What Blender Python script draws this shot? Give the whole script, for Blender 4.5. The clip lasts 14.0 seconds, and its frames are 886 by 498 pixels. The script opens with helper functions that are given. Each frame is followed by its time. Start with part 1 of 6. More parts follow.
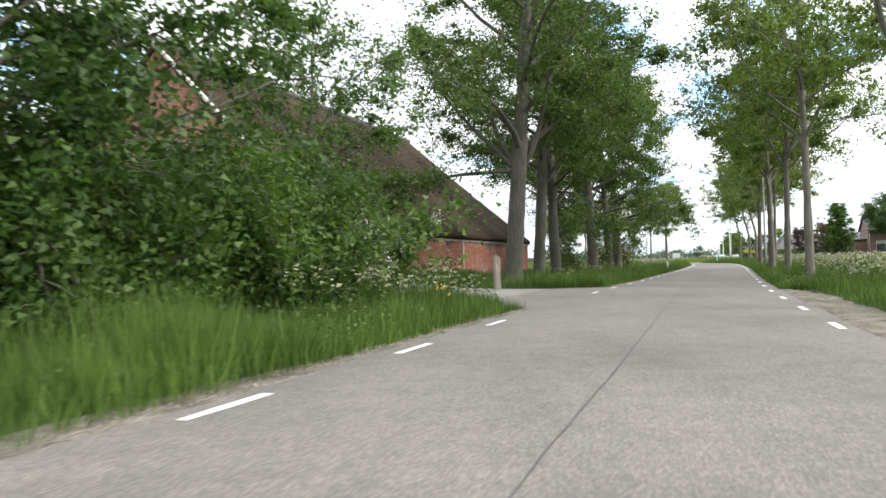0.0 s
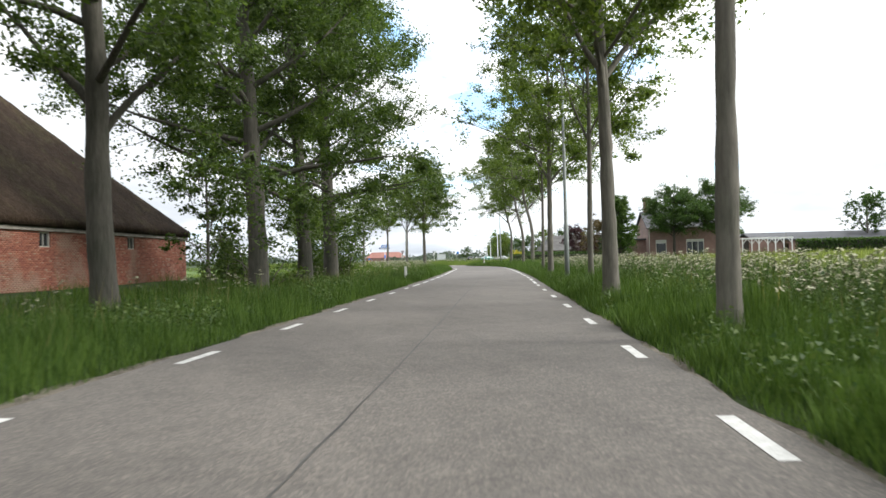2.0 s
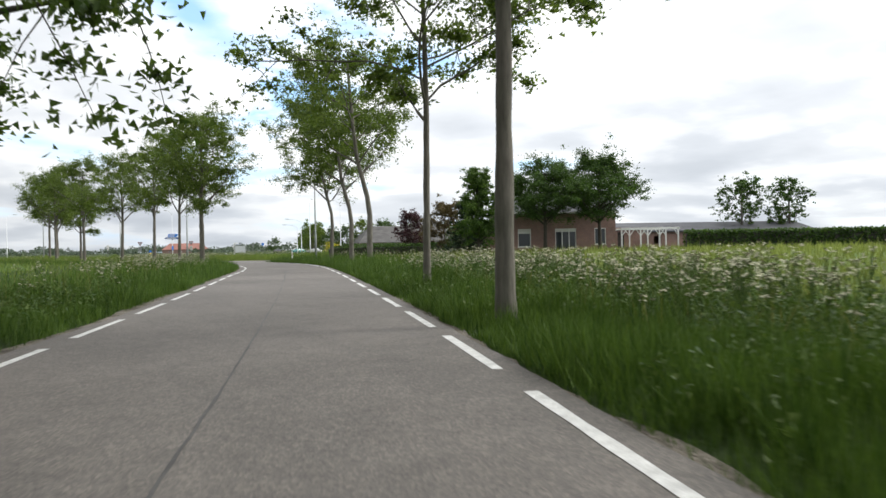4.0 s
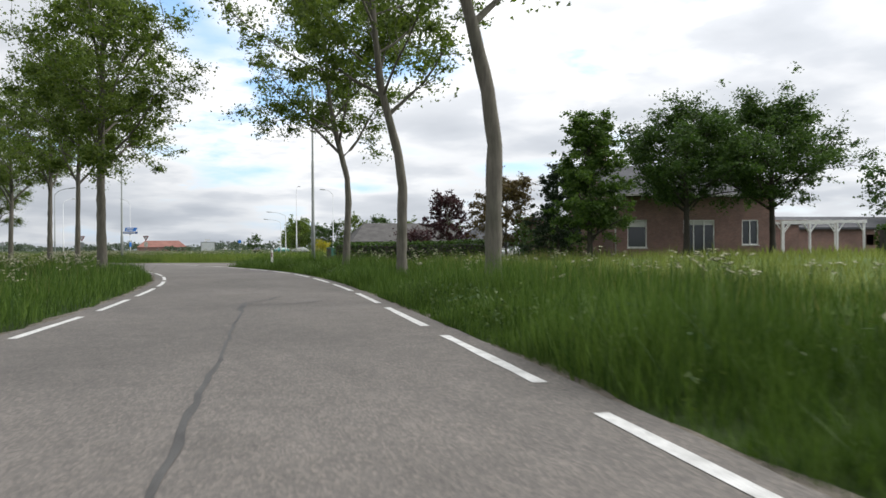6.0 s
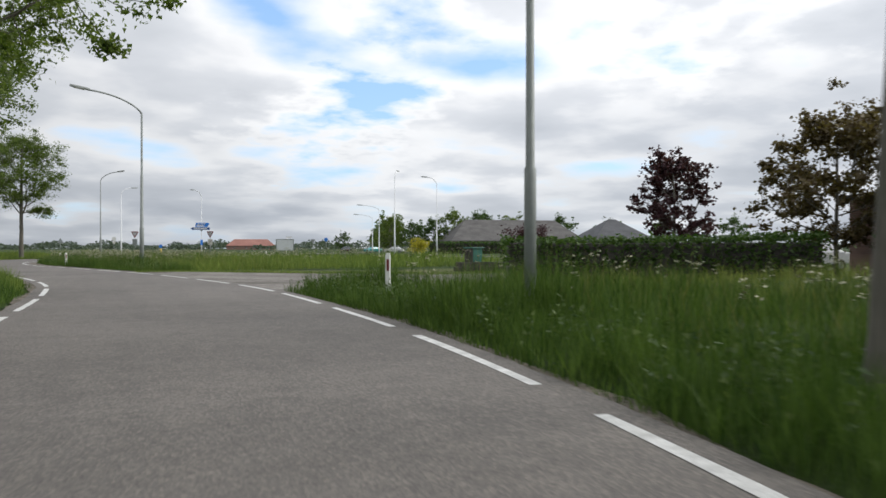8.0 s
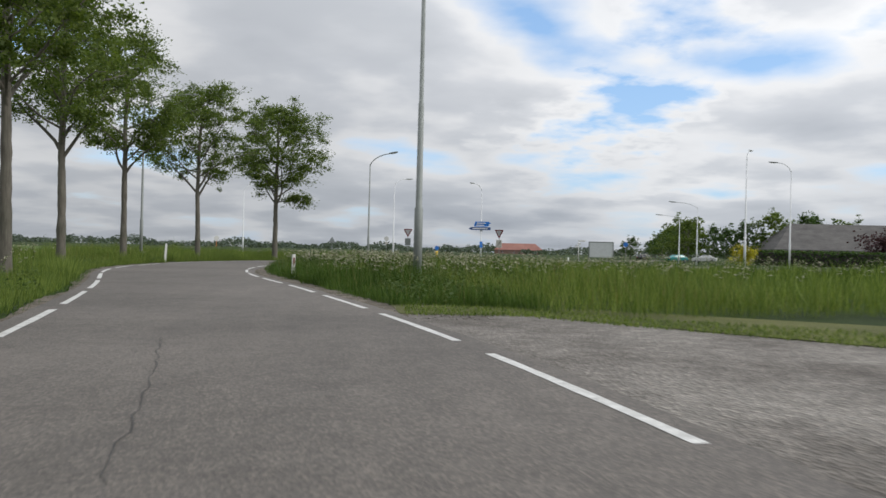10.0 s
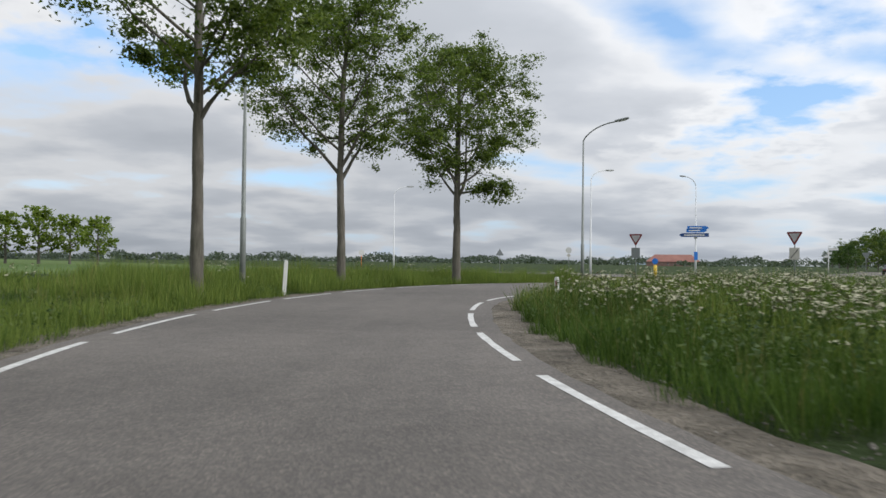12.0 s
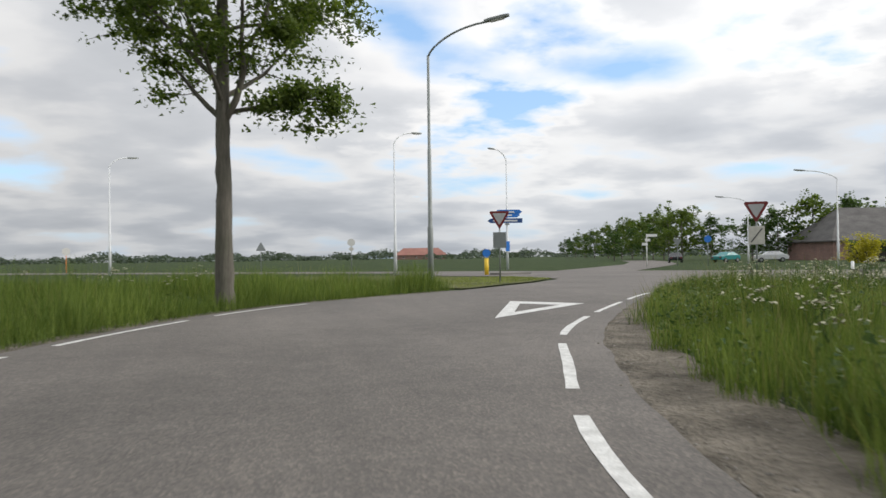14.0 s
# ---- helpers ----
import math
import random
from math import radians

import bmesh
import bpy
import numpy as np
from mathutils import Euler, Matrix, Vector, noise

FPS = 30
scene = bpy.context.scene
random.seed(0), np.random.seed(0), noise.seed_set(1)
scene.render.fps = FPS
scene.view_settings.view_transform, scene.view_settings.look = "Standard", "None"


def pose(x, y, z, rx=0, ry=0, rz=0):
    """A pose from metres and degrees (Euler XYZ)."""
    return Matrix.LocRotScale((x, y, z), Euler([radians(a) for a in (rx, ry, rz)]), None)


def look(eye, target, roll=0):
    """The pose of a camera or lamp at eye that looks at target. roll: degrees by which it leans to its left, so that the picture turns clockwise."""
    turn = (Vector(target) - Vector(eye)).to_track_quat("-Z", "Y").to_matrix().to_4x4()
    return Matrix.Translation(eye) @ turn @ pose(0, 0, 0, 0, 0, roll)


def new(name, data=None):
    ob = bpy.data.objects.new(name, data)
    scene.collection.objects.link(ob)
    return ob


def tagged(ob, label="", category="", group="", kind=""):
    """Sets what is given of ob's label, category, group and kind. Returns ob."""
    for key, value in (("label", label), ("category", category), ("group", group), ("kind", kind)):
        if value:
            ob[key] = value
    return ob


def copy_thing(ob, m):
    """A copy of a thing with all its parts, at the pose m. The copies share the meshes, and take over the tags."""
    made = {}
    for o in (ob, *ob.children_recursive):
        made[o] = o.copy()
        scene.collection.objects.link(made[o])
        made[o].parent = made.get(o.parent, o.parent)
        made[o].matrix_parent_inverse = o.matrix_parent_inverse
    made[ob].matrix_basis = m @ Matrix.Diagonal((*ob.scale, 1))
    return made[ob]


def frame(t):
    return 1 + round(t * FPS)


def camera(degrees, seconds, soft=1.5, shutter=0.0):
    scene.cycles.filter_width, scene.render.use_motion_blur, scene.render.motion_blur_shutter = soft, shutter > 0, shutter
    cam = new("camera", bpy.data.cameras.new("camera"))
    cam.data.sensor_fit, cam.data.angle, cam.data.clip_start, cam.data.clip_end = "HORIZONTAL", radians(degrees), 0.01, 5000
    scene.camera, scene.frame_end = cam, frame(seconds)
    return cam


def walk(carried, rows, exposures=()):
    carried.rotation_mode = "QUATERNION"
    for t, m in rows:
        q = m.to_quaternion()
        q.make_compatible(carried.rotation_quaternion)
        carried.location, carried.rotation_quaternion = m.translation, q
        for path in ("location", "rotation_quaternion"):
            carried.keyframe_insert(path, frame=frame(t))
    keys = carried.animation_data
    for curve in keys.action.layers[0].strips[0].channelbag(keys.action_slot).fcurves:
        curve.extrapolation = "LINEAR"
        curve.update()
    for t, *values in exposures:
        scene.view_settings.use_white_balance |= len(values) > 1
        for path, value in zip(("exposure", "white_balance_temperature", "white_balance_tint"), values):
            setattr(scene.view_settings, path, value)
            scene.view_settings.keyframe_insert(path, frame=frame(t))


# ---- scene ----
cam = camera(59.0, 14.0, soft=1.5, shutter=0.13)
PATH = [
    (0, (16.877, 29.314, 1.083), (16.788, 39.312, 1.263), -1.49),
    (0.5, (18.964, 35.860, 1.056), (18.972, 45.857, 1.275), -1.57),
    (1, (21.420, 42.791, 1.042), (21.585, 52.787, 1.304), -1.57),
    (1.5, (23.585, 49.354, 1.171), (25.414, 59.183, 1.390), -1.92),
    (2, (26.177, 56.619, 1.089), (28.891, 66.243, 1.211), -1.49),
    (2.5, (28.387, 63.008, 1.086), (31.204, 72.602, 1.171), -1.05),
    (3, (31.119, 70.020, 1.062), (34.131, 79.555, 1.103), -1.66),
    (3.5, (33.410, 76.471, 1.083), (37.720, 85.494, 1.070), -1.60),
    (3.7, (34.189, 79.065, 1.164), (38.985, 87.840, 1.150), -1.40),
    (5.8, (44.398, 109.073, 1.108), (49.517, 117.664, 1.061), -0.59),
    (6, (45.268, 111.776, 1.041), (50.361, 120.382, 1.027), -0.37),
    (6.5, (47.509, 118.289, 1.111), (52.512, 126.947, 1.103), -0.03),
    (7, (49.651, 125.066, 1.131), (54.542, 133.789, 1.128), 0.17),
    (7.2, (50.560, 127.743, 1.116), (55.355, 136.518, 1.113), 0.12),
    (9.3, (55.261, 154.809, 1.082), (57.456, 164.565, 1.085), 0.77),
    (9.5, (55.338, 157.289, 1.102), (57.158, 167.122, 1.111), 1.06),
    (10, (54.748, 163.905, 1.066), (55.693, 173.860, 1.091), 1.37),
    (10.5, (53.842, 169.629, 1.050), (53.989, 179.628, 1.077), 1.03),
    (11, (52.647, 175.805, 1.035), (52.062, 185.788, 1.117), 1.11),
    (11.5, (51.361, 181.305, 1.120), (50.428, 191.261, 1.222), 0.59),
    (12, (49.693, 187.474, 1.125), (48.909, 197.442, 1.290), 0.65),
    (12.5, (48.649, 192.636, 1.101), (48.239, 202.626, 1.300), 0.18),
    (13, (47.761, 198.345, 1.073), (48.001, 208.341, 1.246), -0.20),
    (13.5, (47.614, 203.573, 1.007), (48.775, 213.504, 1.166), -1.01),
    (14, (47.696, 208.711, 1.151), (50.139, 218.407, 1.260), -0.77),
]
walk(cam, [(t, look(eye, target, roll)) for t, eye, target, roll in PATH],
     exposures=[(0.0, 0.98, 6350, 9), (1.5, 1.0, 6350, 9), (2.0, 0.74, 6375, 9), (2.5, 0.6, 6400, 9), (3.5, 0.4, 6400, 9), (6.0, 0.04, 6350, 10), (7.0, 0.02, 6300, 10), (9.5, -0.36, 6300, 10),
                (11.2, -0.24, 6250, 10), (12.5, -0.3, 6200, 10), (13.2, -0.28, 6250, 10), (14.0, -0.18, 6450, 10)])

# ---- world and light ----
SUN_ELEVATION, SUN_AZIMUTH = radians(32), radians(108)  # azimuth clockwise from +y

world = bpy.data.worlds.new("sky")
scene.world = world
world.use_nodes = True
wt = world.node_tree
wt.nodes.clear()


def wnode(kind, blend=""):
    n = wt.nodes.new(kind)
    if blend:
        n.blend_type = blend
    return n


w_out = wnode("ShaderNodeOutputWorld")
w_bg = wnode("ShaderNodeBackground")
w_sky = wnode("ShaderNodeTexSky")
w_sky.sky_type, w_sky.sun_disc, w_sky.sun_elevation, w_sky.sun_rotation = "NISHITA", False, SUN_ELEVATION, SUN_AZIMUTH
w_sky.air_density, w_sky.dust_density, w_sky.ozone_density = 1.0, 1.5, 1.5
w_dim = wnode("ShaderNodeMixRGB", "MULTIPLY")
w_dim.inputs[0].default_value = 1.0
w_dim.inputs[2].default_value = (0.15, 0.15, 0.15, 1)
w_co = wnode("ShaderNodeTexCoord")
wl = wt.links.new


def wmath(op, a, b=None, c=None):
    """A math node on sockets or plain numbers."""
    n = wnode("ShaderNodeMath")
    n.operation = op
    for slot, v in enumerate((a, b, c)):
        if isinstance(v, (int, float)):
            n.inputs[slot].default_value = v
        elif v is not None:
            wl(v, n.inputs[slot])
    return n.outputs[0]


def wramp(value, *stops):
    r = wnode("ShaderNodeValToRGB")
    while len(r.color_ramp.elements) < len(stops):
        r.color_ramp.elements.new(0.5)
    for e, (p, c) in zip(r.color_ramp.elements, stops):
        e.position, e.color = p, (*c, 1)
    wl(value, r.inputs[0])
    return r.outputs[0]


def wnoise(vector, scale, detail, rough):
    n = wnode("ShaderNodeTexNoise")
    n.inputs["Scale"].default_value, n.inputs["Detail"].default_value, n.inputs["Roughness"].default_value = scale, detail, rough
    wl(vector, n.inputs["Vector"])
    return n.outputs[0]


w_sep = wnode("ShaderNodeSeparateXYZ")
wl(w_co.outputs["Generated"], w_sep.inputs[0])
w_x, w_y, w_z = w_sep.outputs
# the cloud layer is flat and lies overhead, so it is seen foreshortened towards the horizon
w_high = wmath("ADD", wmath("MAXIMUM", w_z, 0.0), 0.17)
w_flat = wnode("ShaderNodeCombineXYZ")
wl(wmath("DIVIDE", w_x, w_high), w_flat.inputs[0])
wl(wmath("DIVIDE", w_y, w_high), w_flat.inputs[1])
w_flat.inputs[2].default_value = 3.7
w_az, w_el = wmath("ARCTAN2", w_x, w_y), wmath("ARCSINE", w_z)
# a low layer of broken cloud with a few clear gaps: azimuth, elevation and half widths, in degrees
w_cover = wnoise(w_flat.outputs[0], 1.6, 7.0, 0.47)
w_ragged = wmath("MULTIPLY", wmath("SUBTRACT", wnoise(w_flat.outputs[0], 2.3, 6.0, 0.55), 0.5), 3.2)
w_torn = wmath("MULTIPLY", wmath("SUBTRACT", wnoise(w_flat.outputs[0], 3.1, 6.0, 0.55), 0.5), 3.2)
for gap_az, gap_el, half_az, half_el, depth in ((17.0, 9.2, 8.0, 3.0, 0.32), (24.0, 16.2, 8.0, 2.6, 0.23), (41.0, 14.8, 6.0, 4.2, 0.24), (-29.0, 15.0, 7.5, 3.2, 0.22),
                                               (20.0, 5.4, 10.0, 1.5, 0.15), (50.0, 17.0, 6.0, 3.4, 0.2), (5.0, 27.0, 14.0, 4.5, 0.2), (62.0, 27.0, 12.0, 4.5, 0.2)):
    da = wmath("DIVIDE", wmath("SUBTRACT", w_az, radians(gap_az)), radians(half_az))
    de = wmath("DIVIDE", wmath("SUBTRACT", w_el, radians(gap_el)), radians(half_el))
    da, de = wmath("ADD", da, w_ragged), wmath("ADD", de, w_torn)
    far_off = wmath("SQRT", wmath("ADD", wmath("MULTIPLY", da, da), wmath("MULTIPLY", de, de)))
    w_cover = wmath("SUBTRACT", w_cover, wmath("MULTIPLY", wmath("MAXIMUM", wmath("SUBTRACT", 1.0, far_off), 0.0), depth))
w_mask = wramp(w_cover, (0.27, (0, 0, 0)), (0.43, (1, 1, 1)))
# thin edges are white, thick cloud is grey
w_tone = wramp(w_cover, (0.36, (1.10, 1.09, 1.075)), (0.46, (1.03, 1.02, 1.01)), (0.54, (0.84, 0.85, 0.87)), (0.66, (0.74, 0.755, 0.78)))
w_bands = wramp(wnoise(w_flat.outputs[0], 0.62, 5.0, 0.5), (0.36, (0.86, 0.875, 0.895)), (0.6, (1.1, 1.095, 1.085)))
w_low = wramp(w_el, (0.0, (0.77, 0.80, 0.835)), (0.085, (0.90, 0.915, 0.93)), (0.2, (1, 1, 1)))
# heavier cloud to the west
w_west = wnode("ShaderNodeMapRange")
w_west.inputs[1].default_value, w_west.inputs[2].default_value, w_west.inputs[3].default_value, w_west.inputs[4].default_value = radians(-12), radians(20), 0.80, 1.02
wl(w_az, w_west.inputs[0])
w_up = wnode("ShaderNodeMapRange")
w_up.inputs[1].default_value, w_up.inputs[2].default_value, w_up.inputs[3].default_value, w_up.inputs[4].default_value = 0.0, 0.75, 0.95, 1.78
wl(w_z, w_up.inputs[0])


def wmix(mode, a, b):
    n = wnode("ShaderNodeMixRGB", mode)
    n.inputs[0].default_value = 1.0
    wl(a, n.inputs[1])
    wl(b, n.inputs[2])
    return n.outputs[0]


w_cloud = wmix("MULTIPLY", wmix("MULTIPLY", wmix("MULTIPLY", wmix("MULTIPLY", w_tone, w_bands), w_low), w_west.outputs[0]), w_up.outputs[0])
# thin bright veil over the blue
w_veil = wnode("ShaderNodeMixRGB", "ADD")
w_veil.inputs[0].default_value, w_veil.inputs[2].default_value = 1.0, (0.20, 0.35, 0.58, 1)
w_mix = wnode("ShaderNodeMixRGB")
wl(w_sky.outputs[0], w_dim.inputs[1])
wl(w_dim.outputs[0], w_veil.inputs[1])
wl(w_mask, w_mix.inputs[0])
wl(w_veil.outputs[0], w_mix.inputs[1])
wl(w_cloud, w_mix.inputs[2])
wl(w_mix.outputs[0], w_bg.inputs[0])
wl(w_bg.outputs[0], w_out.inputs[0])
w_bg.inputs[1].default_value = 0.92

sun = new("sun", bpy.data.lights.new("sun", "SUN"))
sun.data.energy, sun.data.angle, sun.data.color = 2.3, radians(20), (1.0, 0.95, 0.87)
sun_from = Vector((math.sin(SUN_AZIMUTH) * math.cos(SUN_ELEVATION), math.cos(SUN_AZIMUTH) * math.cos(SUN_ELEVATION), math.sin(SUN_ELEVATION)))
sun.matrix_world = look(tuple(sun_from * 100), (0, 0, 0))


# ---- materials ----
def material(name, build, **settings):
    m = bpy.data.materials.new(name)
    m.use_nodes = True
    nt = m.node_tree
    bsdf = nt.nodes["Principled BSDF"]
    build(nt, bsdf)
    for key, value in settings.items():
        bsdf.inputs[key.replace("_", " ")].default_value = value
    return m


def noise_tex(nt, scale, detail=4.0, rough=0.55, coords="Object", stretch=None):
    co = nt.nodes.new("ShaderNodeTexCoord")
    n = nt.nodes.new("ShaderNodeTexNoise")
    n.inputs["Scale"].default_value, n.inputs["Detail"].default_value, n.inputs["Roughness"].default_value = scale, detail, rough
    if stretch:
        mp = nt.nodes.new("ShaderNodeMapping")
        mp.inputs["Scale"].default_value = stretch
        nt.links.new(co.outputs[coords], mp.inputs[0])
        nt.links.new(mp.outputs[0], n.inputs["Vector"])
    else:
        nt.links.new(co.outputs[coords], n.inputs["Vector"])
    return n.outputs[0]


def ramp(nt, value, *stops):
    r = nt.nodes.new("ShaderNodeValToRGB")
    while len(r.color_ramp.elements) < len(stops):
        r.color_ramp.elements.new(0.5)
    for e, (p, c) in zip(r.color_ramp.elements, stops):
        e.position, e.color = p, (*c, 1) if len(c) == 3 else c
    nt.links.new(value, r.inputs[0])
    return r.outputs[0]


def mixed(nt, fac, a, b, mode="MIX"):
    x = nt.nodes.new("ShaderNodeMixRGB")
    x.blend_type = mode
    for slot, v in ((0, fac), (1, a), (2, b)):
        if isinstance(v, (int, float)):
            x.inputs[slot].default_value = v if slot == 0 else (v, v, v, 1)
        elif isinstance(v, tuple):
            x.inputs[slot].default_value = (*v, 1)
        else:
            nt.links.new(v, x.inputs[slot])
    return x.outputs[0]


def bumped(nt, bsdf, height, strength=0.3, distance=0.01):
    b = nt.nodes.new("ShaderNodeBump")
    b.inputs["Strength"].default_value, b.inputs["Distance"].default_value = strength, distance
    nt.links.new(height, b.inputs["Height"])
    nt.links.new(b.outputs[0], bsdf.inputs["Normal"])


def two_scale(name, dark, light, big=0.5, small=30.0, rough=0.8, bump=0.3, dist=0.01, metal=0.0, stretch=None):
    def build(nt, bsdf):
        a, b = noise_tex(nt, big, 5, stretch=stretch), noise_tex(nt, small, 3, stretch=stretch)
        c = ramp(nt, a, (0.3, dark), (0.7, light))
        c = mixed(nt, 0.5, c, ramp(nt, b, (0.3, (0.55, 0.55, 0.55)), (0.7, (1.3, 1.3, 1.3))), "MULTIPLY")
        nt.links.new(c, bsdf.inputs["Base Color"])
        bumped(nt, bsdf, b, bump, dist)
        bsdf.inputs["Roughness"].default_value, bsdf.inputs["Metallic"].default_value = rough, metal
        bsdf.inputs["Specular IOR Level"].default_value = 0.15 if rough > 0.9 else 0.5
    return material(name, build)


def asphalt_build(nt, bsdf):
    big = noise_tex(nt, 0.22, 5)
    mid = noise_tex(nt, 2.6, 5, 0.65)
    along = noise_tex(nt, 1.0, 4, 0.6, stretch=(1.4, 0.12, 1.0))
    c = ramp(nt, big, (0.32, (0.096, 0.087, 0.079)), (0.68, (0.142, 0.129, 0.117)))
    c = mixed(nt, 0.55, c, ramp(nt, mid, (0.3, (0.72, 0.72, 0.72)), (0.72, (1.2, 1.2, 1.2))), "MULTIPLY")
    c = mixed(nt, 0.45, c, ramp(nt, along, (0.35, (0.8, 0.8, 0.8)), (0.7, (1.15, 1.14, 1.12))), "MULTIPLY")
    v = nt.nodes.new("ShaderNodeTexVoronoi")
    co = nt.nodes.new("ShaderNodeTexCoord")
    v.inputs["Scale"].default_value = 58.0
    nt.links.new(co.outputs["Object"], v.inputs["Vector"])
    c = mixed(nt, 0.52, c, ramp(nt, v.outputs["Color"], (0.1, (0.42, 0.42, 0.43)), (0.55, (1.0, 1.0, 1.0)), (0.95, (2.3, 2.2, 2.05))), "MULTIPLY")
    nt.links.new(c, bsdf.inputs["Base Color"])
    bumped(nt, bsdf, v.outputs["Distance"], 0.35, 0.005)
    bsdf.inputs["Roughness"].default_value = 0.86


def gravel_build(nt, bsdf):
    big, mid = noise_tex(nt, 0.35, 6, 0.65), noise_tex(nt, 3.0, 5, 0.7)
    c = ramp(nt, big, (0.32, (0.105, 0.095, 0.085)), (0.5, (0.185, 0.172, 0.158)), (0.68, (0.26, 0.245, 0.225)))
    c = mixed(nt, 0.7, c, ramp(nt, mid, (0.32, (0.62, 0.61, 0.6)), (0.68, (1.25, 1.25, 1.24))), "MULTIPLY")
    v = nt.nodes.new("ShaderNodeTexVoronoi")
    co = nt.nodes.new("ShaderNodeTexCoord")
    v.inputs["Scale"].default_value = 24.0
    nt.links.new(co.outputs["Object"], v.inputs["Vector"])
    c = mixed(nt, 0.4, c, ramp(nt, v.outputs["Color"], (0.15, (0.5, 0.5, 0.5)), (0.55, (1, 1, 1)), (0.9, (1.9, 1.85, 1.8))), "MULTIPLY")
    nt.links.new(c, bsdf.inputs["Base Color"])
    bumped(nt, bsdf, v.outputs["Distance"], 0.8, 0.03)
    bsdf.inputs["Roughness"].default_value = 0.95
    bsdf.inputs["Specular IOR Level"].default_value = 0.2


def foliage(name, dark, light, shine=0.25, through_light=0.45):
    def build(nt, bsdf):
        g = nt.nodes.new("ShaderNodeNewGeometry")
        c = ramp(nt, g.outputs["Random Per Island"], (0.0, dark), (1.0, light))
        c = mixed(nt, 0.7, c, ramp(nt, noise_tex(nt, 0.35, 3), (0.3, (0.65, 0.68, 0.62)), (0.7, (1.25, 1.2, 1.15))), "MULTIPLY")
        nt.links.new(c, bsdf.inputs["Base Color"])
        bsdf.inputs["Roughness"].default_value = 0.5
        bsdf.inputs["Specular IOR Level"].default_value = shine
        tr = nt.nodes.new("ShaderNodeBsdfTranslucent")
        nt.links.new(mixed(nt, 1.0, c, (1.15, 1.25, 0.55), "MULTIPLY"), tr.inputs[0])
        mx = nt.nodes.new("ShaderNodeMixShader")
        mx.inputs[0].default_value = through_light
        nt.links.new(bsdf.outputs[0], mx.inputs[1])
        nt.links.new(tr.outputs[0], mx.inputs[2])
        nt.links.new(mx.outputs[0], nt.nodes["Material Output"].inputs[0])
    return material(name, build)


def bark_build(dark, light):
    def build(nt, bsdf):
        s = noise_tex(nt, 3.0, 6, 0.65, stretch=(5, 5, 0.7))
        b = noise_tex(nt, 0.9, 4)
        c = ramp(nt, s, (0.22, dark), (0.78, light))
        c = mixed(nt, 0.8, c, ramp(nt, b, (0.35, (0.68, 0.74, 0.62)), (0.7, (1.25, 1.22, 1.18))), "MULTIPLY")
        nt.links.new(c, bsdf.inputs["Base Color"])
        bumped(nt, bsdf, s, 0.6, 0.03)
        bsdf.inputs["Roughness"].default_value = 0.92
    return build


def brick_build(a, b, mortar, along):
    """Brickwork on a wall that runs along the given direction in plan."""
    def build(nt, bsdf):
        co = nt.nodes.new("ShaderNodeTexCoord")
        dot = nt.nodes.new("ShaderNodeVectorMath")
        dot.operation = "DOT_PRODUCT"
        dot.inputs[1].default_value = (*along, 0)
        nt.links.new(co.outputs["Object"], dot.inputs[0])
        sp = nt.nodes.new("ShaderNodeSeparateXYZ")
        nt.links.new(co.outputs["Object"], sp.inputs[0])
        cb = nt.nodes.new("ShaderNodeCombineXYZ")
        nt.links.new(dot.outputs["Value"], cb.inputs[0])
        nt.links.new(sp.outputs[2], cb.inputs[1])
        br = nt.nodes.new("ShaderNodeTexBrick")
        br.inputs["Scale"].default_value = 1.0
        br.inputs["Brick Width"].default_value, br.inputs["Row Height"].default_value = 0.22, 0.066
        br.inputs["Mortar Size"].default_value, br.inputs["Mortar Smooth"].default_value = 0.008, 0.3
        br.inputs["Color1"].default_value, br.inputs["Color2"].default_value, br.inputs["Mortar"].default_value = (*a, 1), (*b, 1), (*mortar, 1)
        nt.links.new(cb.outputs[0], br.inputs["Vector"])
        c = mixed(nt, 0.65, br.outputs[0], ramp(nt, noise_tex(nt, 0.7, 6, 0.65), (0.3, (0.6, 0.62, 0.62)), (0.55, (1, 1, 1)), (0.75, (1.35, 1.3, 1.25))), "MULTIPLY")
        c = mixed(nt, 0.5, c, ramp(nt, noise_tex(nt, 14, 3), (0.3, (0.75, 0.75, 0.75)), (0.7, (1.2, 1.2, 1.2))), "MULTIPLY")
        nt.links.new(c, bsdf.inputs["Base Color"])
        inv = nt.nodes.new("ShaderNodeInvert")
        nt.links.new(br.outputs["Fac"], inv.inputs["Color"])
        bumped(nt, bsdf, inv.outputs[0], 0.6, 0.008)
        bsdf.inputs["Roughness"].default_value = 0.9
    return build


def plain_build(color, amount=0.25, scale=3.0):
    def build(nt, bsdf):
        n = noise_tex(nt, scale, 5)
        c = mixed(nt, amount, color, ramp(nt, n, (0.3, tuple(v * 0.5 for v in color)), (0.7, tuple(min(1, v * 1.2) for v in color))))
        nt.links.new(c, bsdf.inputs["Base Color"])
    return build


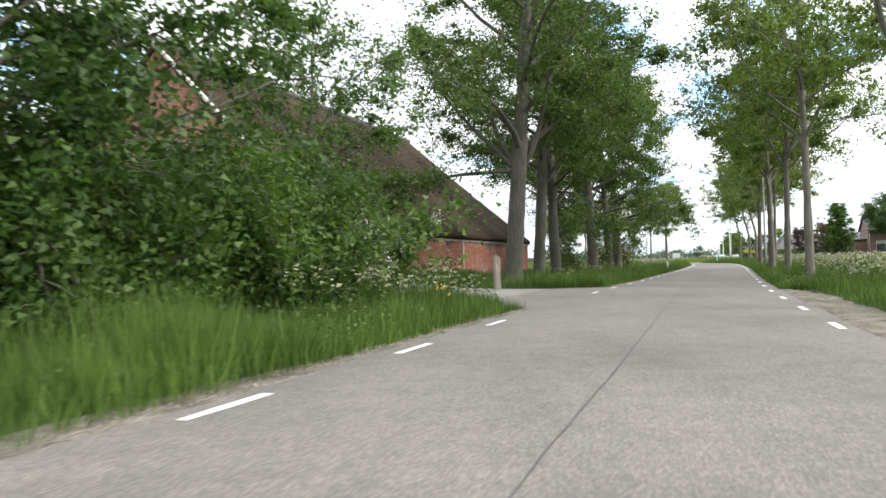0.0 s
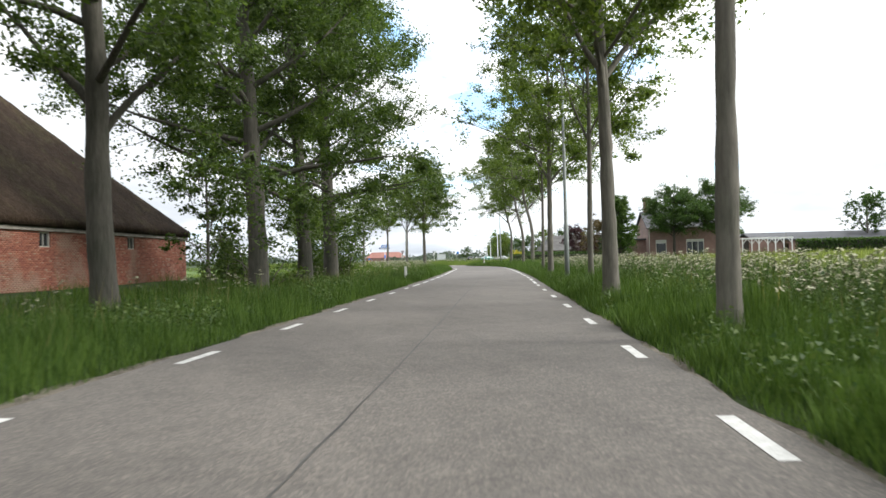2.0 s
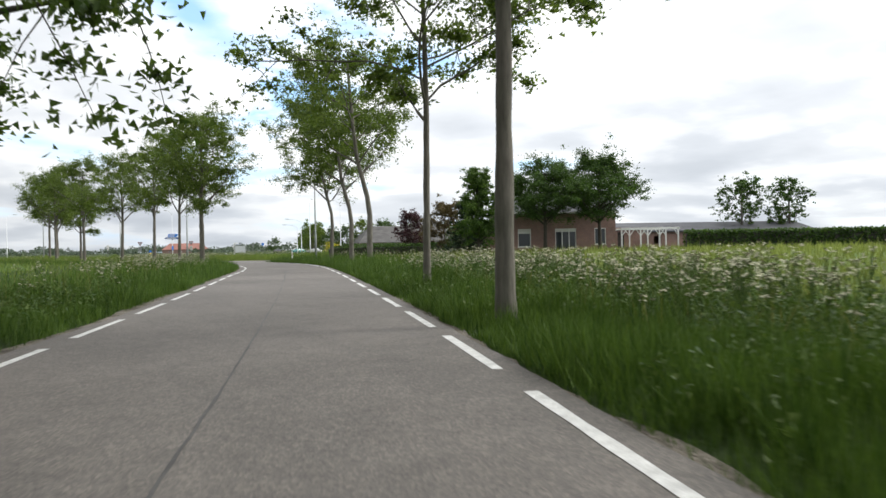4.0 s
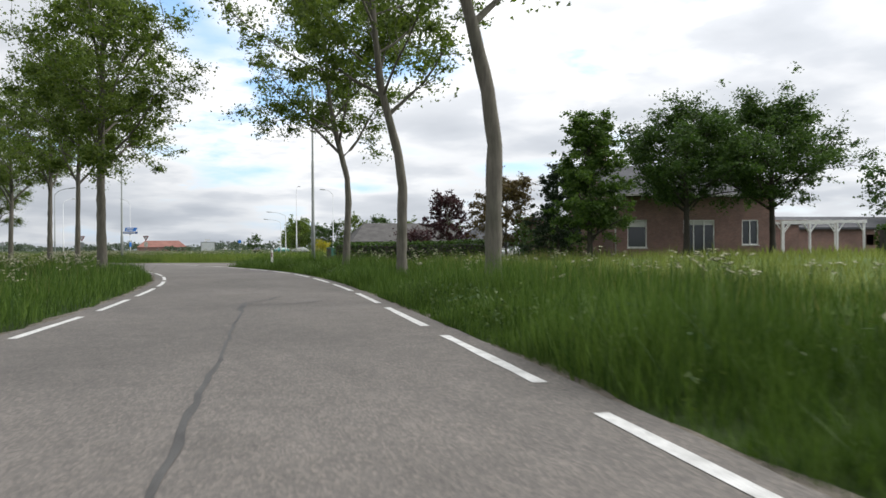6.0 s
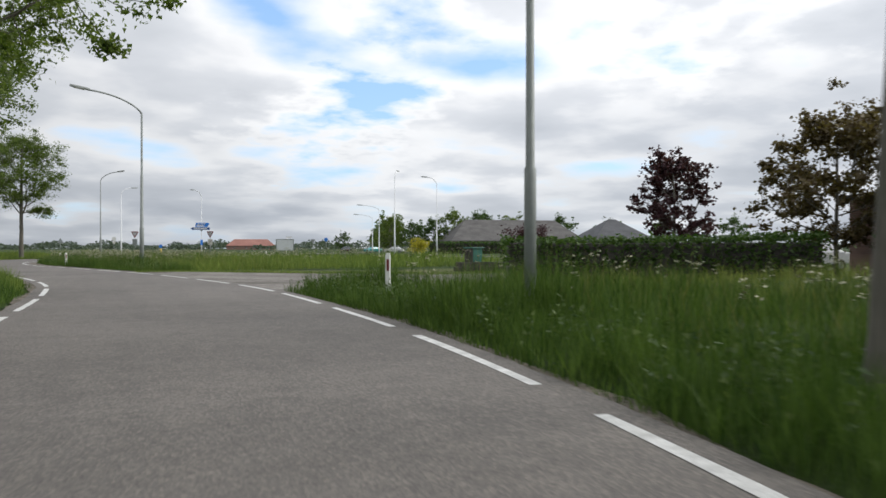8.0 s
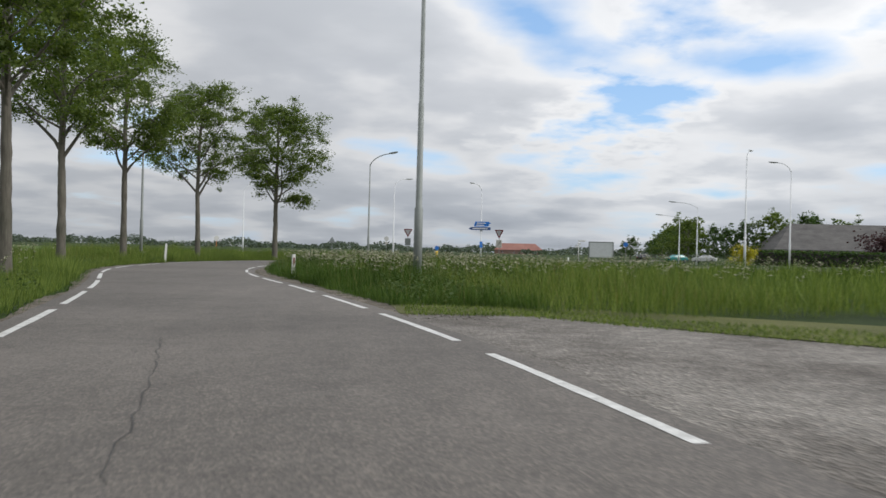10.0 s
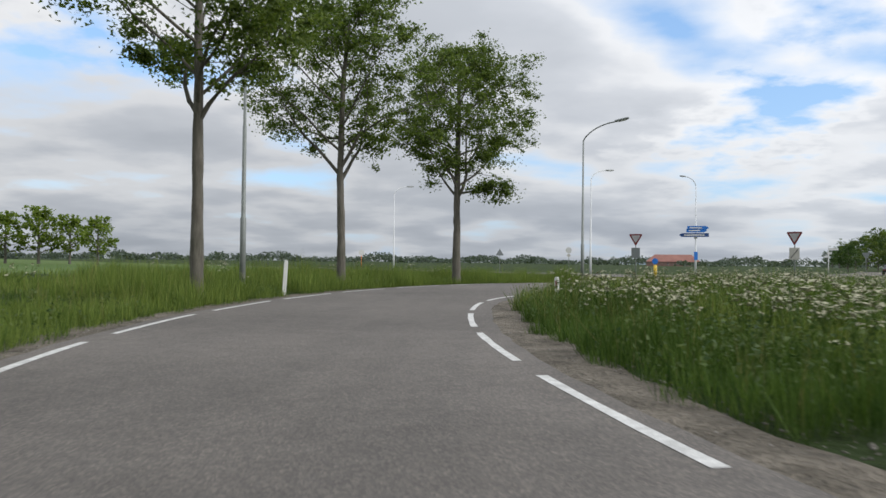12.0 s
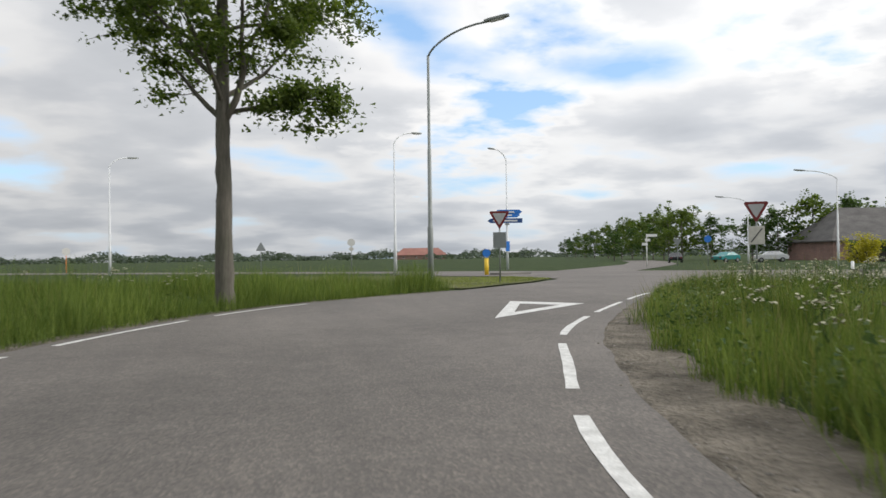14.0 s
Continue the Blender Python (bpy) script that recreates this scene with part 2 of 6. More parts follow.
BARN_U = (0.2987, 0.9543)
HOUSE_U = (0.9406, -0.3394)
M_ASPHALT = material("asphalt", asphalt_build)
M_TAR = two_scale("tar seam", (0.040, 0.038, 0.036), (0.085, 0.082, 0.078), 1.5, 40, 0.75)
M_PAINT = two_scale("road paint", (0.44, 0.44, 0.425), (0.70, 0.70, 0.68), 6, 60, 0.75, 0.25, 0.003)
M_SAND = two_scale("sandy verge", (0.085, 0.075, 0.06), (0.24, 0.213, 0.175), 1.6, 14, 0.95, 1.0, 0.10)
M_GRAVEL = material("gravel drive", gravel_build)
M_CONCRETE = two_scale("concrete slab", (0.135, 0.128, 0.118), (0.215, 0.205, 0.187), 0.5, 25, 0.9, 0.25, 0.01)
M_STONES = two_scale("loose grit", (0.10, 0.092, 0.08), (0.30, 0.28, 0.25), 6, 40, 0.95)
M_GROUND = two_scale("grassy soil", (0.018, 0.030, 0.009), (0.046, 0.072, 0.020), 0.25, 9, 0.95, 0.8, 0.08)
M_MOWN = two_scale("mown grass", (0.06, 0.07, 0.026), (0.125, 0.13, 0.05), 0.4, 14, 0.95, 0.7, 0.05)
M_FIELD = two_scale("far field", (0.06, 0.11, 0.025), (0.12, 0.165, 0.05), 0.02, 2.0, 0.95, 0.6, 0.1)
M_GRASS = foliage("grass blades", (0.022, 0.055, 0.011), (0.122, 0.192, 0.043), 0.1, 0.24)
# yellower, drier grass; its colour is also lightened for sunshine on the verge
M_DRIER_SUNLIT_GRASS = foliage("drier and sunlit verge grass", (0.052, 0.100, 0.018), (0.225, 0.285, 0.075), 0.1, 0.26)
M_HERB = foliage("nettle and herb leaves", (0.040, 0.078, 0.026), (0.130, 0.175, 0.066), 0.12, 0.25)
M_DRYGRASS = foliage("pale grass heads", (0.14, 0.135, 0.055), (0.28, 0.25, 0.12), 0.2, 0.35)
M_WHEAT = foliage("field of young grain", (0.13, 0.165, 0.045), (0.27, 0.30, 0.10), 0.15, 0.3)
M_POPLAR = foliage("poplar leaves", (0.038, 0.072, 0.018), (0.115, 0.165, 0.045), 0.3, 0.45)
M_MAPLE = foliage("roadside tree leaves", (0.055, 0.095, 0.020), (0.165, 0.215, 0.055), 0.3, 0.48)
M_DARKLEAF = foliage("garden tree leaves", (0.030, 0.066, 0.017), (0.085, 0.142, 0.038), 0.3, 0.4)
M_FIR = foliage("dark fir needles", (0.012, 0.026, 0.012), (0.036, 0.062, 0.028), 0.2, 0.15)
M_SHRUB = foliage("shrub leaves", (0.036, 0.082, 0.017), (0.118, 0.185, 0.045), 0.3, 0.42)
# bright leaf green with the far sunshine already in the colour
M_LIGHTLEAF = foliage("leaves coloured as sunlit", (0.09, 0.15, 0.02), (0.22, 0.28, 0.05), 0.3, 0.45)
M_YELLOW = foliage("yellow leaves", (0.30, 0.27, 0.02), (0.55, 0.48, 0.05), 0.3, 0.4)
M_PURPLE = foliage("purple leaves", (0.03, 0.012, 0.018), (0.075, 0.03, 0.04), 0.3, 0.3)
M_RUSSET = foliage("russet leaves", (0.07, 0.045, 0.022), (0.14, 0.11, 0.045), 0.3, 0.3)
# paler and bluer than real leaves: aerial haze mixed into the colour
M_HAZYWOOD = foliage("far wood leaves tinted with haze", (0.07, 0.095, 0.085), (0.11, 0.14, 0.115), 0.2, 0.3)
M_BARK_POPLAR = material("poplar bark", bark_build((0.040, 0.036, 0.031), (0.125, 0.115, 0.10)))
M_BARK = material("smooth grey bark", bark_build((0.065, 0.058, 0.050), (0.185, 0.168, 0.148)))
M_BARK_DARK = material("dark garden bark", bark_build((0.025, 0.022, 0.018), (0.07, 0.06, 0.05)))
M_FLOWER = material("white flowers", plain_build((0.39, 0.38, 0.26), 0.4), Roughness=0.8)
M_LILAC = material("lilac blossom", plain_build((0.62, 0.55, 0.58), 0.25), Roughness=0.8)
M_BARNBRICK = material("barn brick", brick_build((0.40, 0.125, 0.075), (0.29, 0.085, 0.055), (0.33, 0.28, 0.23), BARN_U))
M_HOUSEBRICK = material("house brick", brick_build((0.27, 0.155, 0.125), (0.20, 0.115, 0.095), (0.24, 0.20, 0.18), HOUSE_U))
M_GABLEBRICK = material("gable brick", brick_build((0.36, 0.12, 0.08), (0.24, 0.085, 0.06), (0.3, 0.26, 0.22), (-0.9543, 0.2987)))


def single_brick(kind):
    """Old red bricks, each a little different: by piece, or by island where they are joined."""
    def build(nt, bsdf):
        if kind == "piece":
            pick = nt.nodes.new("ShaderNodeObjectInfo").outputs["Random"]
        else:
            pick = nt.nodes.new("ShaderNodeNewGeometry").outputs["Random Per Island"]
        c = ramp(nt, pick, (0.0, (0.24, 0.088, 0.062)), (0.5, (0.36, 0.137, 0.092)), (0.85, (0.43, 0.185, 0.125)), (1.0, (0.41, 0.29, 0.21)))
        c = mixed(nt, ramp(nt, noise_tex(nt, 0.45, 5, 0.6), (0.51, (0, 0, 0)), (0.63, (0.85, 0.85, 0.85))), c, (0.36, 0.255, 0.195))
        c = mixed(nt, 0.6, c, ramp(nt, noise_tex(nt, 22, 4), (0.3, (0.65, 0.65, 0.65)), (0.7, (1.25, 1.25, 1.25))), "MULTIPLY")
        c = mixed(nt, 0.5, c, ramp(nt, noise_tex(nt, 0.9, 5), (0.3, (0.7, 0.7, 0.7)), (0.7, (1.2, 1.2, 1.2))), "MULTIPLY")
        nt.links.new(c, bsdf.inputs["Base Color"])
        bumped(nt, bsdf, noise_tex(nt, 60, 3), 0.4, 0.004)
        bsdf.inputs["Roughness"].default_value = 0.9
    return build


M_BRICK_PIECE = material("old brick", single_brick("piece"))
M_BRICK_REST = material("old brick courses", single_brick("rest"))


def thatch_build(nt, bsdf):
    big = noise_tex(nt, 0.16, 6, 0.6)
    moss = noise_tex(nt, 0.7, 7, 0.7)
    fine = noise_tex(nt, 7.0, 4, 0.7)
    c = ramp(nt, big, (0.3, (0.024, 0.017, 0.012)), (0.7, (0.074, 0.052, 0.037)))
    c = mixed(nt, ramp(nt, moss, (0.5, (0, 0, 0)), (0.72, (0.75, 0.75, 0.75))), c, (0.075, 0.068, 0.032))
    c = mixed(nt, 0.75, c, ramp(nt, fine, (0.3, (0.5, 0.5, 0.5)), (0.7, (1.45, 1.42, 1.4))), "MULTIPLY")
    nt.links.new(c, bsdf.inputs["Base Color"])
    streak = noise_tex(nt, 1.3, 5, 0.65, stretch=(2.4, 2.4, 0.25))
    c = mixed(nt, 0.7, c, ramp(nt, streak, (0.3, (0.6, 0.58, 0.56)), (0.7, (1.35, 1.35, 1.35))), "MULTIPLY")
    nt.links.new(c, bsdf.inputs["Base Color"])
    bumped(nt, bsdf, fine, 1.0, 0.12)
    bsdf.inputs["Roughness"].default_value = 0.97
    bsdf.inputs["Specular IOR Level"].default_value = 0.08


M_THATCH = material("mossy thatch", thatch_build)
M_ROOFGREY = two_scale("grey roof tiles", (0.065, 0.062, 0.060), (0.12, 0.115, 0.11), 0.4, 5, 0.85, 0.4, 0.03, stretch=(1, 1, 3))
M_ROOFDARK = two_scale("dark roof tiles", (0.035, 0.037, 0.042), (0.07, 0.072, 0.08), 0.4, 5, 0.7, 0.4, 0.03, stretch=(1, 1, 3))
M_ROOFRED = two_scale("red roof tiles", (0.23, 0.105, 0.085), (0.31, 0.15, 0.12), 0.2, 3, 0.85, 0.3, 0.03)
M_WHITE = material("white paint", plain_build((0.78, 0.78, 0.76), 0.2, 6), Roughness=0.5)
M_GREYBOARD = two_scale("grey weathered board", (0.16, 0.145, 0.125), (0.34, 0.315, 0.28), 2.5, 18, 0.85, 0.5, 0.01, stretch=(1, 1, 4))
M_CREAM = material("weathered white board", plain_build((0.55, 0.53, 0.48), 0.35, 5), Roughness=0.7)
M_STEEL = material("galvanised steel", plain_build((0.24, 0.26, 0.25), 0.3, 5), Roughness=0.6, Metallic=0.2)
M_PALEPOLE = material("pale painted pole", plain_build((0.62, 0.64, 0.65), 0.2, 5), Roughness=0.45)
M_DARKGREY = material("dark grey plastic", plain_build((0.06, 0.062, 0.066), 0.3, 8), Roughness=0.6)
M_SIGNGREY = material("grey sign back", plain_build((0.20, 0.22, 0.22), 0.2, 8), Roughness=0.55)
M_RED = material("red reflective film", plain_build((0.17, 0.02, 0.02), 0.2, 8), Roughness=0.4)
# white sign face greyed to stand for the shade it is in
M_SIGNSHADED = material("sign white with shade in it", plain_build((0.42, 0.42, 0.43), 0.25, 5), Roughness=0.45)
M_DEEPBLUE = material("dark blue sign film", plain_build((0.022, 0.075, 0.24), 0.2, 6), Roughness=0.35)
M_BLUE = material("blue sign film", plain_build((0.03, 0.19, 0.62), 0.15, 6), Roughness=0.35)
M_DARKBLUE = material("dark blue door paint", plain_build((0.022, 0.032, 0.045), 0.3, 3), Roughness=0.5)
M_YELLOWPAINT = material("yellow paint", plain_build((0.75, 0.50, 0.03), 0.2, 6), Roughness=0.45)
M_ORANGE = material("orange paint", plain_build((0.75, 0.24, 0.05), 0.2, 6), Roughness=0.5)
M_GREENBIN = material("green plastic", plain_build((0.03, 0.13, 0.10), 0.25, 6), Roughness=0.5)
M_WOODPOST = two_scale("weathered oak", (0.15, 0.13, 0.105), (0.30, 0.27, 0.22), 3, 20, 0.92, 0.6, 0.015, stretch=(4, 4, 0.6))
M_DARKWOOD = two_scale("dark timber", (0.03, 0.027, 0.024), (0.07, 0.062, 0.055), 3, 20, 0.9, 0.5, 0.015)
M_GLASS = material("window glass", plain_build((0.03, 0.035, 0.04), 0.1, 2), Roughness=0.08)
M_BLIND = material("white blind", plain_build((0.6, 0.6, 0.57), 0.1, 2), Roughness=0.8)
M_CARDARK = material("dark car paint", plain_build((0.02, 0.022, 0.026), 0.1, 2), Roughness=0.25)
M_CARTEAL = material("teal car paint", plain_build((0.03, 0.20, 0.20), 0.1, 2), Roughness=0.25)
M_CARWHITE = material("silver car paint", plain_build((0.55, 0.56, 0.57), 0.1, 2), Roughness=0.3)
M_RUBBER = material("tyre rubber", plain_build((0.02, 0.02, 0.02), 0.1, 9), Roughness=0.85)


# ---- geometry helpers ----
def raw_mesh(name, verts, groups, mat, smooth=False):
    """A mesh from an array of points and arrays of faces, each array with faces of one size."""
    me = bpy.data.meshes.new(name)
    groups = [np.asarray(g, dtype=np.int32) for g in groups if len(g)]
    me.vertices.add(len(verts))
    me.vertices.foreach_set("co", np.asarray(verts, dtype=np.float32).ravel())
    loops = np.concatenate([g.ravel() for g in groups])
    sizes = np.concatenate([np.full(len(g), g.shape[1], dtype=np.int32) for g in groups])
    me.loops.add(len(loops))
    me.loops.foreach_set("vertex_index", loops)
    me.polygons.add(len(sizes))
    me.polygons.foreach_set("loop_start", np.concatenate([[0], np.cumsum(sizes)[:-1]]).astype(np.int32))
    if smooth:
        me.polygons.foreach_set("use_smooth", np.ones(len(sizes), dtype=bool))
    me.update(calc_edges=True)
    me.validate()
    if mat:
        me.materials.append(mat)
    return me


class Shape:
    """Collects boxes, tubes and faces into one mesh."""

    def __init__(self):
        self.v, self.f = [], []

    def add(self, verts, faces):
        at = len(self.v)
        self.v += [tuple(p) for p in verts]
        self.f += [tuple(i + at for i in face) for face in faces]
        return self

    def box(self, lo, hi, m=None):
        (x0, y0, z0), (x1, y1, z1) = lo, hi
        pts = [(x, y, z) for z in (z0, z1) for x, y in ((x0, y0), (x1, y0), (x1, y1), (x0, y1))]
        if m is not None:
            pts = [m @ Vector(p) for p in pts]
        return self.add(pts, [(3, 2, 1, 0), (4, 5, 6, 7), (0, 1, 5, 4), (1, 2, 6, 5), (2, 3, 7, 6), (3, 0, 4, 7)])

    def tube(self, path, radii, k=8, cap=True):
        path = [Vector(p) for p in path]
        rings = []
        for i, p in enumerate(path):
            d = (path[min(i + 1, len(path) - 1)] - path[max(i - 1, 0)]).normalized()
            a = d.cross(Vector((0.31, 0.95, 0.05)) if abs(d.z) > 0.6 else Vector((0, 0, 1))).normalized()
            b = d.cross(a)
            r = radii[i] if isinstance(radii, (list, tuple)) else radii
            rings += [p + r * (math.cos(2 * math.pi * j / k) * a + math.sin(2 * math.pi * j / k) * b) for j in range(k)]
        faces = [(i * k + j, i * k + (j + 1) % k, (i + 1) * k + (j + 1) % k, (i + 1) * k + j) for i in range(len(path) - 1) for j in range(k)]
        if cap:
            faces += [tuple(reversed(range(k))), tuple(range((len(path) - 1) * k, len(path) * k))]
        return self.add(rings, faces)

    def prism(self, outline, z0, z1, m=None):
        """A plate with the given outline (x, y), from z0 to z1."""
        n = len(outline)
        pts = [(x, y, z) for z in (z0, z1) for x, y in outline]
        if m is not None:
            pts = [m @ Vector(p) for p in pts]
        return self.add(pts, [tuple(reversed(range(n))), tuple(range(n, 2 * n))] + [(i, (i + 1) % n, n + (i + 1) % n, n + i) for i in range(n)])

    def mesh(self, name, mat, smooth=False):
        me = bpy.data.meshes.new(name)
        me.from_pydata(self.v, [], self.f)
        me.materials.append(mat)
        if smooth:
            me.shade_smooth()
        me.update()
        return me


def part(name, shape, mat, parent, label="", smooth=False, bevel=0.0):
    ob = new(name, shape.mesh(name, mat, smooth) if isinstance(shape, Shape) else shape)
    ob.parent = parent
    if label:
        tagged(ob, label)
    if bevel:
        b = ob.modifiers.new("bevel", "BEVEL")
        b.width, b.segments, b.limit_method = bevel, 2, "ANGLE"
    return ob


def thing(name, label, category, group="", m=None, kind=""):
    ob = new(name)
    if m is not None:
        ob.matrix_basis = m
    return tagged(ob, label, category, group, kind)


def structure(name, data, label="", category=""):
    return tagged(new(name, data), label, category, "", "structure")


def stuff(name, data, label, category):
    return tagged(new(name, data), label, category, "", "stuff")


# ---- plan of the road ----
RIGHT_LINE = [(3.0, -20.0), (15.2, 18.0), (21.5, 37.6), (26.5, 53.0), (31.9, 68.2), (37.56, 83.98), (41.5, 94.8), (47.8, 113.1), (50.7, 121.9), (53.36, 130.28),
              (55.56, 138.58), (56.85, 145.5), (57.45, 152.5), (57.6, 159.5), (57.0, 165.8), (55.65, 174.0), (53.13, 184.2), (50.5, 193.5), (49.25, 200.5),
              (48.96, 207.3), (49.52, 212.2), (50.98, 216.4), (53.05, 221.0), (58.2, 228.5), (61.4, 232.3)]
LEFT_LINE = [(-2.4, -18.2), (9.3, 18.0), (15.6, 37.0), (21.7, 55.2), (26.0, 66.6), (30.1, 77.9), (35.5, 92.8), (39.9, 105.3), (45.0, 120.6), (47.3, 127.2),
             (50.0, 136.5), (51.6, 145.0), (52.1, 152.0), (52.35, 159.0), (52.05, 165.5), (50.6, 173.4), (47.98, 184.02), (44.8, 194.6), (43.65, 200.6),
             (43.3, 206.0), (43.5, 211.5), (44.4, 217.7), (46.2, 223.6), (49.0, 228.9), (55.0, 235.0)]


def smooth_line(points, step=0.5):
    """A Catmull-Rom line through the points, at even steps."""
    p = np.array(points, float)
    p = np.vstack([2 * p[0] - p[1], p, 2 * p[-1] - p[-2]])
    out = []
    for i in range(1, len(p) - 2):
        for u in np.linspace(0, 1, 24, endpoint=False):
            a, b, c, d = p[i - 1:i + 3]
            out.append(0.5 * (2 * b + (c - a) * u + (2 * a - 5 * b + 4 * c - d) * u * u + (3 * b - a - 3 * c + d) * u ** 3))
    out = np.array(out + [p[-2]])
    s = np.r_[0, np.cumsum(np.linalg.norm(np.diff(out, axis=0), axis=1))]
    t = np.arange(0, s[-1], step)
    return np.stack([np.interp(t, s, out[:, 0]), np.interp(t, s, out[:, 1])], 1)


def normals_left(line):
    d = np.gradient(line, axis=0)
    d /= np.linalg.norm(d, axis=1)[:, None]
    return np.stack([-d[:, 1], d[:, 0]], 1)


R_LINE, L_LINE = smooth_line(RIGHT_LINE), smooth_line(LEFT_LINE)
R_NORM, L_NORM = -normals_left(R_LINE), normals_left(L_LINE)  # both point away from the road
MAIN_AT, MAIN_D, MAIN_N = np.array([61.1, 265.8]), np.array([0.755, -0.656]), np.array([0.656, 0.755])

# distance to the road, on a coarse lattice, for the lie of the land
LATTICE_X, LATTICE_Y = np.arange(-60, 160, 2.0), np.arange(-40, 300, 2.0)
_gx, _gy = np.meshgrid(LATTICE_X, LATTICE_Y, indexing="ij")
_cells = np.stack([_gx.ravel(), _gy.ravel()], 1)


def nearest(points, line):
    out = np.empty(len(points))
    for i in range(0, len(points), 4000):
        q = points[i:i + 4000]
        out[i:i + 4000] = np.sqrt(((q[:, None] - line[None, ::2]) ** 2).sum(-1)).min(1)
    return out


DIST_R, DIST_L = nearest(_cells, R_LINE).reshape(_gx.shape), nearest(_cells, L_LINE).reshape(_gx.shape)


def beyond_left(points):
    """How far out past the left edge line each point lies."""
    out = np.empty(len(points))
    for i in range(0, len(points), 4000):
        q = points[i:i + 4000]
        k = ((q[:, None] - L_LINE[None]) ** 2).sum(-1).argmin(1)
        out[i:i + 4000] = ((q - L_LINE[k]) * L_NORM[k]).sum(1)
    return out


PAST_LEFT = beyond_left(_cells).reshape(_gx.shape)


def smoothstep(v, a, b):
    u = np.clip((v - a) / (b - a), 0, 1)
    return u * u * (3 - 2 * u)


def bilinear(table, x, y):
    fx = np.clip((x - LATTICE_X[0]) / 2.0, 0, len(LATTICE_X) - 1.001)
    fy = np.clip((y - LATTICE_Y[0]) / 2.0, 0, len(LATTICE_Y) - 1.001)
    i, j = fx.astype(int), fy.astype(int)
    u, v = fx - i, fy - j
    return (table[i, j] * (1 - u) + table[i + 1, j] * u) * (1 - v) + (table[i, j + 1] * (1 - u) + table[i + 1, j + 1] * u) * v


def land(x, y):
    """The height of the ground."""
    x, y = np.asarray(x, float), np.asarray(y, float)
    d = np.minimum(bilinear(DIST_R, x, y), bilinear(DIST_L, x, y))
    right = bilinear(DIST_R, x, y) < bilinear(DIST_L, x, y)
    z = np.full(x.shape, -0.05) + 0.03 * np.sin(x * 0.9) * np.cos(y * 0.7) * smoothstep(d, 3, 6)
    rise = 0.5 * smoothstep(d, 9, 20) * smoothstep(y, 30, 60) * (1 - smoothstep(y, 150, 162)) * (1 - smoothstep(x, 130, 170))
    yard = 0.33 * smoothstep(d, 4, 13) * (1 - smoothstep(x, 30, 36)) * (1 - smoothstep(y, 108, 125)) * smoothstep(y, 40, 55)
    bank = 0.26 * smoothstep(bilinear(PAST_LEFT, x, y), 1.6, 3.4) * smoothstep(y, 194, 206) * (1 - smoothstep(y, 228, 240))
    return z + np.where(right, rise, yard + bank)


# ---- ground, road, drives ----
def ground_sheet():
    fine_x, fine_y = np.arange(-60, 160.1, 2.0), np.arange(-40, 300.1, 2.0)
    xs = np.r_[-2500, -1200, -600, -300, -150, -90, fine_x, 200, 300, 450, 800, 1500, 2600]
    ys = np.r_[-900, -400, -180, -90, fine_y, 340, 420, 600, 900, 1500, 2600, 4000]
    gx, gy = np.meshgrid(xs, ys, indexing="ij")
    inside = (gx >= -60) & (gx <= 158) & (gy >= -40) & (gy <= 298)
    gz = np.where(inside, land(gx, gy), -0.05)
    idx = np.arange(gx.size).reshape(gx.shape)
    quads = np.stack([idx[:-1, :-1], idx[1:, :-1], idx[1:, 1:], idx[:-1, 1:]], -1).reshape(-1, 4)
    return raw_mesh("ground", np.stack([gx, gy, gz], -1).reshape(-1, 3), [quads], M_GROUND, True)


structure("ground", ground_sheet(), "flat grassy farmland that reaches the horizon", "ground")


def strip(name, a, b, z, mat, cols=2, lumps=0.0):
    """A band between two lines of equal length."""
    rows = np.stack([a + (b - a) * u for u in np.linspace(0, 1, cols)], 1)
    zz = np.full(rows.shape[:2] + (1,), z)
    if lumps:
        r = np.random.RandomState(17)
        ease = np.clip((np.linalg.norm(b - a, axis=1) - 0.35) / 0.4, 0, 1)[:, None]
        zz[:, 1:-1, 0] += lumps * ease * np.abs(r.normal(size=(len(rows), cols - 2)))
        rows[:, 1:-1] += 0.02 * ease[..., None] * r.normal(size=(len(rows), cols - 2, 2))
    idx = np.arange(rows.shape[0] * cols).reshape(-1, cols)
    quads = np.stack([idx[:-1, :-1], idx[:-1, 1:], idx[1:, 1:], idx[1:, :-1]], -1).reshape(-1, 4)
    return raw_mesh(name, np.concatenate([rows, zz], -1).reshape(-1, 3), [quads], mat)


def ragged(n, amount, seed, period=7):
    r = np.random.RandomState(seed)
    base = np.interp(np.arange(n), np.arange(0, n + period, period), r.uniform(-1, 1, len(np.arange(0, n + period, period))))
    return amount * (base + 0.5 * r.uniform(-1, 1, n))


def resampled(line, n):
    s = np.r_[0, np.cumsum(np.linalg.norm(np.diff(line, axis=0), axis=1))]
    t = np.linspace(0, s[-1], n)
    return np.stack([np.interp(t, s, line[:, 0]), np.interp(t, s, line[:, 1])], 1)


N_ROAD = 520
LX, RX = resampled(L_LINE, N_ROAD), resampled(R_LINE, N_ROAD)
LN, RN = normals_left(LX), -normals_left(RX)
left_edge = LX + LN * (0.30 + ragged(N_ROAD, 0.05, 3))[:, None]
right_edge = RX + RN * (np.interp(RX[:, 1], [0, 196, 204, 212, 220, 228], [0.26, 0.28, 0.42, 0.55, 0.55, 0.3]) + ragged(N_ROAD, 0.05, 4))[:, None]
road = structure("road", strip("road", left_edge, right_edge, 0.0, M_ASPHALT, 5), "worn grey asphalt country road with dashed edge lines", "road")

